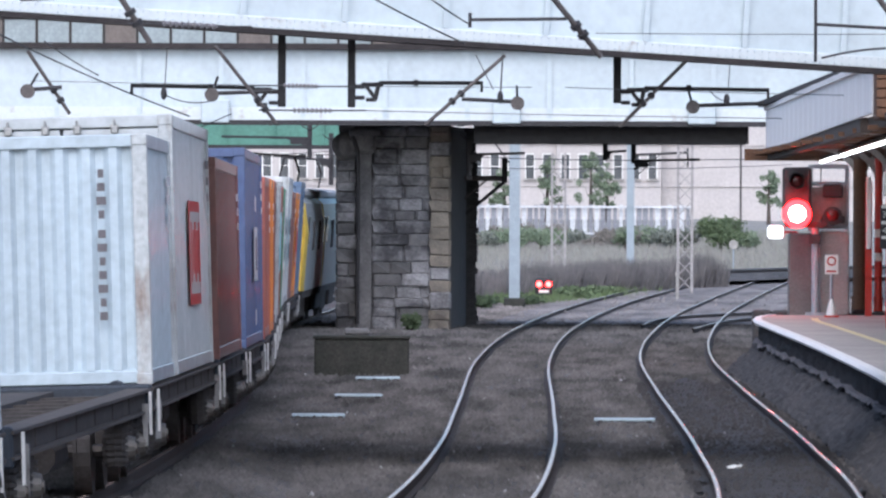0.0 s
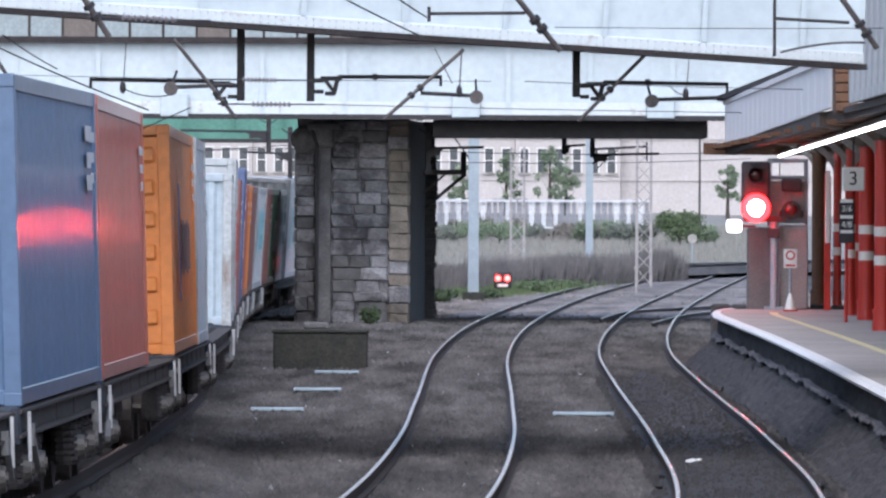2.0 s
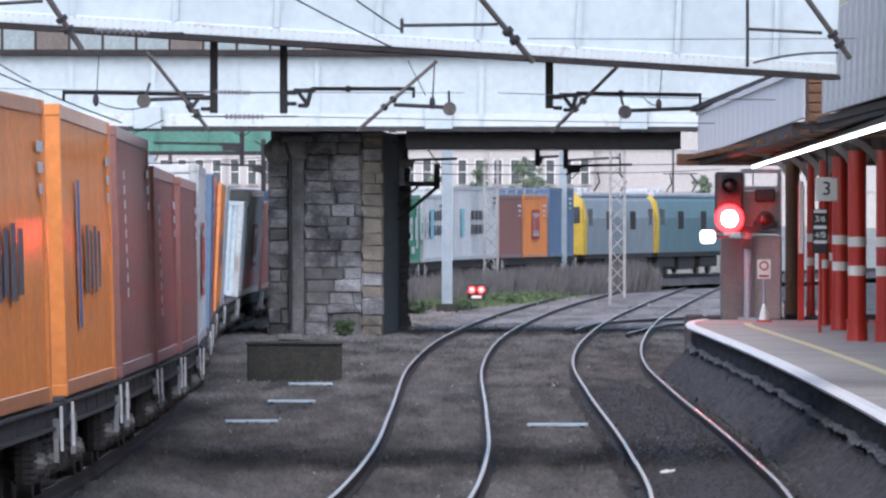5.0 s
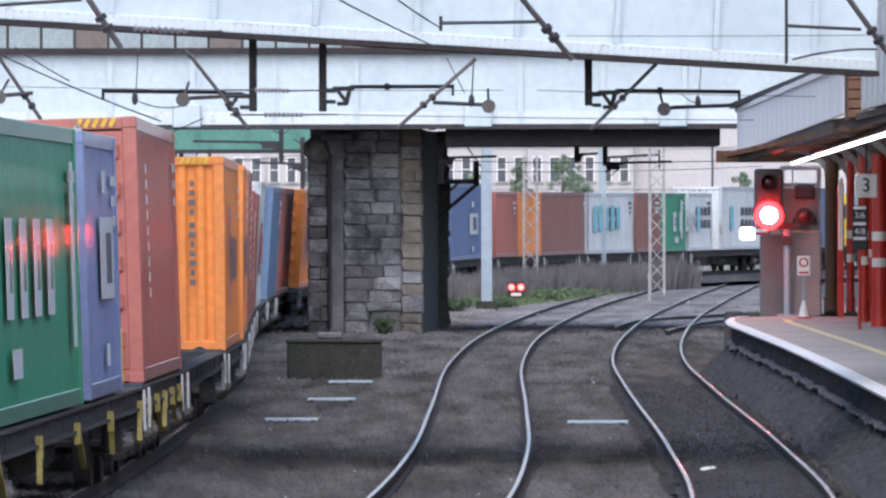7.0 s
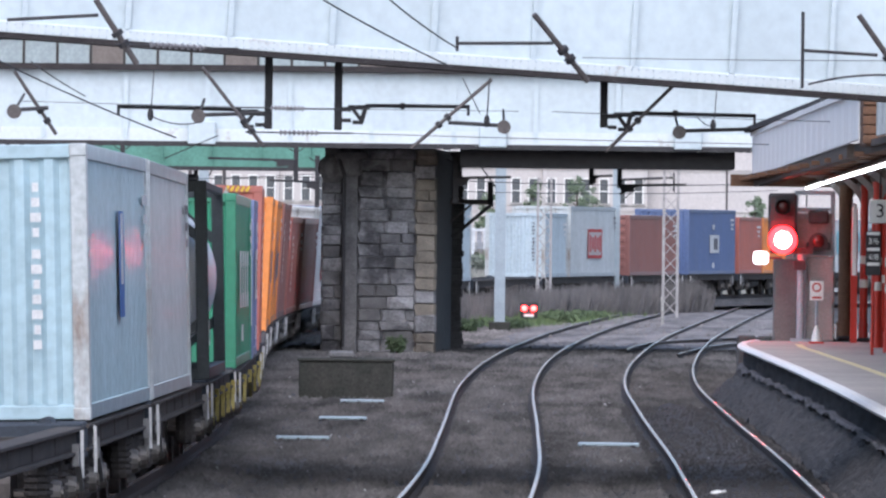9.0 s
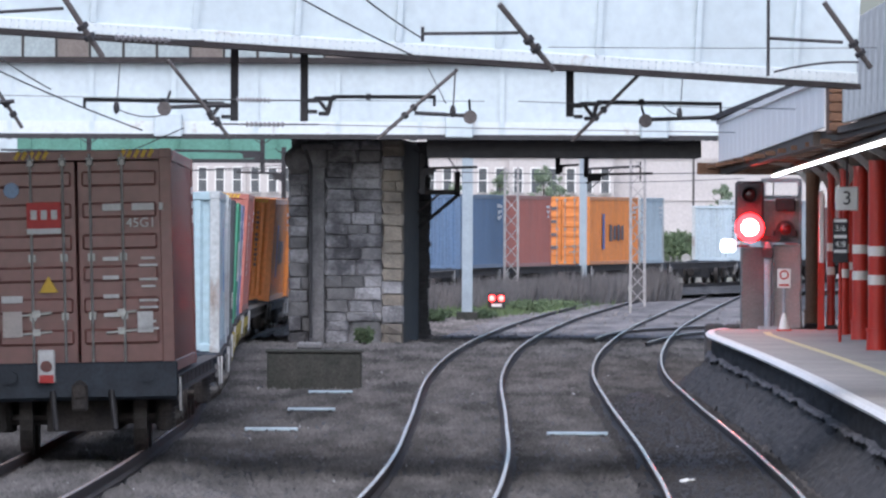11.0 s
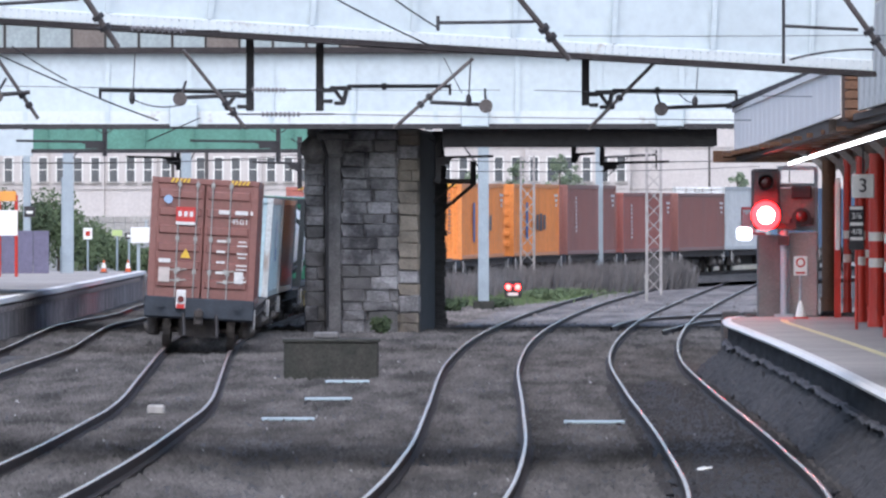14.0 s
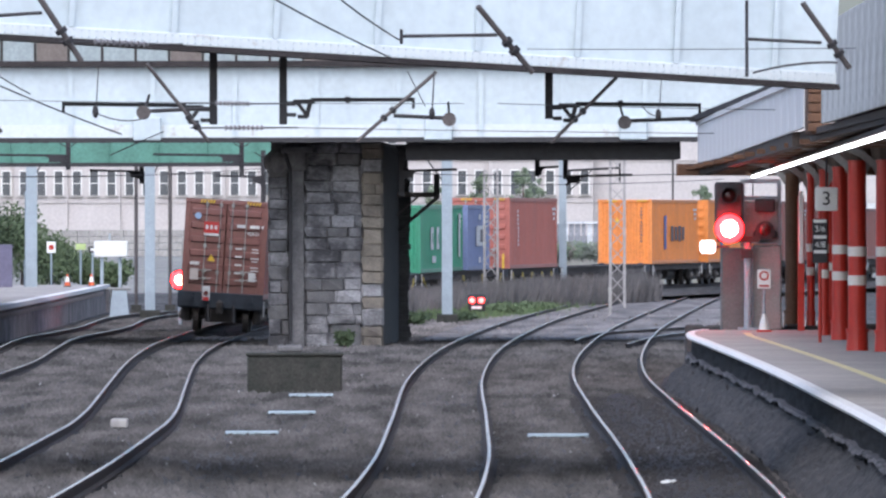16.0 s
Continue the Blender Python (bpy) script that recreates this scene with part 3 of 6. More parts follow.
# ---------------------------------------------------------------- bank, boundary and houses behind
bm = bmesh.new()
prof = [(455, -0.2), (500, 0.3), (560, 0.75), (610, 1.0), (650, 2.1), (700, 2.5), (735, 2.7), (900, 5.0)]
rows = []
for x in range(-90, 150, 4):
    rows.append([bm.verts.new((x, y + 6 * noise.noise(Vector((x * 0.05, y * 0.02, 2))) - min(0, (x - 2)) * -0.0 + max(0, x - 14) * 1.6, z + 0.25 * noise.noise(Vector((x * 0.2, y * 0.1, 5))))) for y, z in prof])
for a, b in zip(rows, rows[1:]):
    for j in range(len(prof) - 1):
        bm.faces.new((a[j], b[j], b[j + 1], a[j + 1]))
tagged(part("embankment", bm, BANK), "scrubby green and brown railway bank", "bank", kind="structure")
fence = tagged(new("boundary_fence"), "pale grey and white panelled boundary fence", "fence", kind="structure")
for i in range(44):
    bm = bmesh.new()
    h = 2.75 + random.uniform(-0.12, 0.12)
    box(bm, 0, 0, h / 2, random.uniform(0.24, 0.36), 0.08, h, 0.02)
    fp = part("fence_panel", bm, FENCE_LIGHT if i % 2 == 0 and random.random() < 0.85 else FENCE_DARK, fence)
    fp.location = (-3.4 + i * 0.41, 611 + random.uniform(-0.15, 0.15), 0.8)
    fp.rotation_euler.z = random.uniform(-0.05, 0.05)
bm = bmesh.new()
box(bm, 5.4, 610.7, 3.5, 18.2, 0.12, 0.14)
box(bm, 5.4, 610.7, 1.7, 18.2, 0.1, 0.1)
part("fence_rail", bm, FENCE_LIGHT, fence)
bm = bmesh.new()
for i in range(120):
    box(bm, -31 + (i % 30) * 0.72, 560 + random.uniform(-0.05, 0.05), 1.6 + (i // 30) * 0.42, 0.69, 0.4, 0.39, 0.03)
tagged(part("boundary_wall", bm, STONE_PALE), "low grey stone boundary wall", "wall", kind="structure")


def terrace_house(x, y, w, blank=False):
    h = thing("terraced_house", (x, y, 5.2), "blank pale rendered gable end house" if blank else "pale stone terraced house with tall dark windows", "house", "terrace behind the railway")
    bm = bmesh.new()
    box(bm, 0, 4, 2.1, w, 8, 10.2)
    part("wall", bm, HOUSE_STONE, h)
    for cz in (0.1, 3.4, 6.3):
        bm = bmesh.new()
        box(bm, 0, -0.06, cz, w, 0.12, 0.14)
        part("string_course", bm, HOUSE_STONE, h)
    bm = bmesh.new()
    vs = [bm.verts.new(v) for v in ((-w / 2, -0.4, 7.15), (w / 2, -0.4, 7.15), (w / 2, 4, 10.2), (-w / 2, 4, 10.2), (-w / 2, 8.4, 7.15), (w / 2, 8.4, 7.15))]
    bm.faces.new((vs[0], vs[1], vs[2], vs[3]))
    bm.faces.new((vs[3], vs[2], vs[5], vs[4]))
    bm.faces.new((vs[0], vs[3], vs[4]))
    bm.faces.new((vs[1], vs[5], vs[2]))
    roof = part("roof", bm, SLATE, h, "grey slate roof")
    bm = bmesh.new()
    box(bm, w / 2 - 0.5, 4, 10.6, 0.8, 0.9, 1.6, 0.04)
    for k in (-0.2, 0.2):
        bar(bm, (w / 2 - 0.5 + k, 4, 11.4), (w / 2 - 0.5 + k, 4, 11.8), 0.12)
    part("chimney", bm, STONE_PALE, roof)
    if blank:
        return h
    for wx in (-0.33, 0.0, 0.33):
        for wz, wh in ((1.6, 1.9), (4.7, 2.0)):
            win = new("window")
            win.parent = h
            win.location = (wx * w, -0.02, wz)
            bm = bmesh.new()
            box(bm, 0, 0.0, 0, 0.74, 0.06, wh)
            part("pane", bm, DARK_GLASS, win)
            bm = bmesh.new()
            box(bm, -0.36, -0.04, 0, 0.1, 0.12, wh + 0.2)
            box(bm, 0.36, -0.04, 0, 0.1, 0.12, wh + 0.2)
            box(bm, 0, -0.04, wh / 2 + 0.05, 0.8, 0.12, 0.1)
            box(bm, 0, -0.05, 0, 0.62, 0.05, 0.06)
            part("frame", bm, SIGN_WHITE, win)
            bm = bmesh.new()
            box(bm, 0, -0.12, -wh / 2 - 0.08, 1.0, 0.25, 0.14)
            part("sill", bm, STONE_PALE, win)
    return h


for i in range(14):
    terrace_house(-42 + i * 4.2, 722 + 0.3 * (i % 3), 4.18)
for i in range(6):
    terrace_house(17.9 + i * 6.4, 724, 6.3, True)

# crossover rails between the platform line and the siding
turnout = tagged(new("turnout"), "worn crossover rails beside the platform line", "railway points", kind="structure")
for knots in ([(246, 4.5), (255, 4.95), (270, 6.34), (279, 8.4), (290, 11.5)], [(238, 5.7), (246, 6.25), (264, 8.0), (275, 10.2)]):
    pts = line(knots, knots[0][0], knots[-1][0], 1.0)
    bm = bmesh.new()
    sweep(bm, pts, RAILS)
    rail = part("rail", bm, RAIL_SIDE, turnout)
    bm = bmesh.new()
    sweep(bm, pts, CROWN, 0.001, False)
    for f in bm.faces:
        f.smooth = True
    part("running_surface", bm, RAIL_TOP, rail)


# ---------------------------------------------------------------- lettering
def lettering(name, body, size, mat, parent, m):
    cu = bpy.data.curves.new(name, "FONT")
    cu.body, cu.size, cu.align_x, cu.align_y, cu.extrude = body, size, "CENTER", "CENTER", 0.002
    tmp = bpy.data.objects.new(name, cu)
    scene.collection.objects.link(tmp)
    me = bpy.data.meshes.new_from_object(tmp.evaluated_get(bpy.context.evaluated_depsgraph_get()))
    bpy.data.objects.remove(tmp)
    me.materials.clear()
    me.materials.append(mat)
    ob = new(name, me)
    ob.parent = parent
    ob.matrix_basis = m
    return ob


BLACK_INK = material("black_lettering", (0.02, 0.02, 0.02), 0.6, 0, 0.1, 5, 30, 0.0)
PORCELAIN = material("grey_insulator", (0.22, 0.21, 0.22), 0.3, 0, 0.2, 5, 30, 0.0)
WIRE = material("dark_wire", (0.06, 0.06, 0.065), 0.6, 0.3, 0.2, 5, 30, 0.0)
LATTICE_GREY = material("dull_lattice_paint", (0.42, 0.4, 0.39), 0.7, 0.1, 0.3, 4, 30, 0.1)
TUBE_GREY = material("weathered_tube", (0.13, 0.115, 0.11), 0.6, 0.3, 0.3, 4, 30, 0.1)


# ---------------------------------------------------------------- overhead line gear under the near bridge
def insulator(bm, a, b, r, n=6):
    a, b = Vector(a), Vector(b)
    bar(bm, a, b, r * 0.4, 8)
    for i in range(n):
        c = a + (b - a) * (i + 0.5) / n
        d = (b - a).normalized() * (b - a).length / n * 0.28
        bar(bm, c - d, c + d, r, 10, r * 0.6)


def wire(bm, a, b, sag=0.0, r=0.008, n=10):
    a, b = Vector(a), Vector(b)
    t = (b - a).normalized()
    u = t.orthogonal().normalized()
    v = t.cross(u)
    rings = []
    for i in range(n + 1):
        f = i / n
        q = a.lerp(b, f) - Vector((0, 0, sag * 4 * f * (1 - f)))
        rings.append([bm.verts.new(q + (u * math.cos(k * 1.2566) + v * math.sin(k * 1.2566)) * r) for k in range(5)])
    for r0, r1 in zip(rings, rings[1:]):
        for k in range(5):
            bm.faces.new((r0[k], r0[(k + 1) % 5], r1[(k + 1) % 5], r1[k]))


def hanger(x, d, z_top, z_bot, arm_x, arm_z, arm_z2, label, flip):
    """A drop post with bracket, insulator, registration tube and balance weight."""
    e = thing("overhead_line_support", (x, d, 0), label, "overhead line support", "overhead line supports")
    bm = bmesh.new()
    box(bm, 0, 0, (z_top + 0.6 + z_bot) / 2, 0.12, 0.12, z_top + 0.6 - z_bot, 0.01)
    part("drop_post", bm, BLACK, e)
    s = -1 if flip else 1
    bm = bmesh.new()
    box(bm, s * 0.13, 0, arm_z, 0.14, 0.1, 0.07)
    box(bm, s * 0.13, 0, arm_z - 0.17, 0.14, 0.1, 0.06)
    beam(bm, (s * 0.2, 0, arm_z + 0.04), (s * 0.38, 0, arm_z - 0.2), 0.06, 0.06)
    beam(bm, (s * 0.42, 0, arm_z + 0.04), (s * 0.36, 0, arm_z - 0.2), 0.05, 0.07)
    box(bm, s * 0.32, 0, arm_z + 0.03, 0.34, 0.08, 0.07, 0.01)
    box(bm, s * 0.3, 0, arm_z - 0.2, 0.16, 0.07, 0.06, 0.01)
    part("bracket", bm, BLACK, e)
    bm = bmesh.new()
    bar(bm, (s * 0.42, 0, arm_z + 0.06), (arm_x, 0, arm_z2), 0.03, 8)
    for k in (0.35, 0.37):
        c = s * 0.42 + (arm_x - s * 0.42) * k
        bar(bm, (c - 0.02, 0, arm_z + 0.06), (c + 0.02, 0, arm_z + 0.06), 0.05, 8)
    bar(bm, (arm_x, 0, arm_z2 + 0.03), (arm_x, 0, arm_z2 - 0.14), 0.025, 6)
    part("registration_tube", bm, BLACK, e)
    return e


hanger(-3.004, 138.6, 5.95, 4.628, -2.3, 4.861, 4.948, "black drop post with long registration tube under the bridge", True)
hanger(-1.939, 138.9, 5.9, 4.628, 2.0, 4.948, 5.009, "black drop post with bracket and pale bracing arm", False)
hanger(2.174, 140.9, 5.7, 4.734, 2.35, 4.910, 4.945, "black drop post with tube beside the stair cladding", False)


def balance_arm(x, d, z, reach, label):
    e = thing("steady_arm", (x, d, 0), label, "overhead line fitting", "steady arms")
    bm = bmesh.new()
    bar(bm, (0, -0.08, z), (0, 0.08, z), 0.105, 20)
    part("disc", bm, TUBE_GREY, e, "dark round disc")
    bm = bmesh.new()
    bar(bm, (0, 0, z + 0.02), (reach, 0, z + 0.06), 0.03, 8)
    bar(bm, (0, 0, z), (0, 3.0, z + 0.3), 0.02, 6)
    part("arm", bm, BLACK, e)
    return e


balance_arm(-3.949, 134.2, 4.754, 0.95, "round disc on a dark steady arm")
balance_arm(0.607, 138.0, 4.692, -0.85, "round disc on a steady arm before the white girder")
balance_arm(3.339, 140.3, 4.670, 1.1, "round disc on a steady arm by the cladding")
balance_arm(-6.575, 132.0, 4.767, 0.5, "round disc on a short steady arm")


def stay(a, b, r, label, clamp=0.6):
    e = thing("stay_tube", (0, 0, 0), label, "overhead line stay", "stay tubes")
    bm = bmesh.new()
    bar(bm, a, b, r, 8)
    part("tube", bm, TUBE_GREY, e)
    c = Vector(a).lerp(Vector(b), clamp)
    t = (Vector(b) - Vector(a)).normalized()
    for k in (-0.12, 0.06):
        bm = bmesh.new()
        bar(bm, c + t * k, c + t * (k + 0.07), r * 2.0, 8)
        part("clamp", bm, BLACK, e)
    return e


stay((-5.320, 130, 6.361), (-4.721, 130.2, 5.443), 0.045, "brown weathered diagonal stay tube")
stay((-3.867, 133, 5.458), (-2.967, 133.2, 4.325), 0.028, "thin diagonal stay tube with clamps", 0.75)
stay((1.017, 134, 6.319), (1.832, 134.5, 5.345), 0.045, "brown diagonal stay tube with clamps")
stay((0.410, 137.5, 5.410), (-0.803, 137.3, 4.342), 0.028, "thin diagonal stay tube before the girder")
stay((3.270, 140, 5.426), (2.191, 139.8, 4.348), 0.028, "thin diagonal stay tube before the girder")
stay((5.983, 137.5, 6.448), (6.707, 137.7, 5.457), 0.045, "brown diagonal stay tube by the canopy", 0.7)
stay((-6.575, 132, 5.358), (-5.967, 132.2, 4.442), 0.028, "thin diagonal stay tube with clamps", 0.7)
cross = thing("bracing_bars", (0, 0, 0), "dark horizontal bracing tubes before the white girder", "overhead line bracing")
for a, b in (((-6.590, 130, 6.057), (-5.279, 130, 6.139)), ((-0.118, 134.2, 5.882), (1.311, 134.2, 5.899)),
             ((5.121, 137.6, 5.905), (6.276, 137.6, 5.845)), ((5.138, 137.6, 6.491), (5.138, 137.6, 5.328)),
             ((-0.118, 134.2, 5.983), (-0.118, 134.2, 5.765))):
    bm = bmesh.new()
    bar(bm, a, b, 0.025, 8)
    part("tube", bm, BLACK, cross)
wires = thing("contact_wires", (0, 0, 0), "thin dark overhead contact and catenary wires", "overhead wires")
far_wires = thing("catenary_wires", (0, 0, 0), "thin dark catenary wires beyond the far bridge", "overhead wires")
for a, b, sag, r in (
        ((-7.033, 131, 5.625), (-4.271, 134, 4.432), 0.05, 0.012),
        ((-6.283, 131, 5.475), (-5.627, 134, 5.034), 0.02, 0.01),
        ((-2.050, 128, 6.361), (-0.205, 136, 5.564), 0.03, 0.013),
        ((-1.084, 128, 6.361), (-0.120, 136, 5.846), 0.03, 0.013),
        ((-6.533, 133, 4.933), (0.814, 136, 4.907), 0.02, 0.005),
        ((-1.898, 136, 4.551), (4.748, 141, 4.504), 0.01, 0.006),
        ((1.322, 136, 4.907), (5.704, 141, 4.870), 0.01, 0.006),
        ((1.731, 133, 5.664), (6.759, 137, 5.750), 0.01, 0.006),
        ((5.224, 137.5, 5.388), (6.517, 137.6, 5.543), -0.05, 0.018),
        ((-4.571, 133, 5.445), (-4.610, 133, 4.780), 0.0, 0.008),
        ((-4.610, 133, 4.737), (-3.847, 133, 4.669), 0.08, 0.01),
        ((-0.034, 136, 5.398), (0.237, 136, 4.864), 0.0, 0.008),
        ((0.373, 136, 5.398), (0.339, 136, 4.737), 0.0, 0.012),
        ((3.879, 139, 5.353), (3.845, 139, 4.871), 0.0, 0.008),
        ((3.543, 139, 4.940), (3.802, 139, 4.750), 0.04, 0.009),
        ((-4.603, 139, 4.164), (-3.784, 139, 4.526), 0.0, 0.01),
        ((-13.567, 262, 4.583), (-3.733, 262, 4.717), 0.05, 0.012),
        ((-0.414, 270, 4.707), (10.320, 300, 4.900), 0.1, 0.015),
        ((-0.414, 270, 4.379), (11.467, 330, 4.844), 0.1, 0.012),
        ((-15.083, 330, 4.979), (-5.500, 335, 5.292), 0.1, 0.015)):
    bm = bmesh.new()
    wire(bm, a, b, sag, r)
    part("wire", bm, WIRE, far_wires if a[1] > 200 else wires)
for c in ((-4.619, 133, 4.754), (0.339, 136, 4.754), (3.828, 139, 4.767)):
    bm = bmesh.new()
    bmesh.ops.create_uvsphere(bm, u_segments=10, v_segments=8, radius=0.06, matrix=Matrix.Translation(c) @ Matrix.Diagonal((0.8, 0.8, 1.6, 1)))
    part("dropper_clamp", bm, BLACK, wires)
for a, b in (((-4.575, 131, 5.742), (-3.783, 131.3, 5.708)), ((-2.881, 134, 4.890), (-2.364, 134, 4.881)), ((-2.746, 134, 4.525), (-2.153, 134, 4.525))):
    ins = thing("strain_insulator", (0, 0, 0), "ribbed grey-brown strain insulator on the wire", "insulator", "strain insulators")
    bm = bmesh.new()
    insulator(bm, a, b, 0.045, 9)
    part("ribbed_body", bm, PORCELAIN, ins)
    for c, e2 in ((Vector(a), -0.5), (Vector(b), 0.5)):
        bm = bmesh.new()
        bar(bm, c, c + Vector((e2, 0, 0)), 0.012, 6)
        part("link", bm, WIRE, ins)


for ob in list(scene.collection.all_objects):
    if ob.parent is None and ob.name.split(".")[0] in ("overhead_line_support", "steady_arm", "stay_tube", "bracing_bars", "strain_insulator", "contact_wires"):
        ob.matrix_basis = NEAR @ ob.matrix_basis


def far_hanger(x, d, z_top, z_bot, reach, p_arm, label):
    e = thing("overhead_line_bracket", (x, d, 0), label, "overhead line bracket", "brackets under the far bridge")
    bm = bmesh.new()
    box(bm, 0, 0, (z_top + z_bot) / 2, 0.14, 0.14, z_top - z_bot)
    part("drop_post", bm, BLACK, e)
    bm = bmesh.new()
    bar(bm, (0, -0.1, p_arm), (reach, -0.1, p_arm + 0.04), 0.035, 6)
    beam(bm, (0, -0.1, p_arm - 0.25), (reach * 0.25, -0.1, p_arm), 0.07, 0.07)
    box(bm, reach * 0.12, -0.1, p_arm - 0.1, abs(reach) * 0.2, 0.1, 0.18)
    part("arm", bm, BLACK, e)
    bm = bmesh.new()
    wire(bm, (-0.25, -0.1, z_top - 0.05), (0.25, -0.1, z_top - 0.05), 0.12, 0.02, 6)
    part("jumper_cable", bm, BLACK, e)
    return e


for x, p, zt, zb, reach, za in ((180, 60, 245, 287, -2.6, 262), (487, 60, 245, 297, -2.6, 262), (695, 64, 248, 292, 0.75, 270), (1010, 62, 262, 300, 0.6, 285), (1060, 62, 262, 305, 1.9, 300), (310, 57, 262, 312, -1.6, 290), (525, 60, 262, 345, -1.4, 300), (770, 65, 262, 335, 1.5, 290)):
    pd = 16000 / p
    far_hanger((x - 784) / p, pd, 5.9 if 256 < pd < 259.5 else 3 + (395 - zt) / p + 0.15, 3 + (395 - zb) / p, reach, 3 + (395 - za) / p, "black overhead line bracket below the far bridge")

pier_arm = thing("pier_bracket", (0, 0, 0), "dark angled steel bracket fixed to the pier", "bracket")
bm = bmesh.new()
beam(bm, (-0.730, 254, 4.000), (0.762, 254, 4.000), 0.12, 0.14)
part("beam", bm, TUBE_GREY, pier_arm)
bm = bmesh.new()
beam(bm, (-0.317, 254, 3.000), (0.762, 254, 3.905), 0.08, 0.1)
part("brace", bm, BLACK, pier_arm)
bm = bmesh.new()
beam(bm, (-0.667, 254, 3.159), (0.254, 254, 3.952), 0.06, 0.06)
part("brace", bm, TUBE_GREY, pier_arm)
bm = bmesh.new()
box(bm, 0.762, 254, 4.222, 0.16, 0.16, 0.7)
part("stub_post", bm, BLACK, pier_arm)


# ---------------------------------------------------------------- masts
def mast(x, d, height, w, label, arm=0.0):
    e = thing("overhead_line_mast", (x, d, 0), label, "mast", "overhead line masts")
    bm = bmesh.new()
    h, q, f = w / 2, w * 0.12, w / 2 - 0.04
    outline = [(-h, -h), (h, -h), (h, -f), (q, -f), (q, f), (h, f), (h, h), (-h, h), (-h, f), (-q, f), (-q, -f), (-h, -f)]
    low = [bm.verts.new((x0, y0, -0.3)) for x0, y0 in outline]
    top = [bm.verts.new((x0, y0, height)) for x0, y0 in outline]
    for i in range(12):
        bm.faces.new((low[i], low[(i + 1) % 12], top[(i + 1) % 12], top[i]))
    bm.faces.new(top)
    part("column", bm, GREY_STEEL, e)
    bm = bmesh.new()
    box(bm, 0, 0, -0.05, w * 2, w * 2, 0.4, 0.03)
    part("footing", bm, CONCRETE, e)
    if arm:
        bm = bmesh.new()
        bar(bm, (0, 0, height * 0.9), (arm, 0, height * 0.92), 0.05, 8)
        beam(bm, (0, 0, height * 0.72), (arm * 0.5, 0, height * 0.9), 0.05, 0.05)
        bar(bm, (arm, 0, height * 0.95), (arm, 0, height * 0.82), 0.04, 8)
        part("cantilever", bm, BLACK, e)
    return e


mast(1.269, 307, 6.2, 0.36, "pale blue-grey steel overhead line mast", -1.6)
mast(6.437, 380, 6.1, 0.31, "pale grey steel mast beside the main line", 2.4)
mast(-14.213, 340, 6.8, 0.4, "broad pale grey steel mast beyond the platform", 1.5)
mast(-9.367, 326, 6.6, 0.36, "pale blue-grey mast beyond the far bridge", 1.2)
mast(-16.000, 345, 5.4, 0.26, "slim grey mast beyond the side platform")


def lattice_mast(x, d, height, w, label):
    e = thing("lattice_mast", (x, d, 0), label, "lattice mast", "lattice masts")
    for sx in (-1, 1):
        for sy in (-1, 1):
            bm = bmesh.new()
            box(bm, sx * w / 2, sy * w / 2, height / 2 - 0.1, w * 0.17, w * 0.17, height + 0.2)
            part("leg", bm, LATTICE_GREY, e)
    n = int(height / 0.55)
    for i in range(n):
        z0, z1 = i * height / n, (i + 1) * height / n
        s = 1 if i % 2 else -1
        for q in (-1, 1):
            bm = bmesh.new()
            beam(bm, (q * s * w / 2, q * w / 2, z0), (-q * s * w / 2, q * w / 2, z1), w * 0.13, 0.04)
            part("lacing_bar", bm, LATTICE_GREY, e)
    return e


lattice_mast(8.27, 360, 5.9, 0.56, "thin grey lattice mast beside the curve")
lattice_mast(3.2, 356, 5.4, 0.52, "dull brown-grey lattice mast behind the ground signal")
for x, p, h in ((300, 46, 6.0), (360, 46, 6.0), (1250, 28, 7.5), (585, 40, 6.0)):
    e = thing("signal_wire_post", ((x - 784) / p, 16000 / p, 0), "slim dark post beside the running lines", "post", "slim posts")
    bm = bmesh.new()
    bar(bm, (0, 0, -0.2), (0, 0, h), 0.07, 8)
    part("pole", bm, TUBE_GREY, e)
    bm = bmesh.new()
    box(bm, 0, 0, 0.0, 0.4, 0.4, 0.3)
    part("footing", bm, CONCRETE, e)


# ---------------------------------------------------------------- signals
def lamp_lens(bm, x, y, z, r):
    bmesh.ops.create_uvsphere(bm, u_segments=20, v_segments=10, radius=r, matrix=Matrix.Translation((x, y, z)) @ Matrix.Diagonal((1, 0.4, 1, 1)))


sig = thing("colour_light_signal", (6.679, 189, 0.9), "platform end colour light signal showing red", "railway signal")
bm = bmesh.new()
box(bm, 0, 0.1, 3.440 - 0.9, 0.6, 0.12, 1.12, 0.05)
box(bm, 0, 0.3, 3.440 - 0.9, 0.4, 0.35, 1.0, 0.05)
head = part("signal_head", bm, BLACK, sig, "black signal backboard")
for z in (3.714 - 0.9, 3.024 - 0.9):
    bm = bmesh.new()
    bmesh.ops.create_cone(bm, cap_ends=False, segments=20, radius1=0.17, radius2=0.17, depth=0.3, matrix=Matrix.Translation((0, -0.08, z)) @ Matrix.Rotation(radians(90), 4, "X"))
    part("hood", bm, BLACK, head)
bm = bmesh.new()
lamp_lens(bm, 0, 0.0, 3.714 - 0.9, 0.13)
part("dark_lens", bm, LENS_OFF, head)
bm = bmesh.new()
lamp_lens(bm, 0, -0.24, 3.024 - 0.9, 0.18)
part("red_lens", bm, RED_HOT, head, "glowing red lens")
# wider glowing disc behind the lens stands in for its red halo
bm = bmesh.new()
lamp_lens(bm, 0, -0.14, 3.024 - 0.9, 0.3)
part("lens_halo", bm, RED_HALO, head)
bm = bmesh.new()
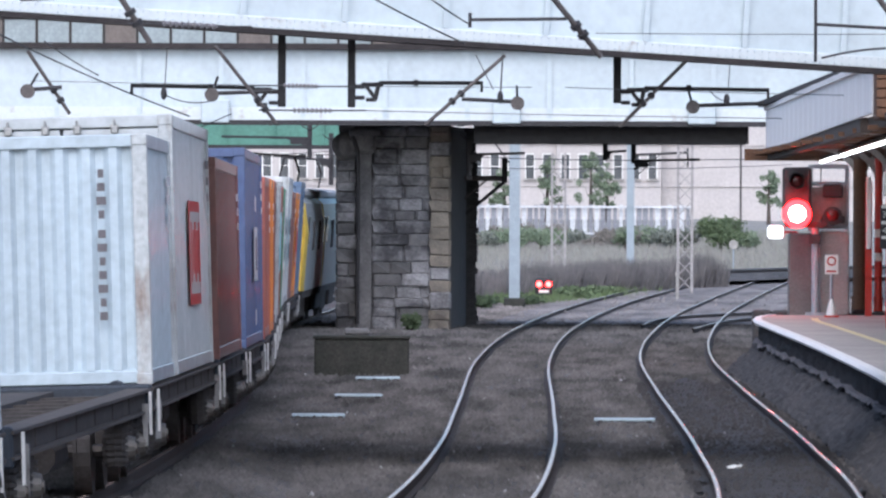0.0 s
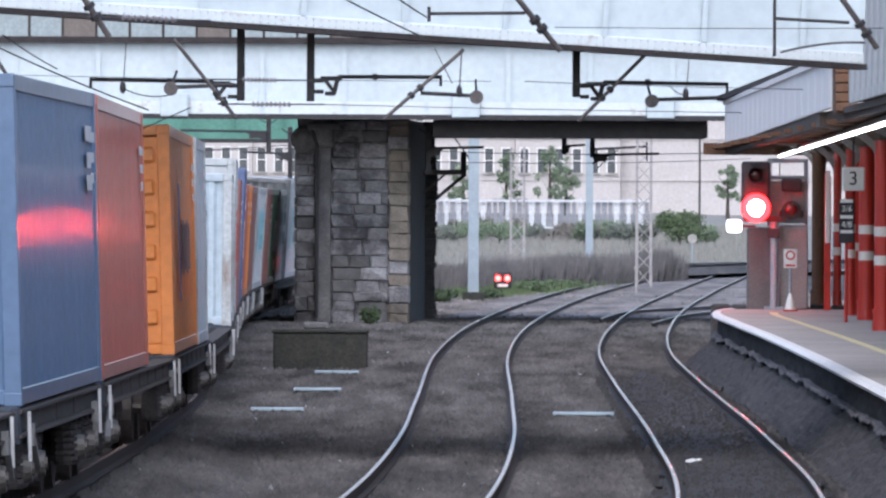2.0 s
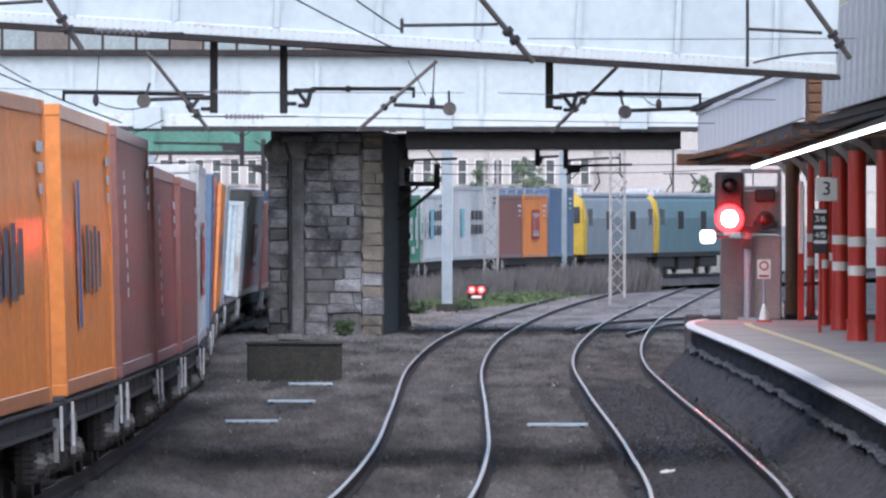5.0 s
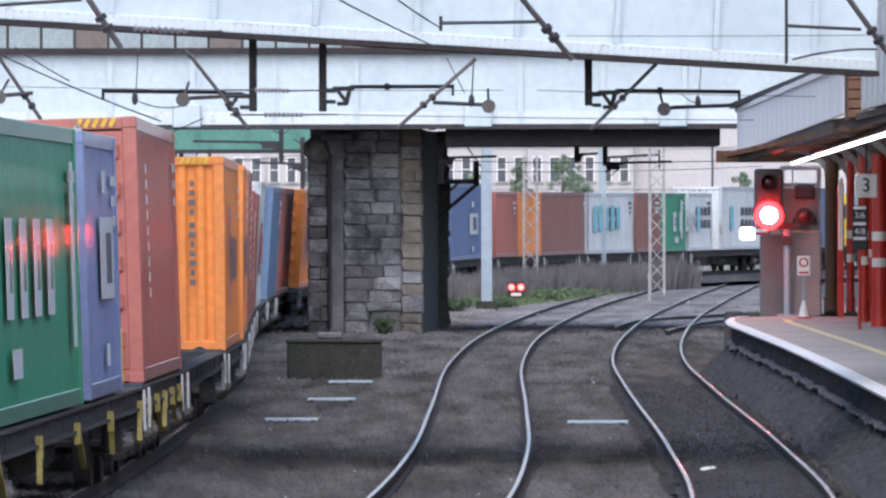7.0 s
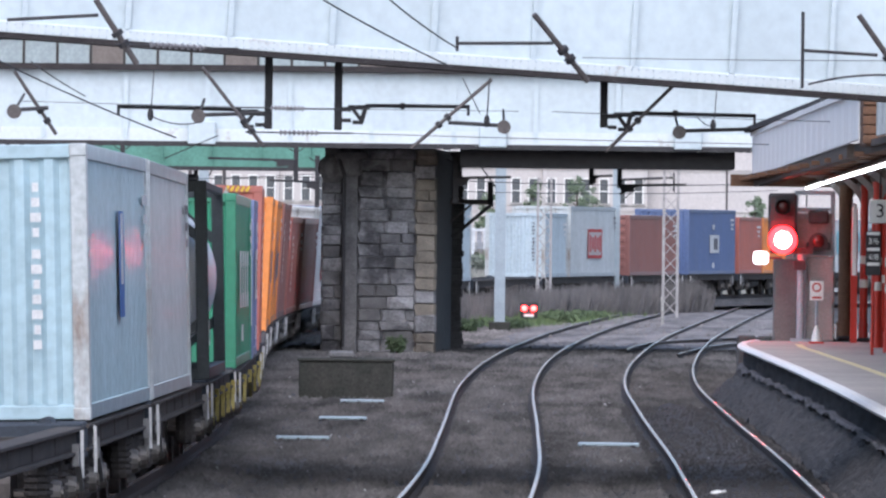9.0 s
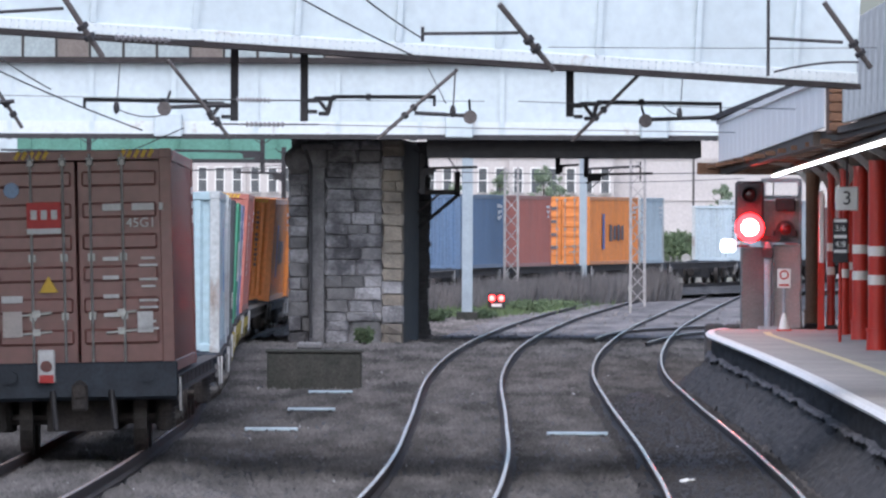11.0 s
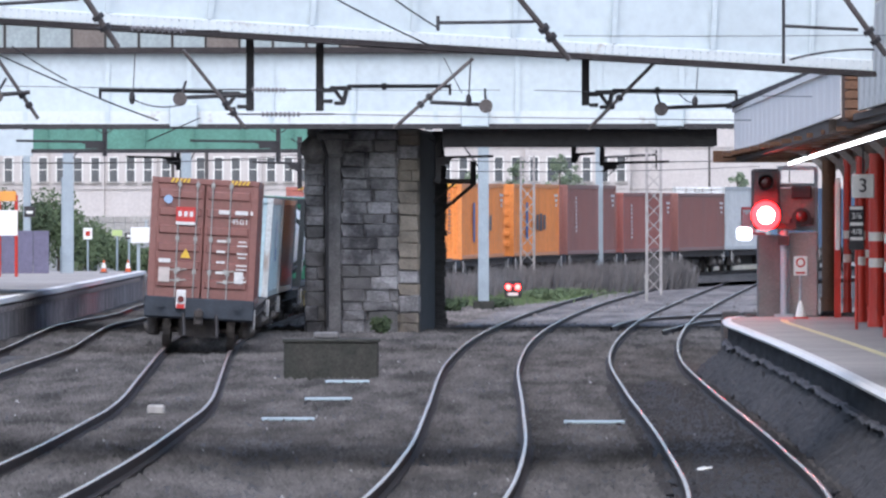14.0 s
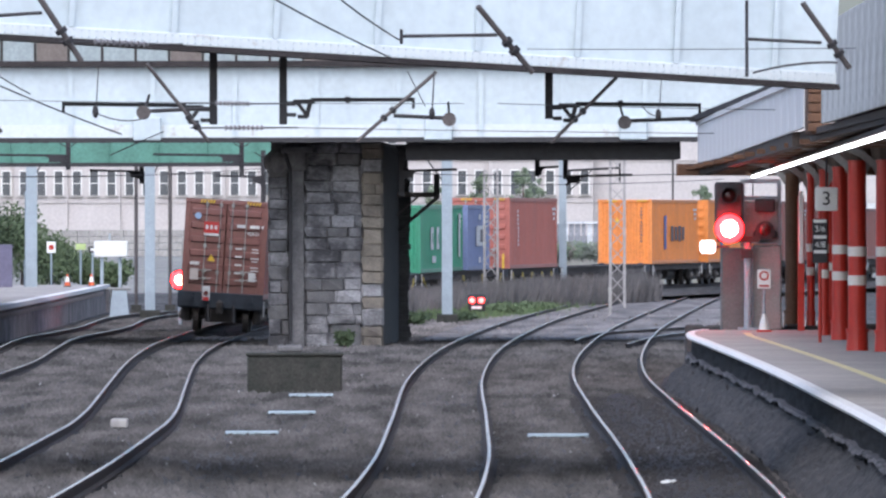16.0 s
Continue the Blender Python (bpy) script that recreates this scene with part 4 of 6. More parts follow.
bar(bm, (0.4, 0.25, 0), (0.4, 0.25, 1.95), 0.085, 14)
box(bm, 0.4, 0.25, 0.03, 0.4, 0.4, 0.06)
part("post", bm, GREY_STEEL, sig, "pale blue-grey post")
bm = bmesh.new()
box(bm, 0.2, 0.25, 1.9, 0.9, 0.2, 0.12)
box(bm, 0.38, 0.12, 1.6, 0.24, 0.06, 0.2)
part("bracket", bm, BLACK, sig)
bm = bmesh.new()
box(bm, -0.45, -0.05, 2.643 - 0.9, 0.32, 0.12, 0.27, 0.05)
part("route_indicator", bm, WHITE_LAMP, sig, "lit white indicator")
bm = bmesh.new()
beam(bm, (-0.45, 0.05, 2.643 - 0.9), (0.0, 0.15, 2.643 - 0.9), 0.05, 0.05)
part("indicator_arm", bm, BLACK, sig)

shunt = thing("subsidiary_signal", (7.488, 189.5, 0.9), "dark position light signal on a grey cabinet", "railway signal")
bm = bmesh.new()
box(bm, -0.04, 0, 3.51 - 0.9, 0.42, 0.25, 0.28, 0.03)
bmesh.ops.create_cone(bm, cap_ends=True, segments=24, radius1=0.2, radius2=0.2, depth=0.24, matrix=Matrix.Translation((-0.04, 0, 2.98 - 0.9)) @ Matrix.Rotation(radians(90), 4, "X"))
box(bm, -0.04, 0, 2.9 - 0.9, 0.5, 0.2, 0.16, 0.03)
hd = part("signal_head", bm, BLACK, shunt)
bm = bmesh.new()
box(bm, -0.12, 0.16, 3.2 - 0.9, 0.74, 0.05, 0.8, 0.01)
part("backboard", bm, CABINET, shunt, "pale grey backing board")
bm = bmesh.new()
for x in (-0.5, 0.27):
    box(bm, x, 0.2, 3.35 - 0.9, 0.09, 0.1, 1.42)
for z in (4.02, 3.66, 2.75):
    box(bm, -0.115, 0.2, z - 0.9, 0.68, 0.08, 0.09)
part("support_frame", bm, GREY_STEEL, shunt, "pale grey steel frame")
bm = bmesh.new()
lamp_lens(bm, -0.04, -0.12, 3.0 - 0.9, 0.13)
part("lens", bm, LENS_OFF, hd, "dull red lens")
bm = bmesh.new()
box(bm, 0.0, 0.2, (2.679 - 0.9) / 2, 0.62, 0.5, 2.679 - 0.9, 0.03)
part("cabinet", bm, CABINET, shunt, "pale grey cabinet")
bm = bmesh.new()
box(bm, -0.7, 0.6, 0.85, 0.5, 0.5, 1.75, 0.03)
part("relay_case", bm, CABINET_BROWN, shunt, "brown-grey relay case")

trespass = thing("warning_notice", (7.353, 187.6, 0.9), "white notice with a red ring beside the platform end", "notice")
bm = bmesh.new()
box(bm, 0, 0, 1.976 - 0.9, 0.28, 0.02, 0.4, 0.01)
part("plate", bm, SIGN_WHITE, trespass)
bm = bmesh.new()
bmesh.ops.create_cone(bm, cap_ends=True, segments=20, radius1=0.1, radius2=0.1, depth=0.01, matrix=Matrix.Translation((0, -0.016, 2.047 - 0.9)) @ Matrix.Rotation(radians(90), 4, "X"))
part("red_ring", bm, RED_PAINT, trespass)
bm = bmesh.new()
bmesh.ops.create_cone(bm, cap_ends=True, segments=20, radius1=0.065, radius2=0.065, depth=0.012, matrix=Matrix.Translation((0, -0.019, 2.047 - 0.9)) @ Matrix.Rotation(radians(90), 4, "X"))
part("ring_centre", bm, SIGN_WHITE, trespass)
bm = bmesh.new()
box(bm, 0, -0.014, 1.835 - 0.9, 0.2, 0.008, 0.04)
part("text_bar", bm, RED_PAINT, trespass)
bm = bmesh.new()
bar(bm, (0, 0.04, 0), (0, 0.04, 2.118 - 0.9), 0.03, 8)
part("post", bm, GREY_STEEL, trespass)


def cone(x, y, z, h, label, pale=False):
    e = thing("traffic_cone", (x, y, z), label, "traffic cone", "cones")
    bm = bmesh.new()
    bmesh.ops.create_cone(bm, cap_ends=True, segments=14, radius1=0.12, radius2=0.03, depth=h, matrix=Matrix.Translation((0, 0, h / 2 + 0.03)))
    part("cone", bm, SIGN_WHITE if pale else CONE_ORANGE, e)
    bm = bmesh.new()
    bmesh.ops.create_cone(bm, cap_ends=False, segments=14, radius1=0.095, radius2=0.055, depth=h * 0.45, matrix=Matrix.Translation((0, 0, h * 0.55 + 0.03)))
    part("sleeve", bm, SIGN_WHITE, e, "white reflective sleeve")
    bm = bmesh.new()
    box(bm, 0, 0, 0.02, 0.3, 0.3, 0.04)
    part("base", bm, RED_PAINT if pale else BLACK, e)


cone(7.291, 186, 0.9, 0.34, "small white cone with red base on the platform end", True)
cone(-12.915, 341, 0.9, 0.45, "orange cone at the side platform end")
cone(-12.000, 341, 0.9, 0.45, "orange cone at the side platform end")


def ground_signal(x, y, label):
    e = thing("ground_signal", (x, y, -0.15), label, "railway signal", "ground signals")
    bm = bmesh.new()
    box(bm, 0, 0, 0.52, 0.62, 0.2, 0.62, 0.05)
    part("case", bm, BLACK, e)
    for dx in (-0.17, 0.17):
        bm = bmesh.new()
        lamp_lens(bm, dx, -0.12, 0.62, 0.1)
        part("red_lens", bm, RED_SMALL, e, "lit red lens")
    bm = bmesh.new()
    box(bm, 0, -0.11, 0.36, 0.36, 0.03, 0.1, 0.01)
    part("white_plate", bm, SIGN_WHITE, e)
    bm = bmesh.new()
    box(bm, 0, 0.02, 0.1, 0.2, 0.2, 0.3)
    part("stand", bm, CONCRETE, e)


ground_signal(2.408, 326, "low ground signal with two red lights")
left_sig = thing("post_signal", (-7.679, 302, -0.15), "short post signal showing a bright red light", "railway signal")
bm = bmesh.new()
box(bm, 0, 0, 1.358 + 0.15, 0.42, 0.2, 0.7, 0.05)
hd = part("signal_head", bm, BLACK, left_sig)
bm = bmesh.new()
lamp_lens(bm, 0, -0.2, 1.358 + 0.15, 0.17)
part("red_lens", bm, RED_HOT, hd, "glowing red lens")
# added glowing disc in place of the red halo
bm = bmesh.new()
lamp_lens(bm, 0, -0.12, 1.358 + 0.15, 0.3)
part("lens_halo", bm, RED_HALO, hd)
bm = bmesh.new()
bar(bm, (0, 0.05, 0), (0, 0.05, 1.3), 0.06, 10)
part("post", bm, GREY_STEEL, left_sig)


# ---------------------------------------------------------------- platform furniture on the right
def column(x, y, r, red, label):
    e = thing("canopy_column", (x, y, 0.9), label, "column", "canopy columns")
    bm = bmesh.new()
    bar(bm, (0, 0, 0.3), (0, 0, 3.5), r, 20)
    part("shaft", bm, RED_PAINT if red else BROWN_TIMBER, e)
    bm = bmesh.new()
    bmesh.ops.create_cone(bm, cap_ends=True, segments=20, radius1=r * 1.2, radius2=r * 1.12, depth=0.32, matrix=Matrix.Translation((0, 0, 0.16)))
    bar(bm, (0, 0, 0.32), (0, 0, 0.38), r * 1.25, 20)
    part("base", bm, RED_PAINT if red else BROWN_TIMBER, e)
    if red:
        for z in (1.22, 1.72):
            bm = bmesh.new()
            bar(bm, (0, 0, z - 0.085), (0, 0, z + 0.085), r + 0.006, 20)
            part("cream_band", bm, CREAM, e, "cream painted band")
    bm = bmesh.new()
    bar(bm, (0, 0, 3.3), (0, 0, 3.52), r * 1.4, 16, r * 1.7)
    part("capital", bm, CANOPY_DARK, e)
    for s in (-1, 1):
        for k in range(5):
            bm = bmesh.new()
            a0, a1 = radians(90 * k / 5), radians(90 * (k + 1) / 5)
            c = Vector((s * 0.0, 0, 2.75))
            p0 = c + Vector((s * 0.95 * (1 - math.cos(a0)), 0, 0.8 * math.sin(a0)))
            p1 = c + Vector((s * 0.95 * (1 - math.cos(a1)), 0, 0.8 * math.sin(a1)))
            beam(bm, p0, p1, 0.1, 0.12)
            part("curved_bracket", bm, BRACKET, e, "grey curved roof bracket")
    return e


column(8.169, 193, 0.15, False, "dark brown timber canopy post")
for x, p, r in ((1494, 84, 0.085), (1517, 89, 0.1), (1546, 93, 0.15), (1576, 102, 0.16), (1625, 103, 0.15)):
    column((x - 784) / p, 16000 / p, r, True, "red painted iron canopy column with cream bands")
panel = thing("hoarding", (8.578, 181, 0.9), "bright red painted panel beside the columns", "hoarding")
bm = bmesh.new()
box(bm, 0.0, 0, 1.55, 0.5, 0.08, 3.1, 0.01)
part("board", bm, RED_PAINT, panel)
bm = bmesh.new()
box(bm, 0, -0.045, 1.36, 0.5, 0.01, 0.16)
part("cream_band", bm, CREAM, panel)
poster = thing("lit_poster", (8.140, 188, 0.9), "narrow bright poster panel between red posts", "poster")
bm = bmesh.new()
box(bm, 0, 0, 2.15, 0.1, 0.06, 1.5, 0.01)
part("face", bm, SIGN_WHITE, poster)
bm = bmesh.new()
box(bm, 0, 0.05, 1.4, 0.14, 0.06, 2.8)
part("post", bm, RED_PAINT, poster)

sign3 = thing("platform_number_sign", (7.747, 168, 0), "white platform number sign with black 3", "sign")
bm = bmesh.new()
box(bm, 0, 0, 3.568, 0.42, 0.06, 0.44, 0.02)
part("board", bm, SIGN_WHITE, sign3)
lettering("number", "3", 0.36, BLACK_INK, sign3, pose(0, -0.04, 3.568, 90, 0, 0))
bm = bmesh.new()
bar(bm, (0, 0.02, 3.789), (0, 0.02, 4.42), 0.02, 6)
part("hanger_rod", bm, BLACK, sign3)
stop = thing("car_stop_board", (7.632, 168.1, 0.9), "black stop board with white figures 3/6 and 4/8", "stop board")
bm = bmesh.new()
box(bm, 0, 0, 2.789 - 0.9, 0.28, 0.05, 0.82, 0.01)
part("board", bm, BLACK, stop)
for z, tx in ((3.011 - 0.9, "3/6"), (2.716 - 0.9, "4/8")):
    lettering("figure_text", tx, 0.16, SIGN_WHITE, stop, pose(0, -0.034, z, 90, 0, 0))
for z in (3.158 - 0.9, 2.863 - 0.9, 2.589 - 0.9):
    bm = bmesh.new()
    box(bm, 0, -0.03, z, 0.24, 0.01, 0.06)
    part("white_bar", bm, SIGN_WHITE, stop)
bm = bmesh.new()
bar(bm, (0, 0.06, 0), (0, 0.06, 3.347 - 0.9), 0.03, 8)
part("post", bm, RED_PAINT, stop)

for i in range(15):
    f = i / 14
    x, y = 8.15 - 1.9 * f, 213.0 - 99.0 * f
    lt = thing("strip_light", (x, y, 4.26), "lit fluorescent strip light below the canopy", "strip light", "canopy strip lights", rz=-math.degrees(math.atan2(1.9, 99.0)))
    bm = bmesh.new()
    box(bm, 0, 0, 0.01, 0.05, 7.08, 0.05)
    part("tube", bm, TUBE, lt, "glowing white tube")
    bm = bmesh.new()
    box(bm, 0, 0, 0.08, 0.14, 7.06, 0.07, 0.01)
    box(bm, 0, 0, 0.15, 0.04, 0.1, 0.14)
    part("housing", bm, CANOPY_DARK, lt)

# ---------------------------------------------------------------- lineside
cbox = thing("concrete_bunker", (-2.242, 175.824 + 0.5, -0.17), "low mossy dark concrete bunker by the track", "bunker")
bm = bmesh.new()
box(bm, 0, 0, 0.36, 1.84, 1.0, 0.74, 0.03)
part("body", bm, CONCRETE, cbox)
bm = bmesh.new()
box(bm, 0, 0, 0.76, 1.9, 1.06, 0.07, 0.02)
part("lid", bm, CONCRETE, cbox)
bm = bmesh.new()
box(bm, -0.1, 0.2, 0.86, 0.5, 0.5, 0.14, 0.04)
part("cap_stone", bm, MORTAR, cbox)
for x, y, w, a in ((609, 690, 78, 1), (575, 721, 84, -1), (504, 757, 94, 2), (1046, 763, 108, -1)):
    p = (y - 395) / 3.15
    st = thing("metal_strip", ((x - 784) / p, 16000 / p, -0.15), "pale blue-grey metal strip lying on ballast", "metal strip", "strips on the ballast", rz=a)
    bm = bmesh.new()
    box(bm, 0, 0, 0.04, w / p, 0.35, 0.05, 0.01)
    part("strip", bm, PALE_METAL, st)
    for s in (-0.4, 0.4):
        bm = bmesh.new()
        box(bm, s * w / p, 0, 0.0, 0.08, 0.4, 0.06)
        part("foot", bm, BLACK, st)
blk = thing("balise_block", (-4.631, 144.144, -0.15), "small grey concrete block between the rails", "concrete block")
bm = bmesh.new()
box(bm, 0, 0, 0.08, 0.28, 0.4, 0.16, 0.03)
part("block", bm, STONE_PALE, blk)
mk = thing("marker_post", (7.375, 333, -0.15), "short white-topped marker post between tracks", "marker post")
bm = bmesh.new()
box(bm, 0, 0, 0.45, 0.1, 0.1, 0.9, 0.02)
part("post", bm, STONE_PALE, mk)
bm = bmesh.new()
box(bm, 0, -0.01, 0.95, 0.16, 0.08, 0.18, 0.03)
part("plate", bm, STONE_PALE, mk)
litter = thing("litter_paper", (3.167, 111, -0.1), "crumpled white paper litter on black ballast", "litter")
bm = bmesh.new()
bmesh.ops.create_icosphere(bm, subdivisions=2, radius=0.07)
for v in bm.verts:
    v.co = Vector((v.co.x * 1.4, v.co.y * 2.5, v.co.z * 0.5)) + Vector((random.uniform(-0.02, 0.02),) * 3)
part("paper", bm, SIGN_WHITE, litter)

# loose stones, each a small irregular wedge
rng = np.random.default_rng(5)
N = 125000
sy = np.concatenate([92 + 118 * rng.random(65000) ** 1.15, 205 + 150 * rng.random(60000)])
sx = np.concatenate([rng.uniform(-9.5, 6.2, 65000), rng.uniform(-13, 14, 60000)])
oily = (np.abs(sx - curve_x(BAY, sy)) < 1.0) & (sy < 168)
keep = ((sx < curve_x(EDGE, np.minimum(sy, 188)) - 0.45) | (sy > 193)) & (sx > -11.2)
for kn in (GOODS, MAIN, BAY, LOOP):
    off = np.abs(np.abs(sx - curve_x(kn, sy)) - 0.7525)
    keep &= off > 0.11
sx, sy, oily = sx[keep], sy[keep], oily[keep]
N = len(sx)
size = rng.uniform(0.02, 0.055, N) * np.where(sy > 205, 1.5, 1.0) * (1 + (rng.random(N) > 0.985))
pale = (rng.random(N) > 0.9985) & (sy < 215)
size = np.where(pale, rng.uniform(0.02, 0.045, N), size)
base = np.array([(-1, -0.8, -0.7), (1, -0.6, -0.6), (0.1, 1.1, -0.6), (0.0, 0.0, 0.9)])
co = base[None] * size[:, None, None] * rng.uniform(0.6, 1.3, (N, 4, 3))
lift = np.array([shoulder(x, y) for x, y in zip(sx, sy)])
co += np.stack([sx, sy, -0.15 + lift + 0.04 * oily], 1)[:, None]
idx = np.arange(N)[:, None] * 4
faces = np.concatenate([idx + np.array(f) for f in ((0, 1, 3), (1, 2, 3), (2, 0, 3))])
me = bpy.data.meshes.new("loose_stones")
me.from_pydata(co.reshape(-1, 3).tolist(), [], faces.tolist())
me.materials.append(STONES)
me.materials.append(OILY)
me.materials.append(HAZY_BALLAST)
me.materials.append(SPECK)
me.polygons.foreach_set("material_index", np.tile(np.where(oily, np.where(pale, 3, 1), np.where((sy > 256) & (sx > 0), 2, np.where(pale, 3, 0))).astype(np.int32), 3))
tagged(new("loose_stones", me), "scattered loose grey ballast stones", "ballast stones", kind="stuff")

# ---------------------------------------------------------------- side platform furniture
for x, y0, y1, p, txt, label in ((47, 372, 398, 47, 1, "lamp post with small dark sign on the side platform"), (105, 385, 400, 47, 0, "slim pale lamp post on the side platform")):
    e = thing("lamp_post", ((x - 784) / p, 16000 / p, 0.9), label, "lamp post", "side platform posts")
    bm = bmesh.new()
    bar(bm, (0, 0, 0), (0, 0, 1.0), 0.09, 10)
    bar(bm, (0, 0, 1.0), (0, 0, 3.6), 0.05, 10)
    part("pole", bm, GREY_STEEL, e)
    if txt:
        bm = bmesh.new()
        box(bm, 0, -0.08, 3 + (395 - 385) / p - 0.9, 0.42, 0.03, 0.42, 0.01)
        sgn = part("sign", bm, BLACK, e, "small dark sign")
        bm = bmesh.new()
        box(bm, 0, -0.1, 3 + (395 - 386) / p - 0.9, 0.24, 0.01, 0.1)
        part("text_bar", bm, SIGN_WHITE, sgn)
nb = thing("notice_board", (-15.520, 320, 0.9), "white notice board with orange header on red posts", "notice board")
bm = bmesh.new()
box(bm, 0, 0, 1.9, 0.7, 0.06, 0.9, 0.01)
part("board", bm, SIGN_WHITE, nb)
bm = bmesh.new()
box(bm, 0, 0, 2.85, 0.6, 0.08, 0.36, 0.02)
part("header", bm, MARK_ORANGE, nb)
for s in (-0.3, 0.3):
    bm = bmesh.new()
    bar(bm, (s, 0.05, 0), (s, 0.05, 2.9), 0.06, 8)
    part("post", bm, RED_PAINT, nb)
screen = thing("platform_screen_panel", (-16.043, 338, 0.9), "dark purple-grey panel fence on the side platform", "panel fence")
for i in range(4):
    bm = bmesh.new()
    box(bm, -0.9 + i * 0.6, 0, 0.8, 0.58, 0.06, 1.6, 0.01)
    part("panel", bm, PURPLE, screen)
for x, y, w, h, m, label in ((149, 424, 0.36, 0.45, "red", "white notice with red figure beyond the platform"), (201, 423, 0.4, 0.24, "green", "small yellow-green plate on a post"), (222, 428, 0.3, 0.25, "dark", "small dark plate on a post")):
    e = thing("lineside_notice", ((x - 784) / 45, 356, -0.1), label, "notice", "lineside notices")
    z = 3 + (395 - y) / 45 + 0.1
    bm = bmesh.new()
    box(bm, 0, 0, z, w, 0.03, h, 0.01)
    part("plate", bm, {"red": SIGN_WHITE, "green": MARK_LIME, "dark": BLACK}[m], e)
    bm = bmesh.new()
    box(bm, 0, -0.02, z, w * 0.5, 0.01, h * 0.4)
    part("symbol", bm, {"red": RED_PAINT, "green": MARK_LIME, "dark": SIGN_WHITE}[m], e)
    bm = bmesh.new()
    bar(bm, (0, 0.03, 0), (0, 0.03, z), 0.04, 8)
    part("post", bm, GREY_STEEL, e)
van = thing("equipment_cabinet", (-11.565, 350, -0.15), "white equipment cabinet on a stand", "cabinet")
bm = bmesh.new()
box(bm, 0, 0, 2.45, 1.3, 0.5, 0.62, 0.03)
part("case", bm, SIGN_WHITE, van)
bm = bmesh.new()
box(bm, -0.05, 0, 2.9, 0.06, 0.4, 0.3)
part("divider", bm, GREY_STEEL, van)
for s in (-0.35, 0.35):
    bm = bmesh.new()
    box(bm, s, 0, 1.05, 0.12, 0.12, 2.2)
    part("leg", bm, GREY_STEEL, van)
pod = thing("point_motor_cabinet", (-10.531, 328, -0.15), "pale grey tapered lineside cabinet", "cabinet")
bm = bmesh.new()
bmesh.ops.create_cone(bm, cap_ends=True, segments=4, radius1=0.5, radius2=0.36, depth=1.0, matrix=Matrix.Translation((0, 0, 0.5)) @ Matrix.Rotation(radians(45), 4, "Z"))
part("case", bm, GREY_STEEL, pod)
bm = bmesh.new()
box(bm, 0, 0, 1.05, 0.85, 0.6, 0.1, 0.02)
part("lid", bm, CABINET, pod)

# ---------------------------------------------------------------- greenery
# far leaves: distance haze put into the colour, paler than the near ones
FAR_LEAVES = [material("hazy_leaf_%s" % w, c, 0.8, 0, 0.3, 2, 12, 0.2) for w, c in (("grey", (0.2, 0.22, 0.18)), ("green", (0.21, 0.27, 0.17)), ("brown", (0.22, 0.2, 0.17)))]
LEAVES = [material("leaf_green_%s" % w, c, 0.8, 0, 0.4, 2, 12, 0.2) for w, c in (("dark", (0.045, 0.075, 0.035)), ("mid", (0.075, 0.11, 0.05)), ("pale", (0.13, 0.18, 0.085)))]


def leaf_cloud(bm, centre, rad, n, size):
    for _ in range(n):
        while True:
            d = Vector((random.uniform(-1, 1), random.uniform(-1, 1), random.uniform(-1, 1)))
            if 0.25 < d.length < 1:
                break
        wob = 0.75 + 0.5 * noise.noise(d * 2.2 + Vector(centre))
        c = Vector(centre) + Vector((d.x * rad[0], d.y * rad[1], d.z * rad[2])) * wob
        u = Vector((random.uniform(-1, 1), random.uniform(-1, 1), random.uniform(-1, 1))).normalized() * size * random.uniform(0.5, 1.2)
        v = u.orthogonal().normalized() * size * random.uniform(0.3, 0.6)
        bm.faces.new([bm.verts.new(c + k) for k in (u, v, -u, -v)])


def shrub(x, y, z, w, h, n, label, leaf, trunk=0.0):
    e = thing("tree" if trunk else "bush", (x, y, z), label, "tree" if trunk else "bush", "trees on the bank" if trunk else "lineside bushes")
    bm = bmesh.new()
    top = h * (0.85 if trunk else 0.6)
    bar(bm, (0, 0, -0.3), (0, 0, top), 0.05 * h ** 0.8 + 0.03, 7, 0.03)
    for k in range(7):
        a = k * 2.4
        z0 = top * (0.3 + 0.09 * k)
        bar(bm, (0, 0, z0), (math.cos(a) * w * 0.32, math.sin(a) * w * 0.32, z0 + h * 0.18), 0.035, 5, 0.012)
    part("trunk", bm, BARK, e)
    bm = bmesh.new()
    if trunk:
        for k in range(26):
            f = random.random()
            zz = h * (0.3 + 0.68 * f)
            ww = w * 0.5 * (1 - 0.65 * f) * random.uniform(0.3, 1.15)
            a = random.uniform(0, 6.28)
            leaf_cloud(bm, (math.cos(a) * ww, math.sin(a) * ww, zz), (w * 0.17, w * 0.17, h * 0.08), n // 26, 0.13)
    else:
        for k in range(12):
            a = k * 2.4
            r = w * 0.33 * math.sqrt((k + 0.5) / 12)
            leaf_cloud(bm, (math.cos(a) * r, math.sin(a) * r, h * (0.35 + 0.3 * random.random())), (w * 0.24, w * 0.24, h * 0.3), n // 12, 0.12)
    part("crown", bm, leaf, e)
    return e


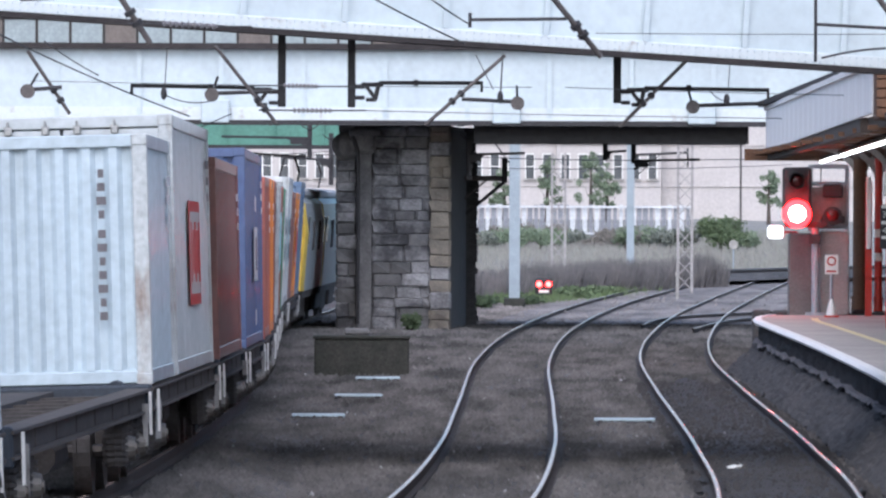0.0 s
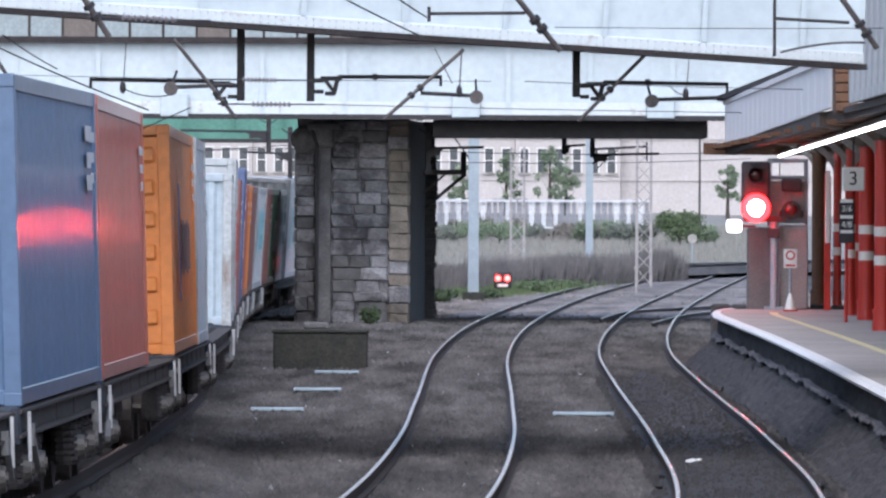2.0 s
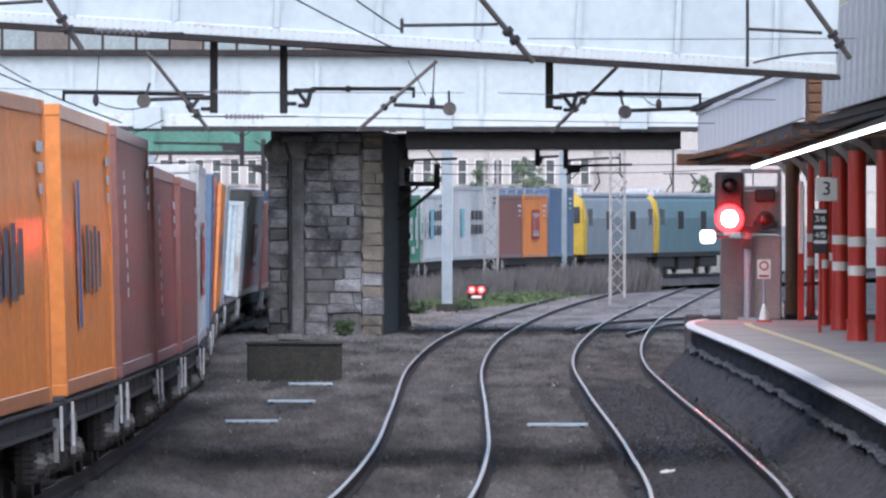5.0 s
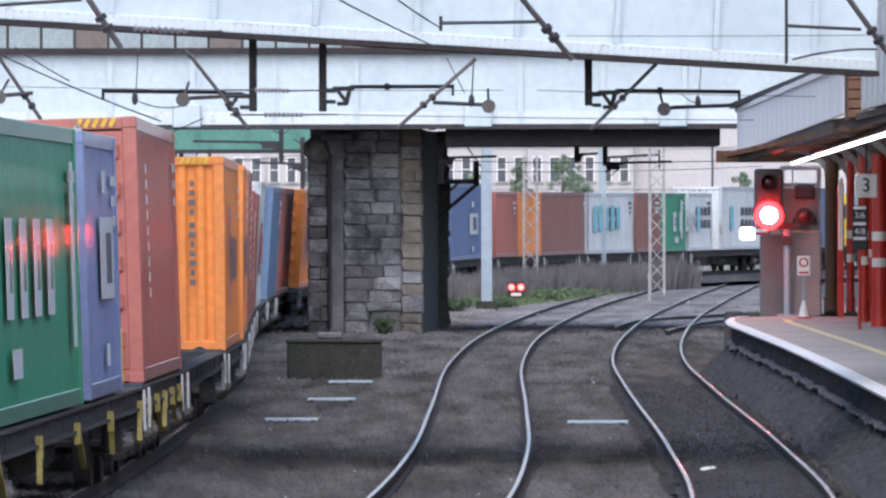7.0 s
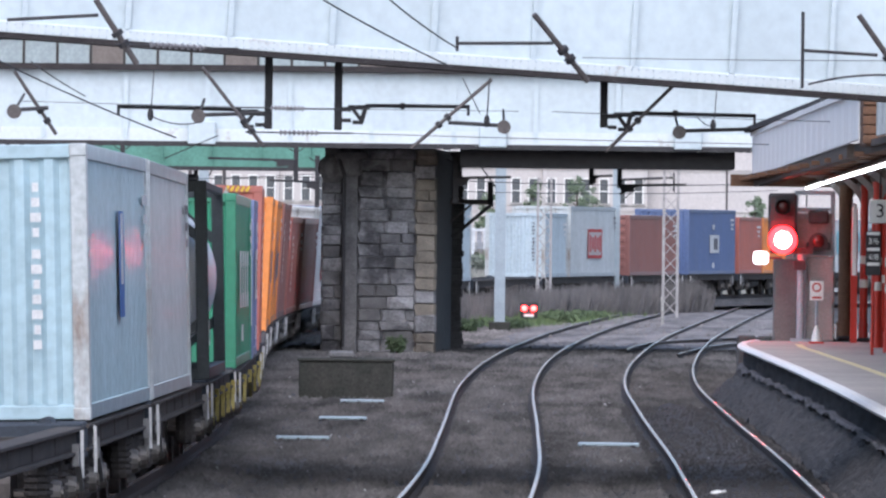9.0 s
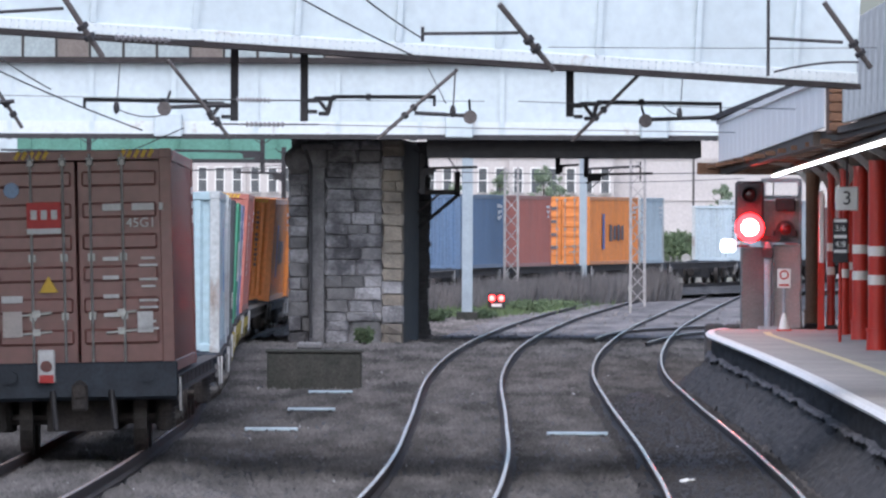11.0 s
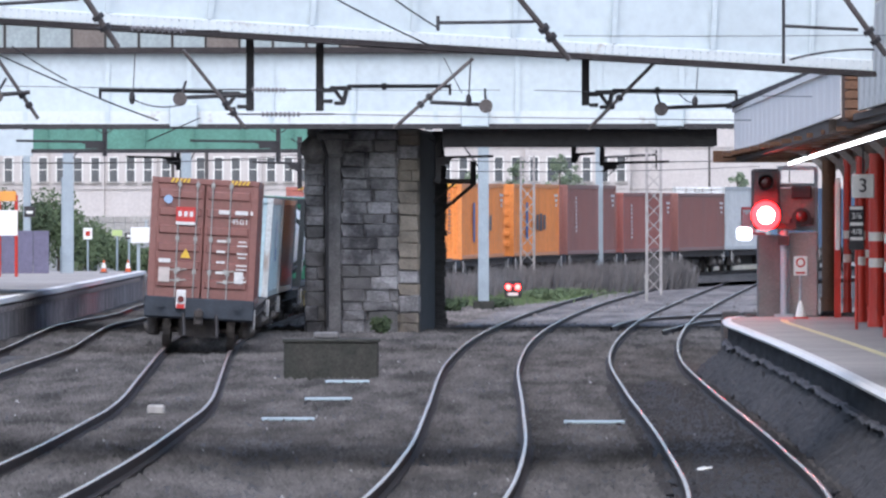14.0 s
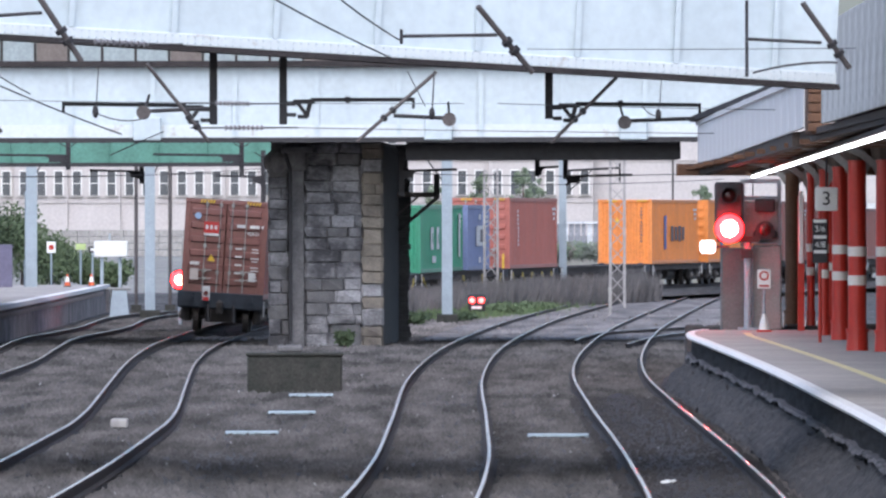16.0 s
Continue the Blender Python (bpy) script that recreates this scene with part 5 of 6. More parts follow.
shrub(14.862, 552, 0.6, 3.6, 2.7, 4200, "rounded dark green bush beside the curve", LEAVES[2])
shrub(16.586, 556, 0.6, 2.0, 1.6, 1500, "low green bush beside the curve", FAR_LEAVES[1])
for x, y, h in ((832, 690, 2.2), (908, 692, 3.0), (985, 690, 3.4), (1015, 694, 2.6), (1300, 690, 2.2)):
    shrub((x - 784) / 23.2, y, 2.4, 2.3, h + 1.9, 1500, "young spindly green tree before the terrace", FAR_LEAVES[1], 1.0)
for x, p, w, h, z, k in ((20, 42, 4.6, 5.2, 0.0, 1), (90, 42, 3.4, 4.8, 0.0, 2), (140, 40, 3.0, 3.4, 0.0, 2), (195, 38, 2.6, 2.6, 0.0, 2), (250, 38, 2.4, 1.9, 0.0, 2), (-60, 44, 5, 4.5, 0, 1), (420, 38, 2.2, 2.2, 0, 1), (470, 38, 2.0, 2.0, 0, 2)):
    shrub((x - 784) / p, 16000 / p + 6, z, w, h, 3200, "leafy green bush growing beyond the platform", LEAVES[k])
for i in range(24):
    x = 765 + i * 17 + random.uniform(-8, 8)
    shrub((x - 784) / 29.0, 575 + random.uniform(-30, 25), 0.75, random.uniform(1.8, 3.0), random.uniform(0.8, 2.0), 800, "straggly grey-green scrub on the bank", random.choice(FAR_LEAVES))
for px, py, w, h, lab in ((965, 335, 2.0, 0.55, "bright"), (1005, 345, 1.8, 0.5, "bright"), (870, 310, 1.5, 0.4, "dull"), (790, 300, 1.6, 0.5, "dull"), (820, 330, 2.0, 0.6, "dull")):
    d = py
    shrub((px - 784) * d / 16000, d, -0.15, w, h, 900, lab + " green weeds beside the main line", LEAVES[2 if lab == "bright" else 1])
shrub(-1.758, 243.6, -0.15, 0.6, 0.5, 500, "small green weed at the foot of the pier", LEAVES[1])
bm = bmesh.new()
for i in range(26000):
    y = random.uniform(455, 640)
    x = random.uniform(-6, 22) * y / 560
    z = float(np.interp(y, [455, 500, 560, 610, 650], [-0.25, 0.25, 0.7, 0.95, 2.0]))
    h = random.uniform(0.15, 0.6)
    a = random.uniform(0, 3.14)
    dx, dy = math.cos(a) * 0.06, math.sin(a) * 0.06
    lean = random.uniform(-0.2, 0.2)
    bm.faces.new([bm.verts.new(c) for c in ((x - dx, y - dy, z - 0.1), (x + dx, y + dy, z - 0.1), (x + lean, y, z + h))])
# weed strip added to imitate the murk under the far wagons
weeds = bmesh.new()
for i in range(42000):
    y = random.uniform(278, 392)
    x = float(curve_x(GOODS, y)) + random.uniform(1.9, 3.4)
    z = float(np.interp(y, [292, 350, 374], [-0.2, 0.05, 0.15]))
    h = random.uniform(0.25, 1.25) * (0.85 + 0.6 * noise.noise(Vector((y * 0.2, 0, 4))))
    a = random.uniform(0, 3.14)
    dx, dy = math.cos(a) * 0.035, math.sin(a) * 0.035
    lean = random.uniform(-0.3, 0.3)
    weeds.faces.new([weeds.verts.new(c) for c in ((x - dx, y - dy, z - 0.3), (x + dx, y + dy, z - 0.3), (x + lean, y, z + h))])
green = bmesh.new()
for i in range(9000):
    y = random.uniform(318, 372)
    x = float(np.interp(y, [318, 340, 372], [0.6, 2.9, 5.0])) + random.gauss(0.4, 0.75)
    h = random.uniform(0.1, 0.42) * (0.8 + 0.7 * noise.noise(Vector((x * 0.7, y * 0.15, 2))))
    a = random.uniform(0, 3.14)
    dx, dy = math.cos(a) * 0.04, math.sin(a) * 0.04
    lean = random.uniform(-0.15, 0.15)
    green.faces.new([green.verts.new(c) for c in ((x - dx, y - dy, -0.2), (x + dx, y + dy, -0.2), (x + lean, y, -0.15 + h))])
tagged(part("green_grass", green, FRESH), "fresh green grass tufts beside the main line", "grass", kind="stuff")
tagged(part("cess_weeds", weeds, MURK), "grey-brown weeds beside the goods line, murk in their colour", "weeds", kind="stuff")
tagged(part("bank_grass", bm, GRASS), "dry grey-green grass on the bank", "grass", kind="stuff")
disc = thing("disc_sign", (13.324, 470, -0.1), "round white disc sign on a post", "sign")
bm = bmesh.new()
bar(bm, (0, 0, 1.55), (0, 0.04, 1.55), 0.25, 18)
part("disc", bm, STONE_PALE, disc)
bm = bmesh.new()
bar(bm, (0, 0.06, 0), (0, 0.06, 1.6), 0.04, 8)
part("post", bm, GREY_STEEL, disc)


# ---------------------------------------------------------------- the train
SPEED, LAG = 30.0, 8.0
PD = np.arange(-260, 780, 0.5)
PX = curve_x(GOODS, PD)
PS = np.concatenate([[0], np.cumsum(np.hypot(np.diff(PD), np.diff(PX)))])
PS = PS - np.interp(0.0, PD, PS)


def on_line(s):
    """Place on the goods line at arc length s; straight on past its ends."""
    d = float(np.interp(s, PS, PD))
    if s < PS[0]:
        return Vector((PX[0] - (PS[0] - s) * 0.066, PD[0] - (PS[0] - s), 0))
    if s > PS[-1]:
        return Vector((PX[-1] + (s - PS[-1]) * 0.4, PD[-1] + (s - PS[-1]) * 0.9, 0))
    return Vector((float(np.interp(d, PD, PX)), d, 0))


RISE_D, RISE_Z = [k[0] for k in RISE], [k[1] for k in RISE]


def ride(s0, length):
    """Rows for a vehicle whose rear is at s0 at the start."""
    rows = []
    for i in range(17):
        s = s0 - LAG + SPEED * i
        a, b = on_line(s + length * 0.12), on_line(s + length * 0.88)
        c = (a + b) / 2
        za, zb = (float(np.interp(q.y, RISE_D, RISE_Z)) for q in (a, b))
        rows.append((float(i), pose(c.x, c.y, (za + zb) / 2, math.degrees(math.atan2(zb - za, (b - a).length)), float(np.interp(c.y, CANT_D, CANT)), -math.degrees(math.atan2(b.x - a.x, b.y - a.y)))))
    return rows


MOVING = []
CACHE = {}


def paint(name, color, rough=0.5, wear=0.16):
    m = material(name, color, rough, 0.0, wear, 0.9, 9, 0.04, dark=tuple(c * 0.78 + 0.012 for c in color), streak=0.3)
    coat = m.node_tree.nodes["Principled BSDF"]
    coat.inputs["Coat Weight"].default_value, coat.inputs["Coat Roughness"].default_value = 0.5, 0.13
    return m


PAINT = {
    "tailred": paint("dusty_maroon_paint", (0.21, 0.08, 0.066)),
    "maroon": paint("maroon_paint", (0.32, 0.1, 0.082)), "brown": paint("brown_paint", (0.27, 0.11, 0.092)), "red": paint("brick_red_paint", (0.44, 0.135, 0.1)),
    "orange": paint("orange_paint", (0.82, 0.27, 0.05)), "navy": paint("navy_paint", (0.1, 0.15, 0.3)), "blue": paint("faded_blue_paint", (0.105, 0.175, 0.29)),
    "violet": paint("violet_blue_paint", (0.2, 0.25, 0.43)), "white": paint("white_paint", (0.68, 0.7, 0.7)), "paleblue": paint("pale_blue_grey_paint", (0.46, 0.55, 0.6)), "grey": paint("light_grey_paint", (0.5, 0.54, 0.55)),
    "greyblue": paint("pale_grey_blue_paint", (0.4, 0.54, 0.59)), "teal": paint("teal_grey_paint", (0.26, 0.38, 0.39)), "green": paint("green_paint", (0.045, 0.27, 0.15)),
}
POST_RUST = material("rust_bitten_pale_post", (0.46, 0.49, 0.49), 0.6, 0, 0.25, 2.5, 14, 0.1, dark=(0.2, 0.13, 0.09), streak=0.3, edges=(0.3, 0.5))
ROOF_PALE = material("dusty_roof", (0.42, 0.4, 0.38), 0.8, 0, 0.25, 1, 10, 0.1)
ROD = material("galvanised_rod", (0.42, 0.42, 0.4), 0.45, 0.6, 0.2, 5, 30, 0.1)
MARK_WHITE = material("white_marking", (0.66, 0.66, 0.65), 0.6, 0, 0.15, 5, 30, 0.0)
MARK_DARK = material("dark_marking", (0.13, 0.12, 0.13), 0.6, 0, 0.2, 5, 30, 0.0)
MARK_BLUE = material("blue_marking", (0.06, 0.16, 0.42), 0.6, 0, 0.15, 5, 30, 0.0)
MARK_RED = material("red_marking", (0.5, 0.035, 0.03), 0.6, 0, 0.15, 5, 30, 0.0)
MARK_CYAN = material("pale_cyan_marking", (0.3, 0.62, 0.68), 0.6, 0, 0.15, 5, 30, 0.0)
MARK_YELLOW = material("yellow_marking", (0.7, 0.45, 0.04), 0.6, 0, 0.15, 5, 30, 0.0)
UNDERFRAME = material("grimy_underframe", (0.07, 0.06, 0.054), 0.9, 0.0, 0.4, 3, 25, 0.3, dark=(0.04, 0.037, 0.036))
SOLEBAR = material("dusty_solebar", (0.075, 0.062, 0.054), 0.9, 0.0, 0.35, 2, 20, 0.2)
AXLE_CAP = material("pale_axlebox_metal", (0.13, 0.118, 0.105), 0.5, 0.3, 0.3, 5, 30, 0.1)
WHEEL = material("worn_wheel_steel", (0.1, 0.09, 0.085), 0.6, 0.5, 0.3, 5, 30, 0.1)
LEVER_YELLOW = material("yellow_lever_paint", (0.4, 0.32, 0.08), 0.6, 0, 0.3, 5, 30, 0.1)
LEVER_WHITE = material("white_lever_paint", (0.22, 0.215, 0.21), 0.6, 0, 0.2, 5, 30, 0.1)
HEADSTOCK = material("dark_blue_grey_headstock", (0.035, 0.045, 0.06), 0.7, 0.1, 0.3, 3, 25, 0.2)
DECK_Z = 0.98


def shared(key, build, name, mat, parent, label=""):
    """An object on a mesh that alike parts share, with its own paint."""
    if key not in CACHE:
        bm = bmesh.new()
        build(bm)
        CACHE[key] = mesh_of(bm, name)
        CACHE[key].materials.append(mat)
    ob = new(name, CACHE[key])
    ob.parent = parent
    ob.material_slots[0].link = "OBJECT"
    ob.material_slots[0].material = mat
    return tagged(ob, label)


def corrugated(bm, a, b, z0, z1, pitch=0.28, depth=0.036):
    """A trapezoid-profiled wall from a to b, its ribs going inwards on the left of a-b."""
    a, b = Vector((*a, 0)), Vector((*b, 0))
    t = (b - a).normalized()
    n = Vector((-t.y, t.x, 0))
    length = (b - a).length
    k = max(2, int(length / pitch))
    p = length / k
    pts = []
    for i in range(k):
        for f, o in ((0.0, 0), (0.3, 0), (0.5, depth), (0.8, depth)):
            pts.append(a + t * (i + f) * p + n * o)
    pts.append(b)
    lo = [bm.verts.new((v.x, v.y, z0)) for v in pts]
    hi = [bm.verts.new((v.x, v.y, z1)) for v in pts]
    for i in range(len(pts) - 1):
        bm.faces.new((lo[i], lo[i + 1], hi[i + 1], hi[i]))


def text_mesh(name, body, size, mat, parent, m):
    cu = bpy.data.curves.new(name, "FONT")
    cu.body, cu.size, cu.align_x, cu.align_y = body, size, "CENTER", "CENTER"
    cu.extrude = 0.002
    tmp = bpy.data.objects.new(name, cu)
    scene.collection.objects.link(tmp)
    me = bpy.data.meshes.new_from_object(tmp.evaluated_get(bpy.context.evaluated_depsgraph_get()))
    bpy.data.objects.remove(tmp)
    me.materials.clear()
    me.materials.append(mat)
    ob = new(name, me)
    ob.parent = parent
    ob.matrix_basis = m
    return ob


def container(color, length, height, doors, label, marks="", side_mat=None):
    e = thing("shipping_container", (0, 0, 0), label, "shipping container", "containers on the goods train")
    mat = PAINT[color]
    hl, w, z0, z1 = length / 2, 1.219, DECK_Z + 0.02, DECK_Z + height
    key = (length, height)

    def body(bm):
        corrugated(bm, (w - 0.025, -hl + 0.12), (w - 0.025, hl - 0.12), z0 + 0.15, z1 - 0.1)
        corrugated(bm, (-w + 0.025, hl - 0.12), (-w + 0.025, -hl + 0.12), z0 + 0.15, z1 - 0.1)
        corrugated(bm, (w - 0.12, hl - 0.03), (-w + 0.12, hl - 0.03), z0 + 0.15, z1 - 0.12, 0.25, 0.045)
        box(bm, 0, 0, z0 + 0.1, 2 * w - 0.1, length - 0.1, 0.12)

    def roof(bm):
        corrugated_roof = int(length / 0.5)
        for i in range(corrugated_roof):
            y = -hl + 0.2 + (i + 0.5) * (length - 0.4) / corrugated_roof
            box(bm, 0, y, z1 - 0.035, 2 * w - 0.12, (length - 0.4) / corrugated_roof * 0.62, 0.03)
        box(bm, 0, 0, z1 - 0.055, 2 * w - 0.06, length - 0.1, 0.03)

    def post(bm):
        box(bm, 0, 0, (z0 + z1) / 2, 0.16, 0.16, z1 - z0 - 0.2, 0.012)
        box(bm, 0, 0, z0 + 0.06, 0.165, 0.18, 0.118, 0.01)
        box(bm, 0, 0, z1 - 0.06, 0.165, 0.18, 0.118, 0.01)

    def rail_side(bm):
        box(bm, 0, 0, 0, 0.07, length - 0.32, 0.15, 0.01)

    def rail_end(bm):
        box(bm, 0, 0, 0, 2 * w - 0.3, 0.08, 0.13, 0.01)

    shared((*key, "body"), body, "body", side_mat or mat, e)
    shared((*key, "roof"), roof, "roof", ROOF_PALE, e, "dusty pale roof")
    for sx in (-1, 1):
        for sy in (-1, 1):
            o = shared((*key, "post"), post, "corner_post", POST_RUST if color in ("greyblue", "grey", "white", "paleblue") else mat, e)
            o.location = (sx * (w - 0.08), sy * (hl - 0.09), 0)
        for z in (z0 + 0.08, z1 - 0.075):
            o = shared((*key, "srail"), rail_side, "side_rail", mat, e)
            o.location = (sx * (w - 0.045), 0, z)
    for sy in (-1, 1):
        for z in (z0 + 0.08, z1 - 0.07):
            o = shared((*key, "erail"), rail_end, "end_rail", mat, e)
            o.location = (0, sy * (hl - 0.05), z)
    if doors:
        for sx in (-1, 1):
            def leaf(bm):
                box(bm, 0, 0, (z0 + z1) / 2, 1.06, 0.05, z1 - z0 - 0.3, 0.01)
            d = shared((*key, "leaf"), leaf, "door", mat, e)
            d.location = (sx * 0.545, -hl + 0.05, 0)
            for i in range(6):
                def pressed(bm):
                    box(bm, 0, -0.05, 0, 0.96, 0.06, 0.2, 0.028)
                pp = shared("pressed_panel", pressed, "pressed_panel", mat, d)
                pp.location.z = z0 + 0.28 + (i + 0.5) * (z1 - z0 - 0.45) / 6
            for rx in (-0.37, 0.04) if sx > 0 else (-0.04, 0.37):
                def rod(bm):
                    bar(bm, (0, 0, z0 + 0.05), (0, 0, z1 - 0.05), 0.018, 6)
                    for z in (z0 + 0.1, z0 + 0.75, z0 + 1.5, z1 - 0.15):
                        box(bm, 0, 0.02, z, 0.09, 0.05, 0.1)
                    box(bm, 0, 0, z1 - 0.16, 0.08, 0.05, 0.09, 0.015)
                r = shared((*key, "rod"), rod, "lock_rod", ROD, d, "galvanised lock rod")
                r.location = (rx, -0.105, 0)
            for hz in (0.88, 1.12):
                def handle(bm):
                    bar(bm, (-0.2, 0, 0), (0.2, 0, 0.03), 0.018, 6)
                    box(bm, 0, 0, 0.02, 0.1, 0.04, 0.09)
                h = shared("handle", handle, "handle", ROD, d)
                h.location = (0, -0.12, z0 + hz - 0.35)
    else:
        def end(bm):
            corrugated(bm, (-w + 0.12, -hl + 0.03), (w - 0.12, -hl + 0.03), z0 + 0.15, z1 - 0.12, 0.27, 0.05)
        shared((*key, "end"), end, "end_wall", mat, e)

    layers = [0]

    def patch(y, z, sy, sz, m, name="marking"):
        bm = bmesh.new()
        box(bm, w + 0.004 + 0.002 * layers[0], y, z, 0.006, sy, sz)
        layers[0] += 1
        part(name, bm, m, e)

    def end_patch(x, z, sx, sz, m, name="marking", tilt=0.0, y=None):
        bm = bmesh.new()
        bmesh.ops.create_cube(bm, size=1.0, matrix=Matrix.Translation((x, -hl - 0.035 if y is None else y, z)) @ Matrix.Rotation(tilt, 4, "Y") @ Matrix.Diagonal((sx, 0.006, sz, 1)))
        part(name, bm, m, e)

    for i in range(3):
        patch(hl - 0.9, z1 - 0.45 - 0.2 * i, 0.9 - 0.25 * i, 0.1, MARK_WHITE if color not in ("white", "grey") else MARK_DARK)
    if "column" in marks:
        for i in range(9):
            patch(-hl + 2.0, z1 - 0.55 - 0.17 * i, 0.28, 0.1, MARK_WHITE)
    if "endcode" in marks:
        for i in range(11):
            end_patch(0.74, z1 - 0.4 - 0.14 * i - 0.06 * (i > 3), 0.06 + 0.02 * (i * 7 % 3), 0.085, MARK_DARK if color in ("white", "paleblue", "orange") else MARK_WHITE)
    if "stripe" in marks:
        patch(-hl + 3.4, z0 + 1.4, 0.5, 1.5, MARK_BLUE)
        for i in range(4):
            patch(-hl + 5.2 + i * 0.95, z0 + 1.35, 0.6, 0.7 - 0.1 * (i % 2), MARK_DARK)
    if "logo_white" in marks:
        for i in range(4):
            patch(-hl + 3.2 + i * 1.6, z0 + 1.3, 0.75, 0.85, MARK_WHITE)
            patch(-hl + 3.3 + i * 1.6, z0 + 1.3, 0.3, 0.4, PAINT[color])
        patch(hl - 1.2, z0 + 1.4, 0.4, 1.7, MARK_WHITE)
        patch(-hl + 3.6, z0 + 0.5, 1.0, 0.25, MARK_WHITE)
    if "panel" in marks:
        patch(0.5, z0 + 1.35, 2.4, 0.8, MARK_WHITE)
        patch(0.8, z0 + 1.35, 1.0, 0.5, MARK_DARK)
        for z in (0.4, 2.1):
            patch(0.2, z0 + z, 0.5, 0.22, MARK_WHITE)
    if "logo_red" in marks:
        k = min(1.0, length / 12)
        patch(0, z0 + 1.35, 3.6 * k, 1.2, MARK_RED)
        patch(0, z0 + 1.35, 3.2 * k, 0.95, MARK_PALE, "pale_field")
        for i in range(5):
            patch((-1.2 + i * 0.6) * k, z0 + 1.36, 0.4 * k, 0.7 - 0.2 * (i % 2), MARK_RED)
    if "logo_dark" in marks:
        for i in range(4):
            for j in range(2):
                patch(-0.9 + i * 1.0, z0 + 1.2 + j * 0.55, 0.7, 0.36, MARK_DARK)
        patch(-hl + 2.4, z0 + 1.45, 0.9, 1.1, MARK_CYAN)
    if "logo_cyan" in marks:
        for i in range(4):
            patch(-2.4 + i * 1.5, z0 + 1.5, 0.9, 1.1 - 0.2 * (i % 2), MARK_CYAN)
    if "blue_mark" in marks:
        patch(0.0, z0 + 1.45, 0.9, 1.05, MARK_BLUE)
        patch(0.0, z0 + 1.6, 0.45, 0.7, MARK_WHITE)
    if "logo_cornerwhite" in marks:
        for k, q in ((-0.42, 0.9), (-0.68, 0.6), (-0.9, 0.8)):
            patch(hl - 1.5, z1 + k, q, 0.15, MARK_WHITE, "white_mark")
    if "hatch" in marks:
        for k in (-0.75, 0.6):
            for i in range(5):
                end_patch(k + i * 0.09, z1 - 0.06, 0.045, 0.11, MARK_YELLOW, "hazard_stripe", 0.5, -hl - 0.015)
    if "end_triangle" in marks:
        bm = bmesh.new()
        bmesh.ops.create_cone(bm, cap_ends=True, segments=3, radius1=0.15, radius2=0.15, depth=0.008, matrix=Matrix.Translation((-0.35, -hl - 0.035, z1 - 0.95)) @ Matrix.Rotation(radians(90), 4, "X"))
        part("warning_triangle", bm, MARK_YELLOW, e, "yellow warning triangle")
    if "warning" in marks:
        end_patch(0.95, z0 + 0.3, 0.09, 0.6, MARK_YELLOW, "warning_plate")
    if "door_writing" in marks:
        for i in range(4):
            end_patch(-0.45, z1 - 0.5 - i * 0.55, 0.5, 0.13, MARK_DARK, y=-hl - 0.06)
    if "tail" in marks:
        yy = -hl - 0.085
        end_patch(-0.42, z1 - 0.84, 0.44, 0.36, MARK_RED, "red_logo_panel", y=yy)
        end_patch(-0.42, z1 - 1.03, 0.44, 0.07, MARK_WHITE, y=yy - 0.002)
        for i in range(3):
            end_patch(-0.55 + i * 0.13, z1 - 0.82, 0.08, 0.12, MARK_WHITE, y=yy - 0.004)
        for x, sx in ((0.5, 0.3), (0.9, 0.36), (1.06 + 0.07, 0.06)):
            end_patch(x - 0.05, z1 - 0.74, sx * 0.8, 0.09, MARK_WHITE, y=yy)
        tx = text_mesh("type_code", "45G1", 0.17, MARK_WHITE, e, pose(0.82, yy - 0.01, z1 - 0.95, 90, 0, 0))
        for i in range(8):
            end_patch(0.9, z1 - 1.4 - 0.09 * i - 0.09 * (i // 2), 0.24 if i % 3 else 0.18, 0.03, MARK_WHITE, y=yy)
            if i % 2 == 0:
                end_patch(0.42, z1 - 1.4 - 0.2 * i / 2 * 1.2, 0.2, 0.05, MARK_WHITE, y=yy)
        end_patch(-0.85, z0 + 0.66, 0.25, 0.33, MARK_PALE, "pale_placard", y=yy)
        end_patch(0.85, z0 + 0.66, 0.2, 0.27, MARK_WHITE, "white_placard", y=yy)
        end_patch(-0.85, z0 + 0.98, 0.27, 0.09, MARK_WHITE, y=yy)
        bm = bmesh.new()
        bmesh.ops.create_cone(bm, cap_ends=True, segments=3, radius1=0.14, radius2=0.14, depth=0.008, matrix=Matrix.Translation((-0.38, yy, z0 + 1.13)) @ Matrix.Rotation(radians(90), 4, "X"))
        part("warning_triangle", bm, MARK_YELLOW, e, "yellow warning triangle")
        bm = bmesh.new()
        bmesh.ops.create_cone(bm, cap_ends=True, segments=16, radius1=0.1, radius2=0.1, depth=0.008, matrix=Matrix.Translation((-0.83, yy, z1 - 0.5)) @ Matrix.Rotation(radians(90), 4, "X"))
        part("blue_roundel", bm, MARK_PALE_BLUE, e, "pale blue round sticker")
        end_patch(1.02, z0 + 0.06, 0.14, 0.05, MARK_WHITE, y=-hl - 0.02)
    return e


MARK_PALE = material("faded_placard", (0.5, 0.45, 0.42), 0.6, 0, 0.15, 5, 30, 0.0)
MARK_PALE_BLUE = material("pale_blue_sticker", (0.3, 0.42, 0.6), 0.6, 0, 0.2, 8, 30, 0.0)


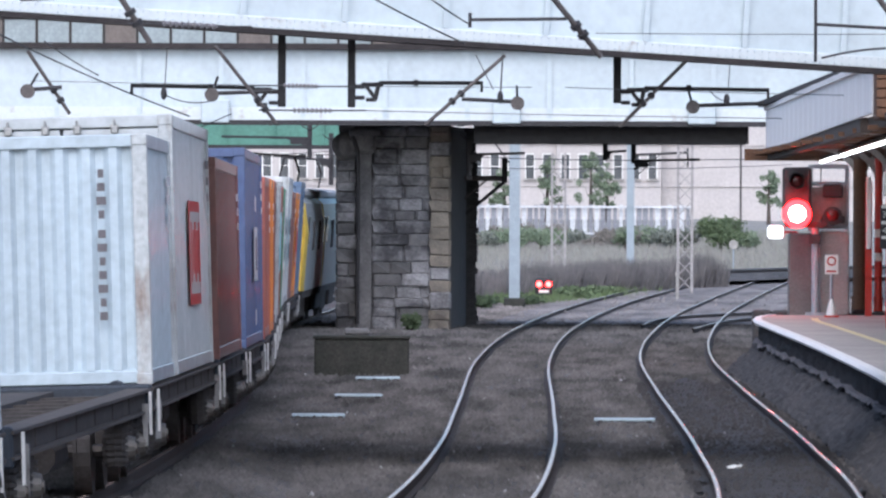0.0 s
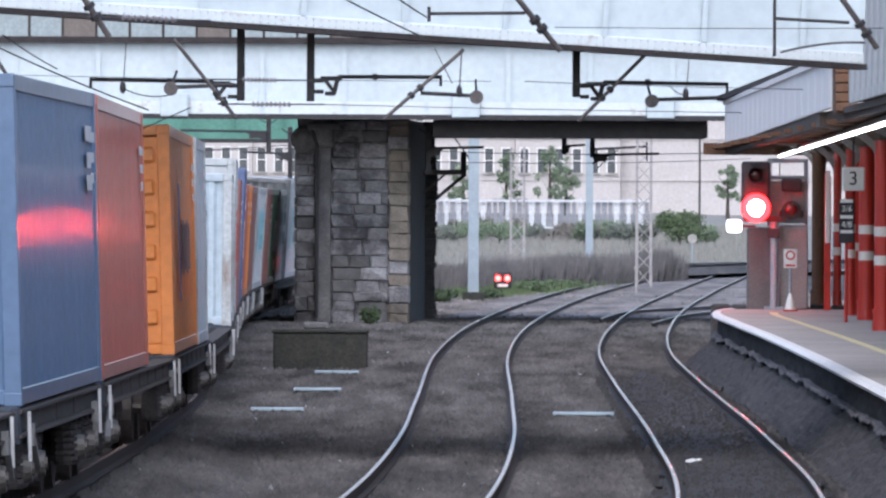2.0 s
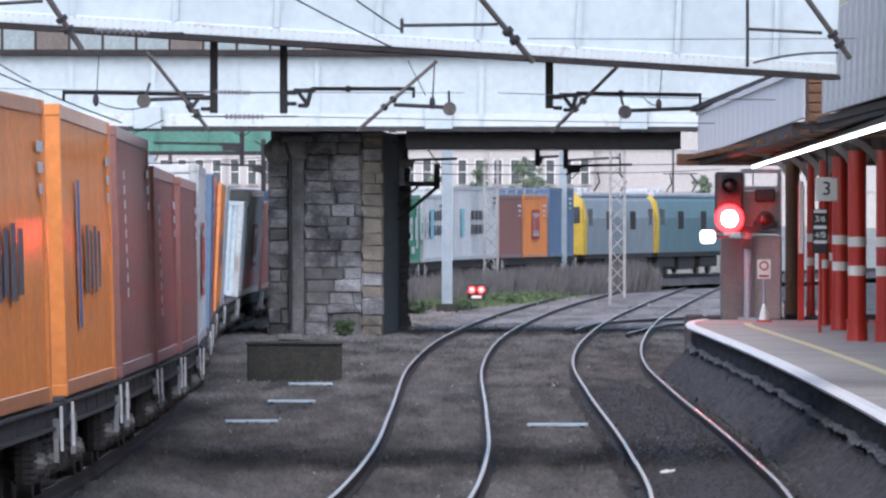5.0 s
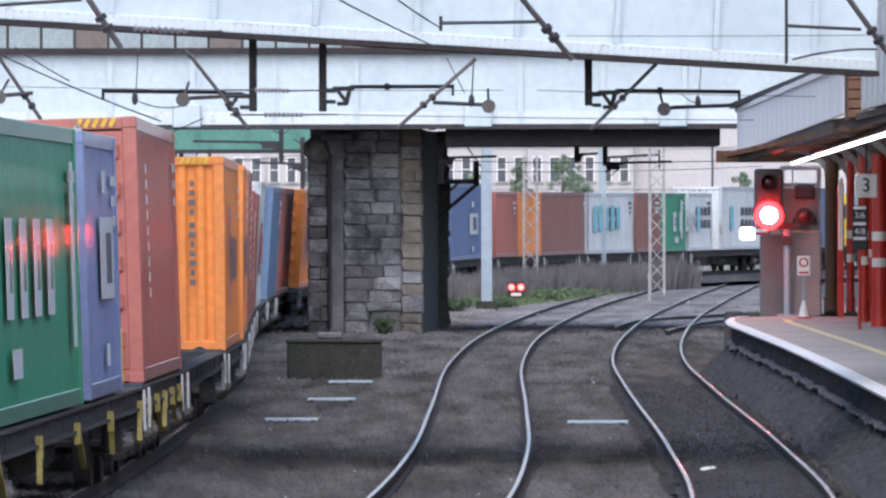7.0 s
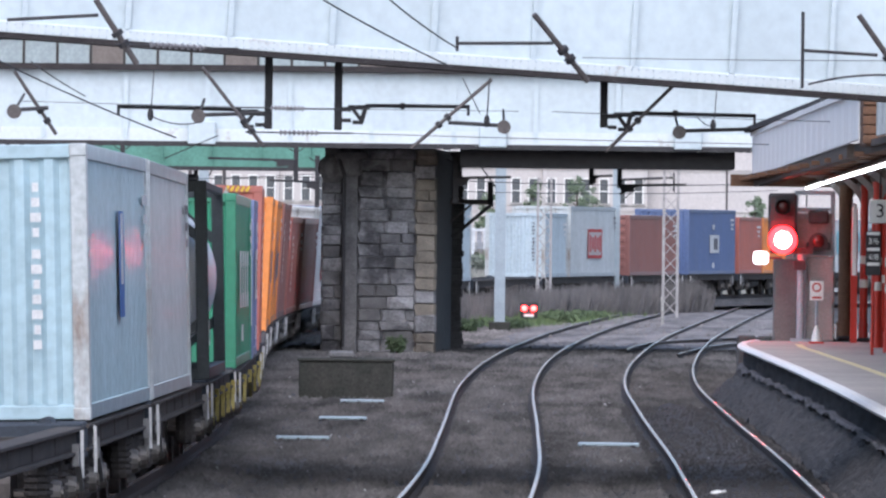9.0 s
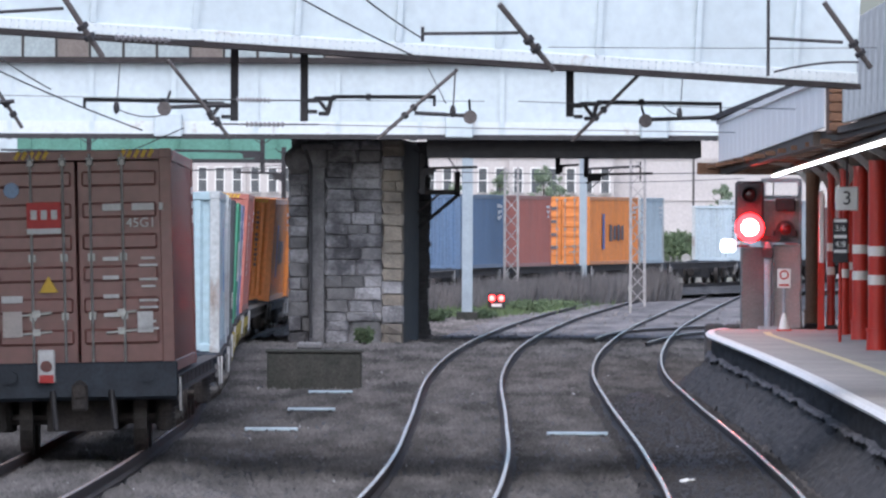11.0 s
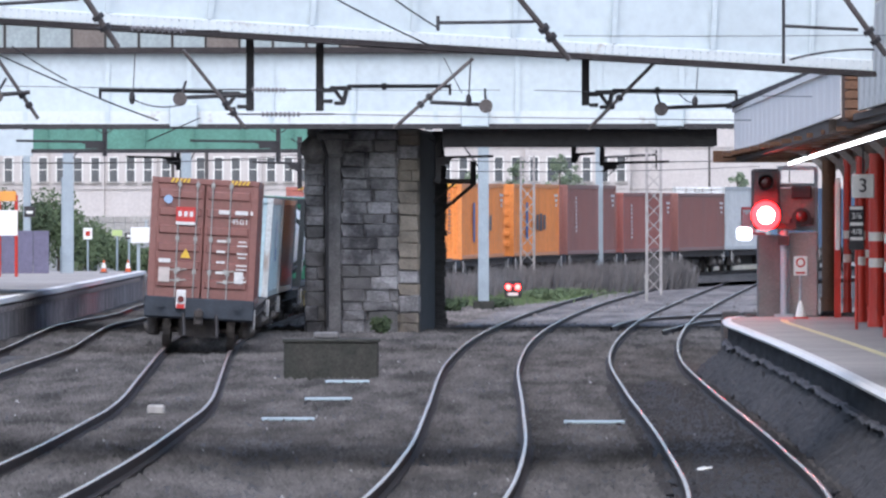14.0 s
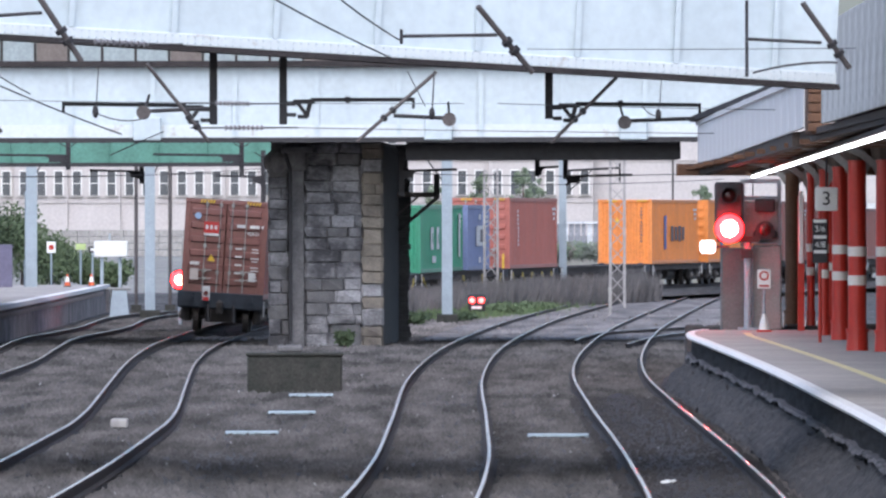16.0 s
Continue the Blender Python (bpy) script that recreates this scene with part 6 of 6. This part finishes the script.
def tank_container():
    e = thing("tank_container", (0, 0, 0), "white tank in a dark grey steel frame with ladder", "tank container", "containers on the goods train")
    w, hl, z0, z1 = 1.219, 4.6, DECK_Z + 0.02, DECK_Z + 2.59
    bm = bmesh.new()
    bmesh.ops.create_uvsphere(bm, u_segments=40, v_segments=24, radius=1.14, matrix=Matrix.Translation((0, 0, z0 + 1.32)) @ Matrix.Rotation(radians(90), 4, "X"))
    for v in bm.verts:
        y = v.co.y
        v.co.y = (3.95 if y > 0 else -3.95) + y * 0.42 if abs(y) > 0.06 else y * 65
    for f in bm.faces:
        f.smooth = True
    part("tank", bm, TANK_WHITE, e, "glossy white tank barrel")
    for sx in (-1, 1):
        for sy in (-1, 1):
            bm = bmesh.new()
            box(bm, sx * (w - 0.08), sy * (hl - 0.08), (z0 + z1) / 2, 0.16, 0.16, z1 - z0, 0.01)
            part("frame_post", bm, TANK_FRAME, e)
            bm = bmesh.new()
            beam(bm, (sx * (w - 0.1), sy * (hl - 0.08), z1 - 0.75), (sx * 0.35, sy * (hl - 0.08), z1 - 0.1), 0.12, 0.12)
            part("frame_brace", bm, TANK_FRAME, e)
            bm = bmesh.new()
            beam(bm, (sx * (w - 0.1), sy * (hl - 0.08), z0 + 0.75), (sx * 0.35, sy * (hl - 0.08), z0 + 0.1), 0.12, 0.12)
            part("frame_brace", bm, TANK_FRAME, e)
        bm = bmesh.new()
        box(bm, sx * (w - 0.06), 0, z0 + 0.08, 0.12, 2 * hl - 0.3, 0.15, 0.01)
        box(bm, sx * (w - 0.05), 0, z1 - 0.06, 0.1, 2 * hl - 0.3, 0.1, 0.01)
        part("frame_rail", bm, TANK_FRAME, e)
    for sy in (-1, 1):
        for z in (z0 + 0.07, z1 - 0.07):
            bm = bmesh.new()
            box(bm, 0, sy * (hl - 0.08), z, 2 * w - 0.3, 0.14, 0.14, 0.01)
            part("frame_crossbar", bm, TANK_FRAME, e)
    bm = bmesh.new()
    for x in (0.3, 0.72):
        box(bm, x, -hl - 0.02, (z0 + z1) / 2, 0.05, 0.04, z1 - z0 - 0.2)
    for i in range(6):
        box(bm, 0.51, -hl - 0.03, z0 + 0.3 + i * 0.4, 0.42, 0.05, 0.05)
    part("ladder", bm, TANK_FRAME, e)
    for x, z, s, m, nm in ((-0.1, z0 + 1.5, 0.24, MARK_YELLOW, "warning_triangle"), (-0.05, z0 + 0.75, 0.26, MARK_RED, "hazard_diamond")):
        bm = bmesh.new()
        bmesh.ops.create_cone(bm, cap_ends=True, segments=3 if nm == "warning_triangle" else 4, radius1=s, radius2=s, depth=0.02, matrix=Matrix.Translation((x, -4.5, z)) @ Matrix.Rotation(radians(90), 4, "X") @ Matrix.Rotation(radians(90), 4, "Z"))
        part(nm, bm, m, e)
    bm = bmesh.new()
    box(bm, 1.225, -hl + 0.1, z0 + 0.6, 0.01, 0.2, 0.32)
    part("data_plate", bm, MARK_WHITE, e)
    return e


TANK_WHITE = material("glossy_white_tank", (0.84, 0.85, 0.85), 0.38, 0, 0.06, 2, 20, 0.02)
TANK_FRAME = material("dark_tank_frame", (0.045, 0.055, 0.06), 0.55, 0.1, 0.25, 4, 25, 0.1)


def wagon(length, levers, tail=False):
    e = thing("container_wagon", (0, 0, 0), "grimy flat container wagon with tail lamp and dark end" if tail else "grimy flat container wagon with " + ("yellow" if levers == "yellow" else "white") + " levers", "railway wagon", "wagons of the goods train")
    hl = length / 2
    for sx in (-1, 1):
        bm = bmesh.new()
        box(bm, sx * 1.12, 0, 0.86, 0.1, length, 0.2, 0.01)
        box(bm, sx * 1.12, 0, 0.96, 0.24, length, 0.03)
        box(bm, sx * 1.12, 0, 0.75, 0.24, length, 0.03)
        for i in range(int(length / 2.6)):
            box(bm, sx * 1.15, -hl + 0.8 + i * 2.6, 0.85, 0.06, 0.3, 0.18, 0.02)
        part("solebar", bm, SOLEBAR, e, "dusty grey side sill")
    bm = bmesh.new()
    box(bm, 0, 0, 0.84, 0.5, length, 0.25)
    for i in range(int(length / 1.8)):
        box(bm, 0, -hl + 0.9 + i * 1.8, 0.86, 2.1, 0.18, 0.16)
    box(bm, 0, 0, 0.5, 1.2, 1.8, 0.35, 0.03)
    box(bm, 0, 0, 0.5, 0.9, length - 0.9, 0.45)
    for sx in (-0.8, 0.8):
        bar(bm, (sx, -0.9, 0.55), (sx, 0.9, 0.55), 0.17, 10)
    part("underframe", bm, UNDERFRAME, e)
    for sy in (-1, 1):
        bm = bmesh.new()
        box(bm, 0, sy * (hl - 0.06), 0.84, 2.45, 0.14, 0.34, 0.02)
        for sx in (-0.87, 0.87):
            bar(bm, (sx, sy * (hl - 0.06), 0.98), (sx, sy * (hl + 0.3), 0.98), 0.08, 10)
        part("headstock", bm, HEADSTOCK, e)
        by = sy * (hl - 2.1)
        bm = bmesh.new()
        for sx in (-1, 1):
            box(bm, sx * 1.0, by, 0.5, 0.12, 2.5, 0.16, 0.03)
            for ky in (-0.9, 0.9):
                box(bm, sx * 1.04, by + ky, 0.44, 0.22, 0.34, 0.34, 0.05)
            for ky in (-1.22, -0.58, 0.58, 1.22):
                for c in range(6):
                    z = 0.32 + c * 0.06
                    bar(bm, (sx * 1.06, by + ky, z), (sx * 1.06, by + ky, z + 0.04), 0.13, 10)
                bar(bm, (sx * 1.06, by + ky, 0.28), (sx * 1.06, by + ky, 0.7), 0.1, 8)
            box(bm, sx * 1.02, by, 0.3, 0.2, 0.8, 0.1, 0.02)
        box(bm, 0, by, 0.55, 1.9, 0.5, 0.22)
        bogie = part("bogie", bm, UNDERFRAME, e)
        for sx in (-1, 1):
            for ky in (-0.9, 0.9):
                def cap(bm):
                    bar(bm, (1.1, 0, 0.44), (1.24, 0, 0.44), 0.15, 14, 0.11)
                    bar(bm, (1.22, 0, 0.44), (1.26, 0, 0.44), 0.06, 8)
                cp = shared("axle_cap", cap, "axle_cap", AXLE_CAP, bogie, "pale worn axlebox cover")
                cp.matrix_basis = pose(0, by + ky, 0, 0, 0, 0 if sx > 0 else 180)
        for ky in (-0.9, 0.9):
            def axle(bm):
                bar(bm, (-0.95, 0, 0.42), (0.95, 0, 0.42), 0.07, 8)
                for sx in (-1, 1):
                    bar(bm, (sx * 0.68, 0, 0.42), (sx * 0.82, 0, 0.42), 0.42, 20)
                    bar(bm, (sx * 0.65, 0, 0.42), (sx * 0.69, 0, 0.42), 0.45, 20)
            ax = shared("axle", axle, "wheelset", WHEEL, bogie, "worn steel wheelset")
            ax.location = (0, by + ky, 0)
    lm = LEVER_YELLOW if levers == "yellow" else LEVER_WHITE
    for sy in (-1, 1):
        bm = bmesh.new()
        beam(bm, (1.26, sy * (hl - 0.7), 0.95), (1.26, sy * (hl - 0.7), 0.52), 0.028, 0.03)
        part("end_handle", bm, MARK_WHITE, e, "white painted handle")
    n = 5 if levers == "yellow" else 2
    for i in range(n):
        y = -hl + 1.2 + i * (length - 2.4) / max(1, n - 1)
        bm = bmesh.new()
        beam(bm, (1.24, y, 0.8), (1.24, y + random.uniform(-0.9, 0.9), 0.42), 0.05, 0.05)
        box(bm, 1.24, y, 0.74, 0.06, 0.14, 0.2)
        part("brake_lever", bm, lm, e)
    if tail:
        bm = bmesh.new()
        box(bm, 0, -hl - 0.15, 0.93, 2.5, 0.06, 0.46, 0.02)
        part("end_plate", bm, HEADSTOCK, e, "dark blue-grey end plate")
        bm = bmesh.new()
        bar(bm, (0, -hl - 0.15, 0.85), (0, -hl - 0.5, 0.8), 0.09)
        box(bm, 0, -hl - 0.3, 0.72, 0.2, 0.25, 0.35, 0.03)
        part("coupling", bm, UNDERFRAME, e)
        for sx in (-0.35, 0.4):
            bm = bmesh.new()
            bar(bm, (sx, -hl - 0.2, 0.8), (sx + 0.05, -hl - 0.3, 0.3), 0.04)
            part("air_hose", bm, BLACK, e)
        bm = bmesh.new()
        box(bm, -0.42, -hl - 0.24, 1.12, 0.22, 0.14, 0.42, 0.02)
        lamp = part("tail_lamp", bm, MARK_WHITE, e, "white cased tail lamp")
        bm = bmesh.new()
        bar(bm, (-0.42, -hl - 0.3, 1.12), (-0.42, -hl - 0.34, 1.12), 0.075, 12)
        part("lens", bm, LENS_DARK, lamp)
        bm = bmesh.new()
        box(bm, -0.42, -hl - 0.315, 0.96, 0.18, 0.01, 0.1)
        part("red_patch", bm, MARK_RED, lamp)
    return e


LENS_DARK = material("unlit_red_lens", (0.12, 0.02, 0.02), 0.2, 0, 0.2, 5, 30, 0.0)


def locomotive(body_mat, label):
    e = thing("locomotive", (0, 0, 0), label, "locomotive", "engines of the goods train")
    hl = 8.9
    bm = bmesh.new()
    sec = [(-1.32, 1.05), (1.32, 1.05), (1.34, 2.6), (1.2, 3.35), (0.8, 3.7), (-0.8, 3.7), (-1.2, 3.35), (-1.34, 2.6)]
    rings = []
    for y, s in ((-hl + 0.35, 1.0), (hl - 0.35, 1.0)):
        rings.append([bm.verts.new((x * s, y, z)) for x, z in sec])
    for i in range(8):
        bm.faces.new((rings[0][i], rings[0][(i + 1) % 8], rings[1][(i + 1) % 8], rings[1][i]))
    part("body", bm, body_mat, e)
    bm = bmesh.new()
    box(bm, 0, 0, 3.62, 2.2, 17.0, 0.22, 0.06)
    for y in (-6.5, -5.0, -3.5):
        box(bm, 0, y, 3.8, 1.0, 0.5, 0.2, 0.05)
    part("roof", bm, LOCO_ROOF, e, "pale grey loco roof")
    for sy in (-1, 1):
        bm = bmesh.new()
        vs0 = [bm.verts.new((x, sy * (hl - 0.35), z)) for x, z in sec]
        vs1 = [bm.verts.new((x * 0.94, sy * (hl - (0.0 if z < 2.3 else 0.3 * (z - 2.2) / 1.5)), z)) for x, z in sec]
        for i in range(8):
            bm.faces.new((vs0[i], vs0[(i + 1) % 8], vs1[(i + 1) % 8], vs1[i]))
        bm.faces.new(vs1)
        cab = part("cab_front", bm, LOCO_YELLOW, e, "yellow warning cab end")
        for x in (-0.6, 0.6):
            bm = bmesh.new()
            box(bm, x, sy * (hl - 0.07), 2.75, 0.95, 0.06, 0.7, 0.03)
            part("windscreen", bm, DARK_GLASS, cab)
        for sx in (-1, 1):
            bm = bmesh.new()
            box(bm, sx * 1.33, sy * (hl - 1.2), 2.65, 0.04, 0.9, 0.75, 0.02)
            part("cab_window", bm, DARK_GLASS, e)
        bm = bmesh.new()
        box(bm, 0, sy * (hl - 3.2), 0.6, 2.3, 4.2, 0.5, 0.05)
        bogie = part("bogie", bm, UNDERFRAME, e)
        for k in (-1.6, 1.6):
            for sx in (-0.78, 0.78):
                bm = bmesh.new()
                bar(bm, (sx - 0.07, sy * (hl - 3.2) + k, 0.58), (sx + 0.07, sy * (hl - 3.2) + k, 0.58), 0.57, 20)
                part("wheel", bm, WHEEL, bogie)
    for y in (-3.0, 3.0):
        bm = bmesh.new()
        box(bm, 1.345, y, 2.5, 0.03, 1.3, 0.8, 0.02)
        for k in range(6):
            box(bm, 1.36, y, 2.2 + k * 0.12, 0.03, 1.2, 0.04)
        part("grille", bm, UNDERFRAME, e)
    bm = bmesh.new()
    box(bm, 0, 0, 0.95, 2.55, 17.2, 0.2)
    box(bm, 0, 0, 0.55, 2.2, 4.0, 0.6, 0.05)
    part("underframe", bm, UNDERFRAME, e)
    bm = bmesh.new()
    for sx in (-0.6, 0.6):
        beam(bm, (sx, 4.2, 3.8), (sx, 5.6, 4.2), 0.05, 0.05)
        beam(bm, (sx, 5.6, 4.2), (sx * 0.8, 4.4, 4.6), 0.05, 0.05)
    box(bm, 0, 4.4, 4.62, 1.6, 0.2, 0.05)
    part("pantograph", bm, UNDERFRAME, e)
    return e


LOCO_ROOF = material("pale_loco_roof", (0.55, 0.56, 0.57), 0.7, 0, 0.2, 1, 10, 0.1)
LOCO_YELLOW = material("loco_yellow", (0.65, 0.45, 0.05), 0.45, 0, 0.15, 1.5, 12, 0.05)
LOCO_GREY = material("loco_grey", (0.3, 0.34, 0.36), 0.45, 0, 0.2, 1, 10, 0.05)
LOCO_GREEN = material("loco_grey_green", (0.13, 0.24, 0.26), 0.45, 0, 0.2, 1, 10, 0.05)

FT40, FT20, LOW, HIGH = 12.19, 6.06, 2.59, 2.896
# rear end along the line at the start, colour, length, height, doors at rear, markings, wording
LOADS = [
    (-206.2, "tailred", FT40, HIGH, True, "tail hatch", "maroon forty-foot container with barred rear doors and white lettering"),
    (-178.2, "greyblue", FT40, LOW, False, "endcode blue_mark", "pale grey-blue forty-foot container with a blue mark"),
    (-165.3, "grey", FT40, LOW, True, "", "plain light grey forty-foot container with rust spots"),
    (-129.7, "green", FT40, LOW, False, "logo_white", "green forty-foot container with large white lettering blocks"),
    (-116.2, "violet", FT20, LOW, True, "panel", "violet-blue twenty-foot container with a white panel"),
    (-104.6, "red", FT40, HIGH, True, "column hatch warning", "brick-red high forty-foot container with hazard stripes"),
    (-68.3, "orange", FT40, HIGH, False, "stripe endcode hatch end_triangle", "bright orange forty-foot container with a blue stripe"),
    (-53.4, "orange", FT40, HIGH, True, "stripe", "orange forty-foot container with dark lettering blocks"),
    (-39.0, "brown", FT40, HIGH, False, "column", "dark red-brown forty-foot container on the wagon"),
    (-25.0, "maroon", FT40, LOW, False, "column", "maroon forty-foot container with white codes"),
    (-11.0, "brown", FT40, LOW, True, "", "faded brown forty-foot container on the wagon"),
    (1.4, "white", FT40, HIGH, True, "logo_red", "dirty white high container with red lettering blocks"),
    (26.0, "blue", FT40, HIGH, False, "logo_cornerwhite", "faded blue high forty-foot container, scuffed"),
    (38.7, "red", FT40, HIGH, True, "", "faded red-brown forty-foot container, dusty"),
    (60.6, "orange", FT40, HIGH, True, "stripe door_writing", "orange high forty-foot container with lettered rear doors"),
    (73.4, "paleblue", FT20, HIGH, False, "", "pale grey twenty-foot container behind the orange one"),
    (100.5, "paleblue", FT20, LOW, False, "endcode", "white ribbed twenty-foot container with dark code"),
    (107.4, "grey", FT40, HIGH, True, "logo_red", "grey high forty-foot container with red blocks"),
    (122.4, "brown", FT40, LOW, True, "", "brown forty-foot container with worn sides"),
    (137.4, "navy", FT40, HIGH, False, "panel", "navy forty-foot container with a white panel"),
    (150.6, "red", FT20, LOW, True, "", "small faded red container on the wagon"),
    (157.0, "orange", FT20, LOW, False, "", "small orange container with worn paint"),
    (163.3, "brown", FT40, LOW, True, "", "dull brown forty-foot container on the wagon"),
    (174.6, "white", FT40, LOW, False, "logo_cyan logo_dark", "white forty-foot container with pale cyan blocks"),
    (187.5, "brown", FT20, LOW, True, "", "small brown container on the wagon"),
    (194.0, "green", FT20, LOW, True, "logo_white", "small green container with white lettering blocks"),
    (201.0, "white", FT20, LOW, False, "logo_dark", "small white container with dark lettering blocks"),
    (209.8, "white", FT40, HIGH, False, "logo_dark", "white high forty-foot container with dark blocks"),
    (222.6, "brown", FT20, LOW, True, "", "small red-brown container next to the orange one"),
    (229.0, "orange", FT20, LOW, True, "logo_red", "small orange container with red blocks"),
    (235.6, "blue", FT20, HIGH, True, "", "small faded blue container behind the engine"),
]
for s0, color, ln, ht, doors, marks, label in LOADS:
    MOVING.append((container(color, ln, ht, doors, label, marks), s0, ln))
MOVING.append((tank_container(), -145.2, 9.2))
# wagons: rear end, length, levers
starts = [-206.5, -178.9, -166.0, -146.4, -130.2, -105.2, -92.2, -69.0, -54.0, -39.6, -25.5, -11.5, 2.2, 25.6, 38.3, 60.2, 80.2, 100.0, 122.0, 137.0, 150.2, 163.0, 174.3, 187.2, 200.6, 222.3, 243.4]
for i, (a, b) in enumerate(zip(starts, starts[1:])):
    MOVING.append((wagon(b - a - 0.7, "yellow" if -150 < a < -100 else "white", i == 0), a, b - a - 0.7))
MOVING.append((locomotive(LOCO_GREY, "grey electric locomotive with yellow cab ends"), 244.0, 17.8))
MOVING.append((locomotive(LOCO_GREEN, "grey-green electric locomotive with yellow cab ends"), 262.6, 17.8))



def motions():
    for ob, s0, length in MOVING:
        walk(ob, ride(s0, length))


motions()
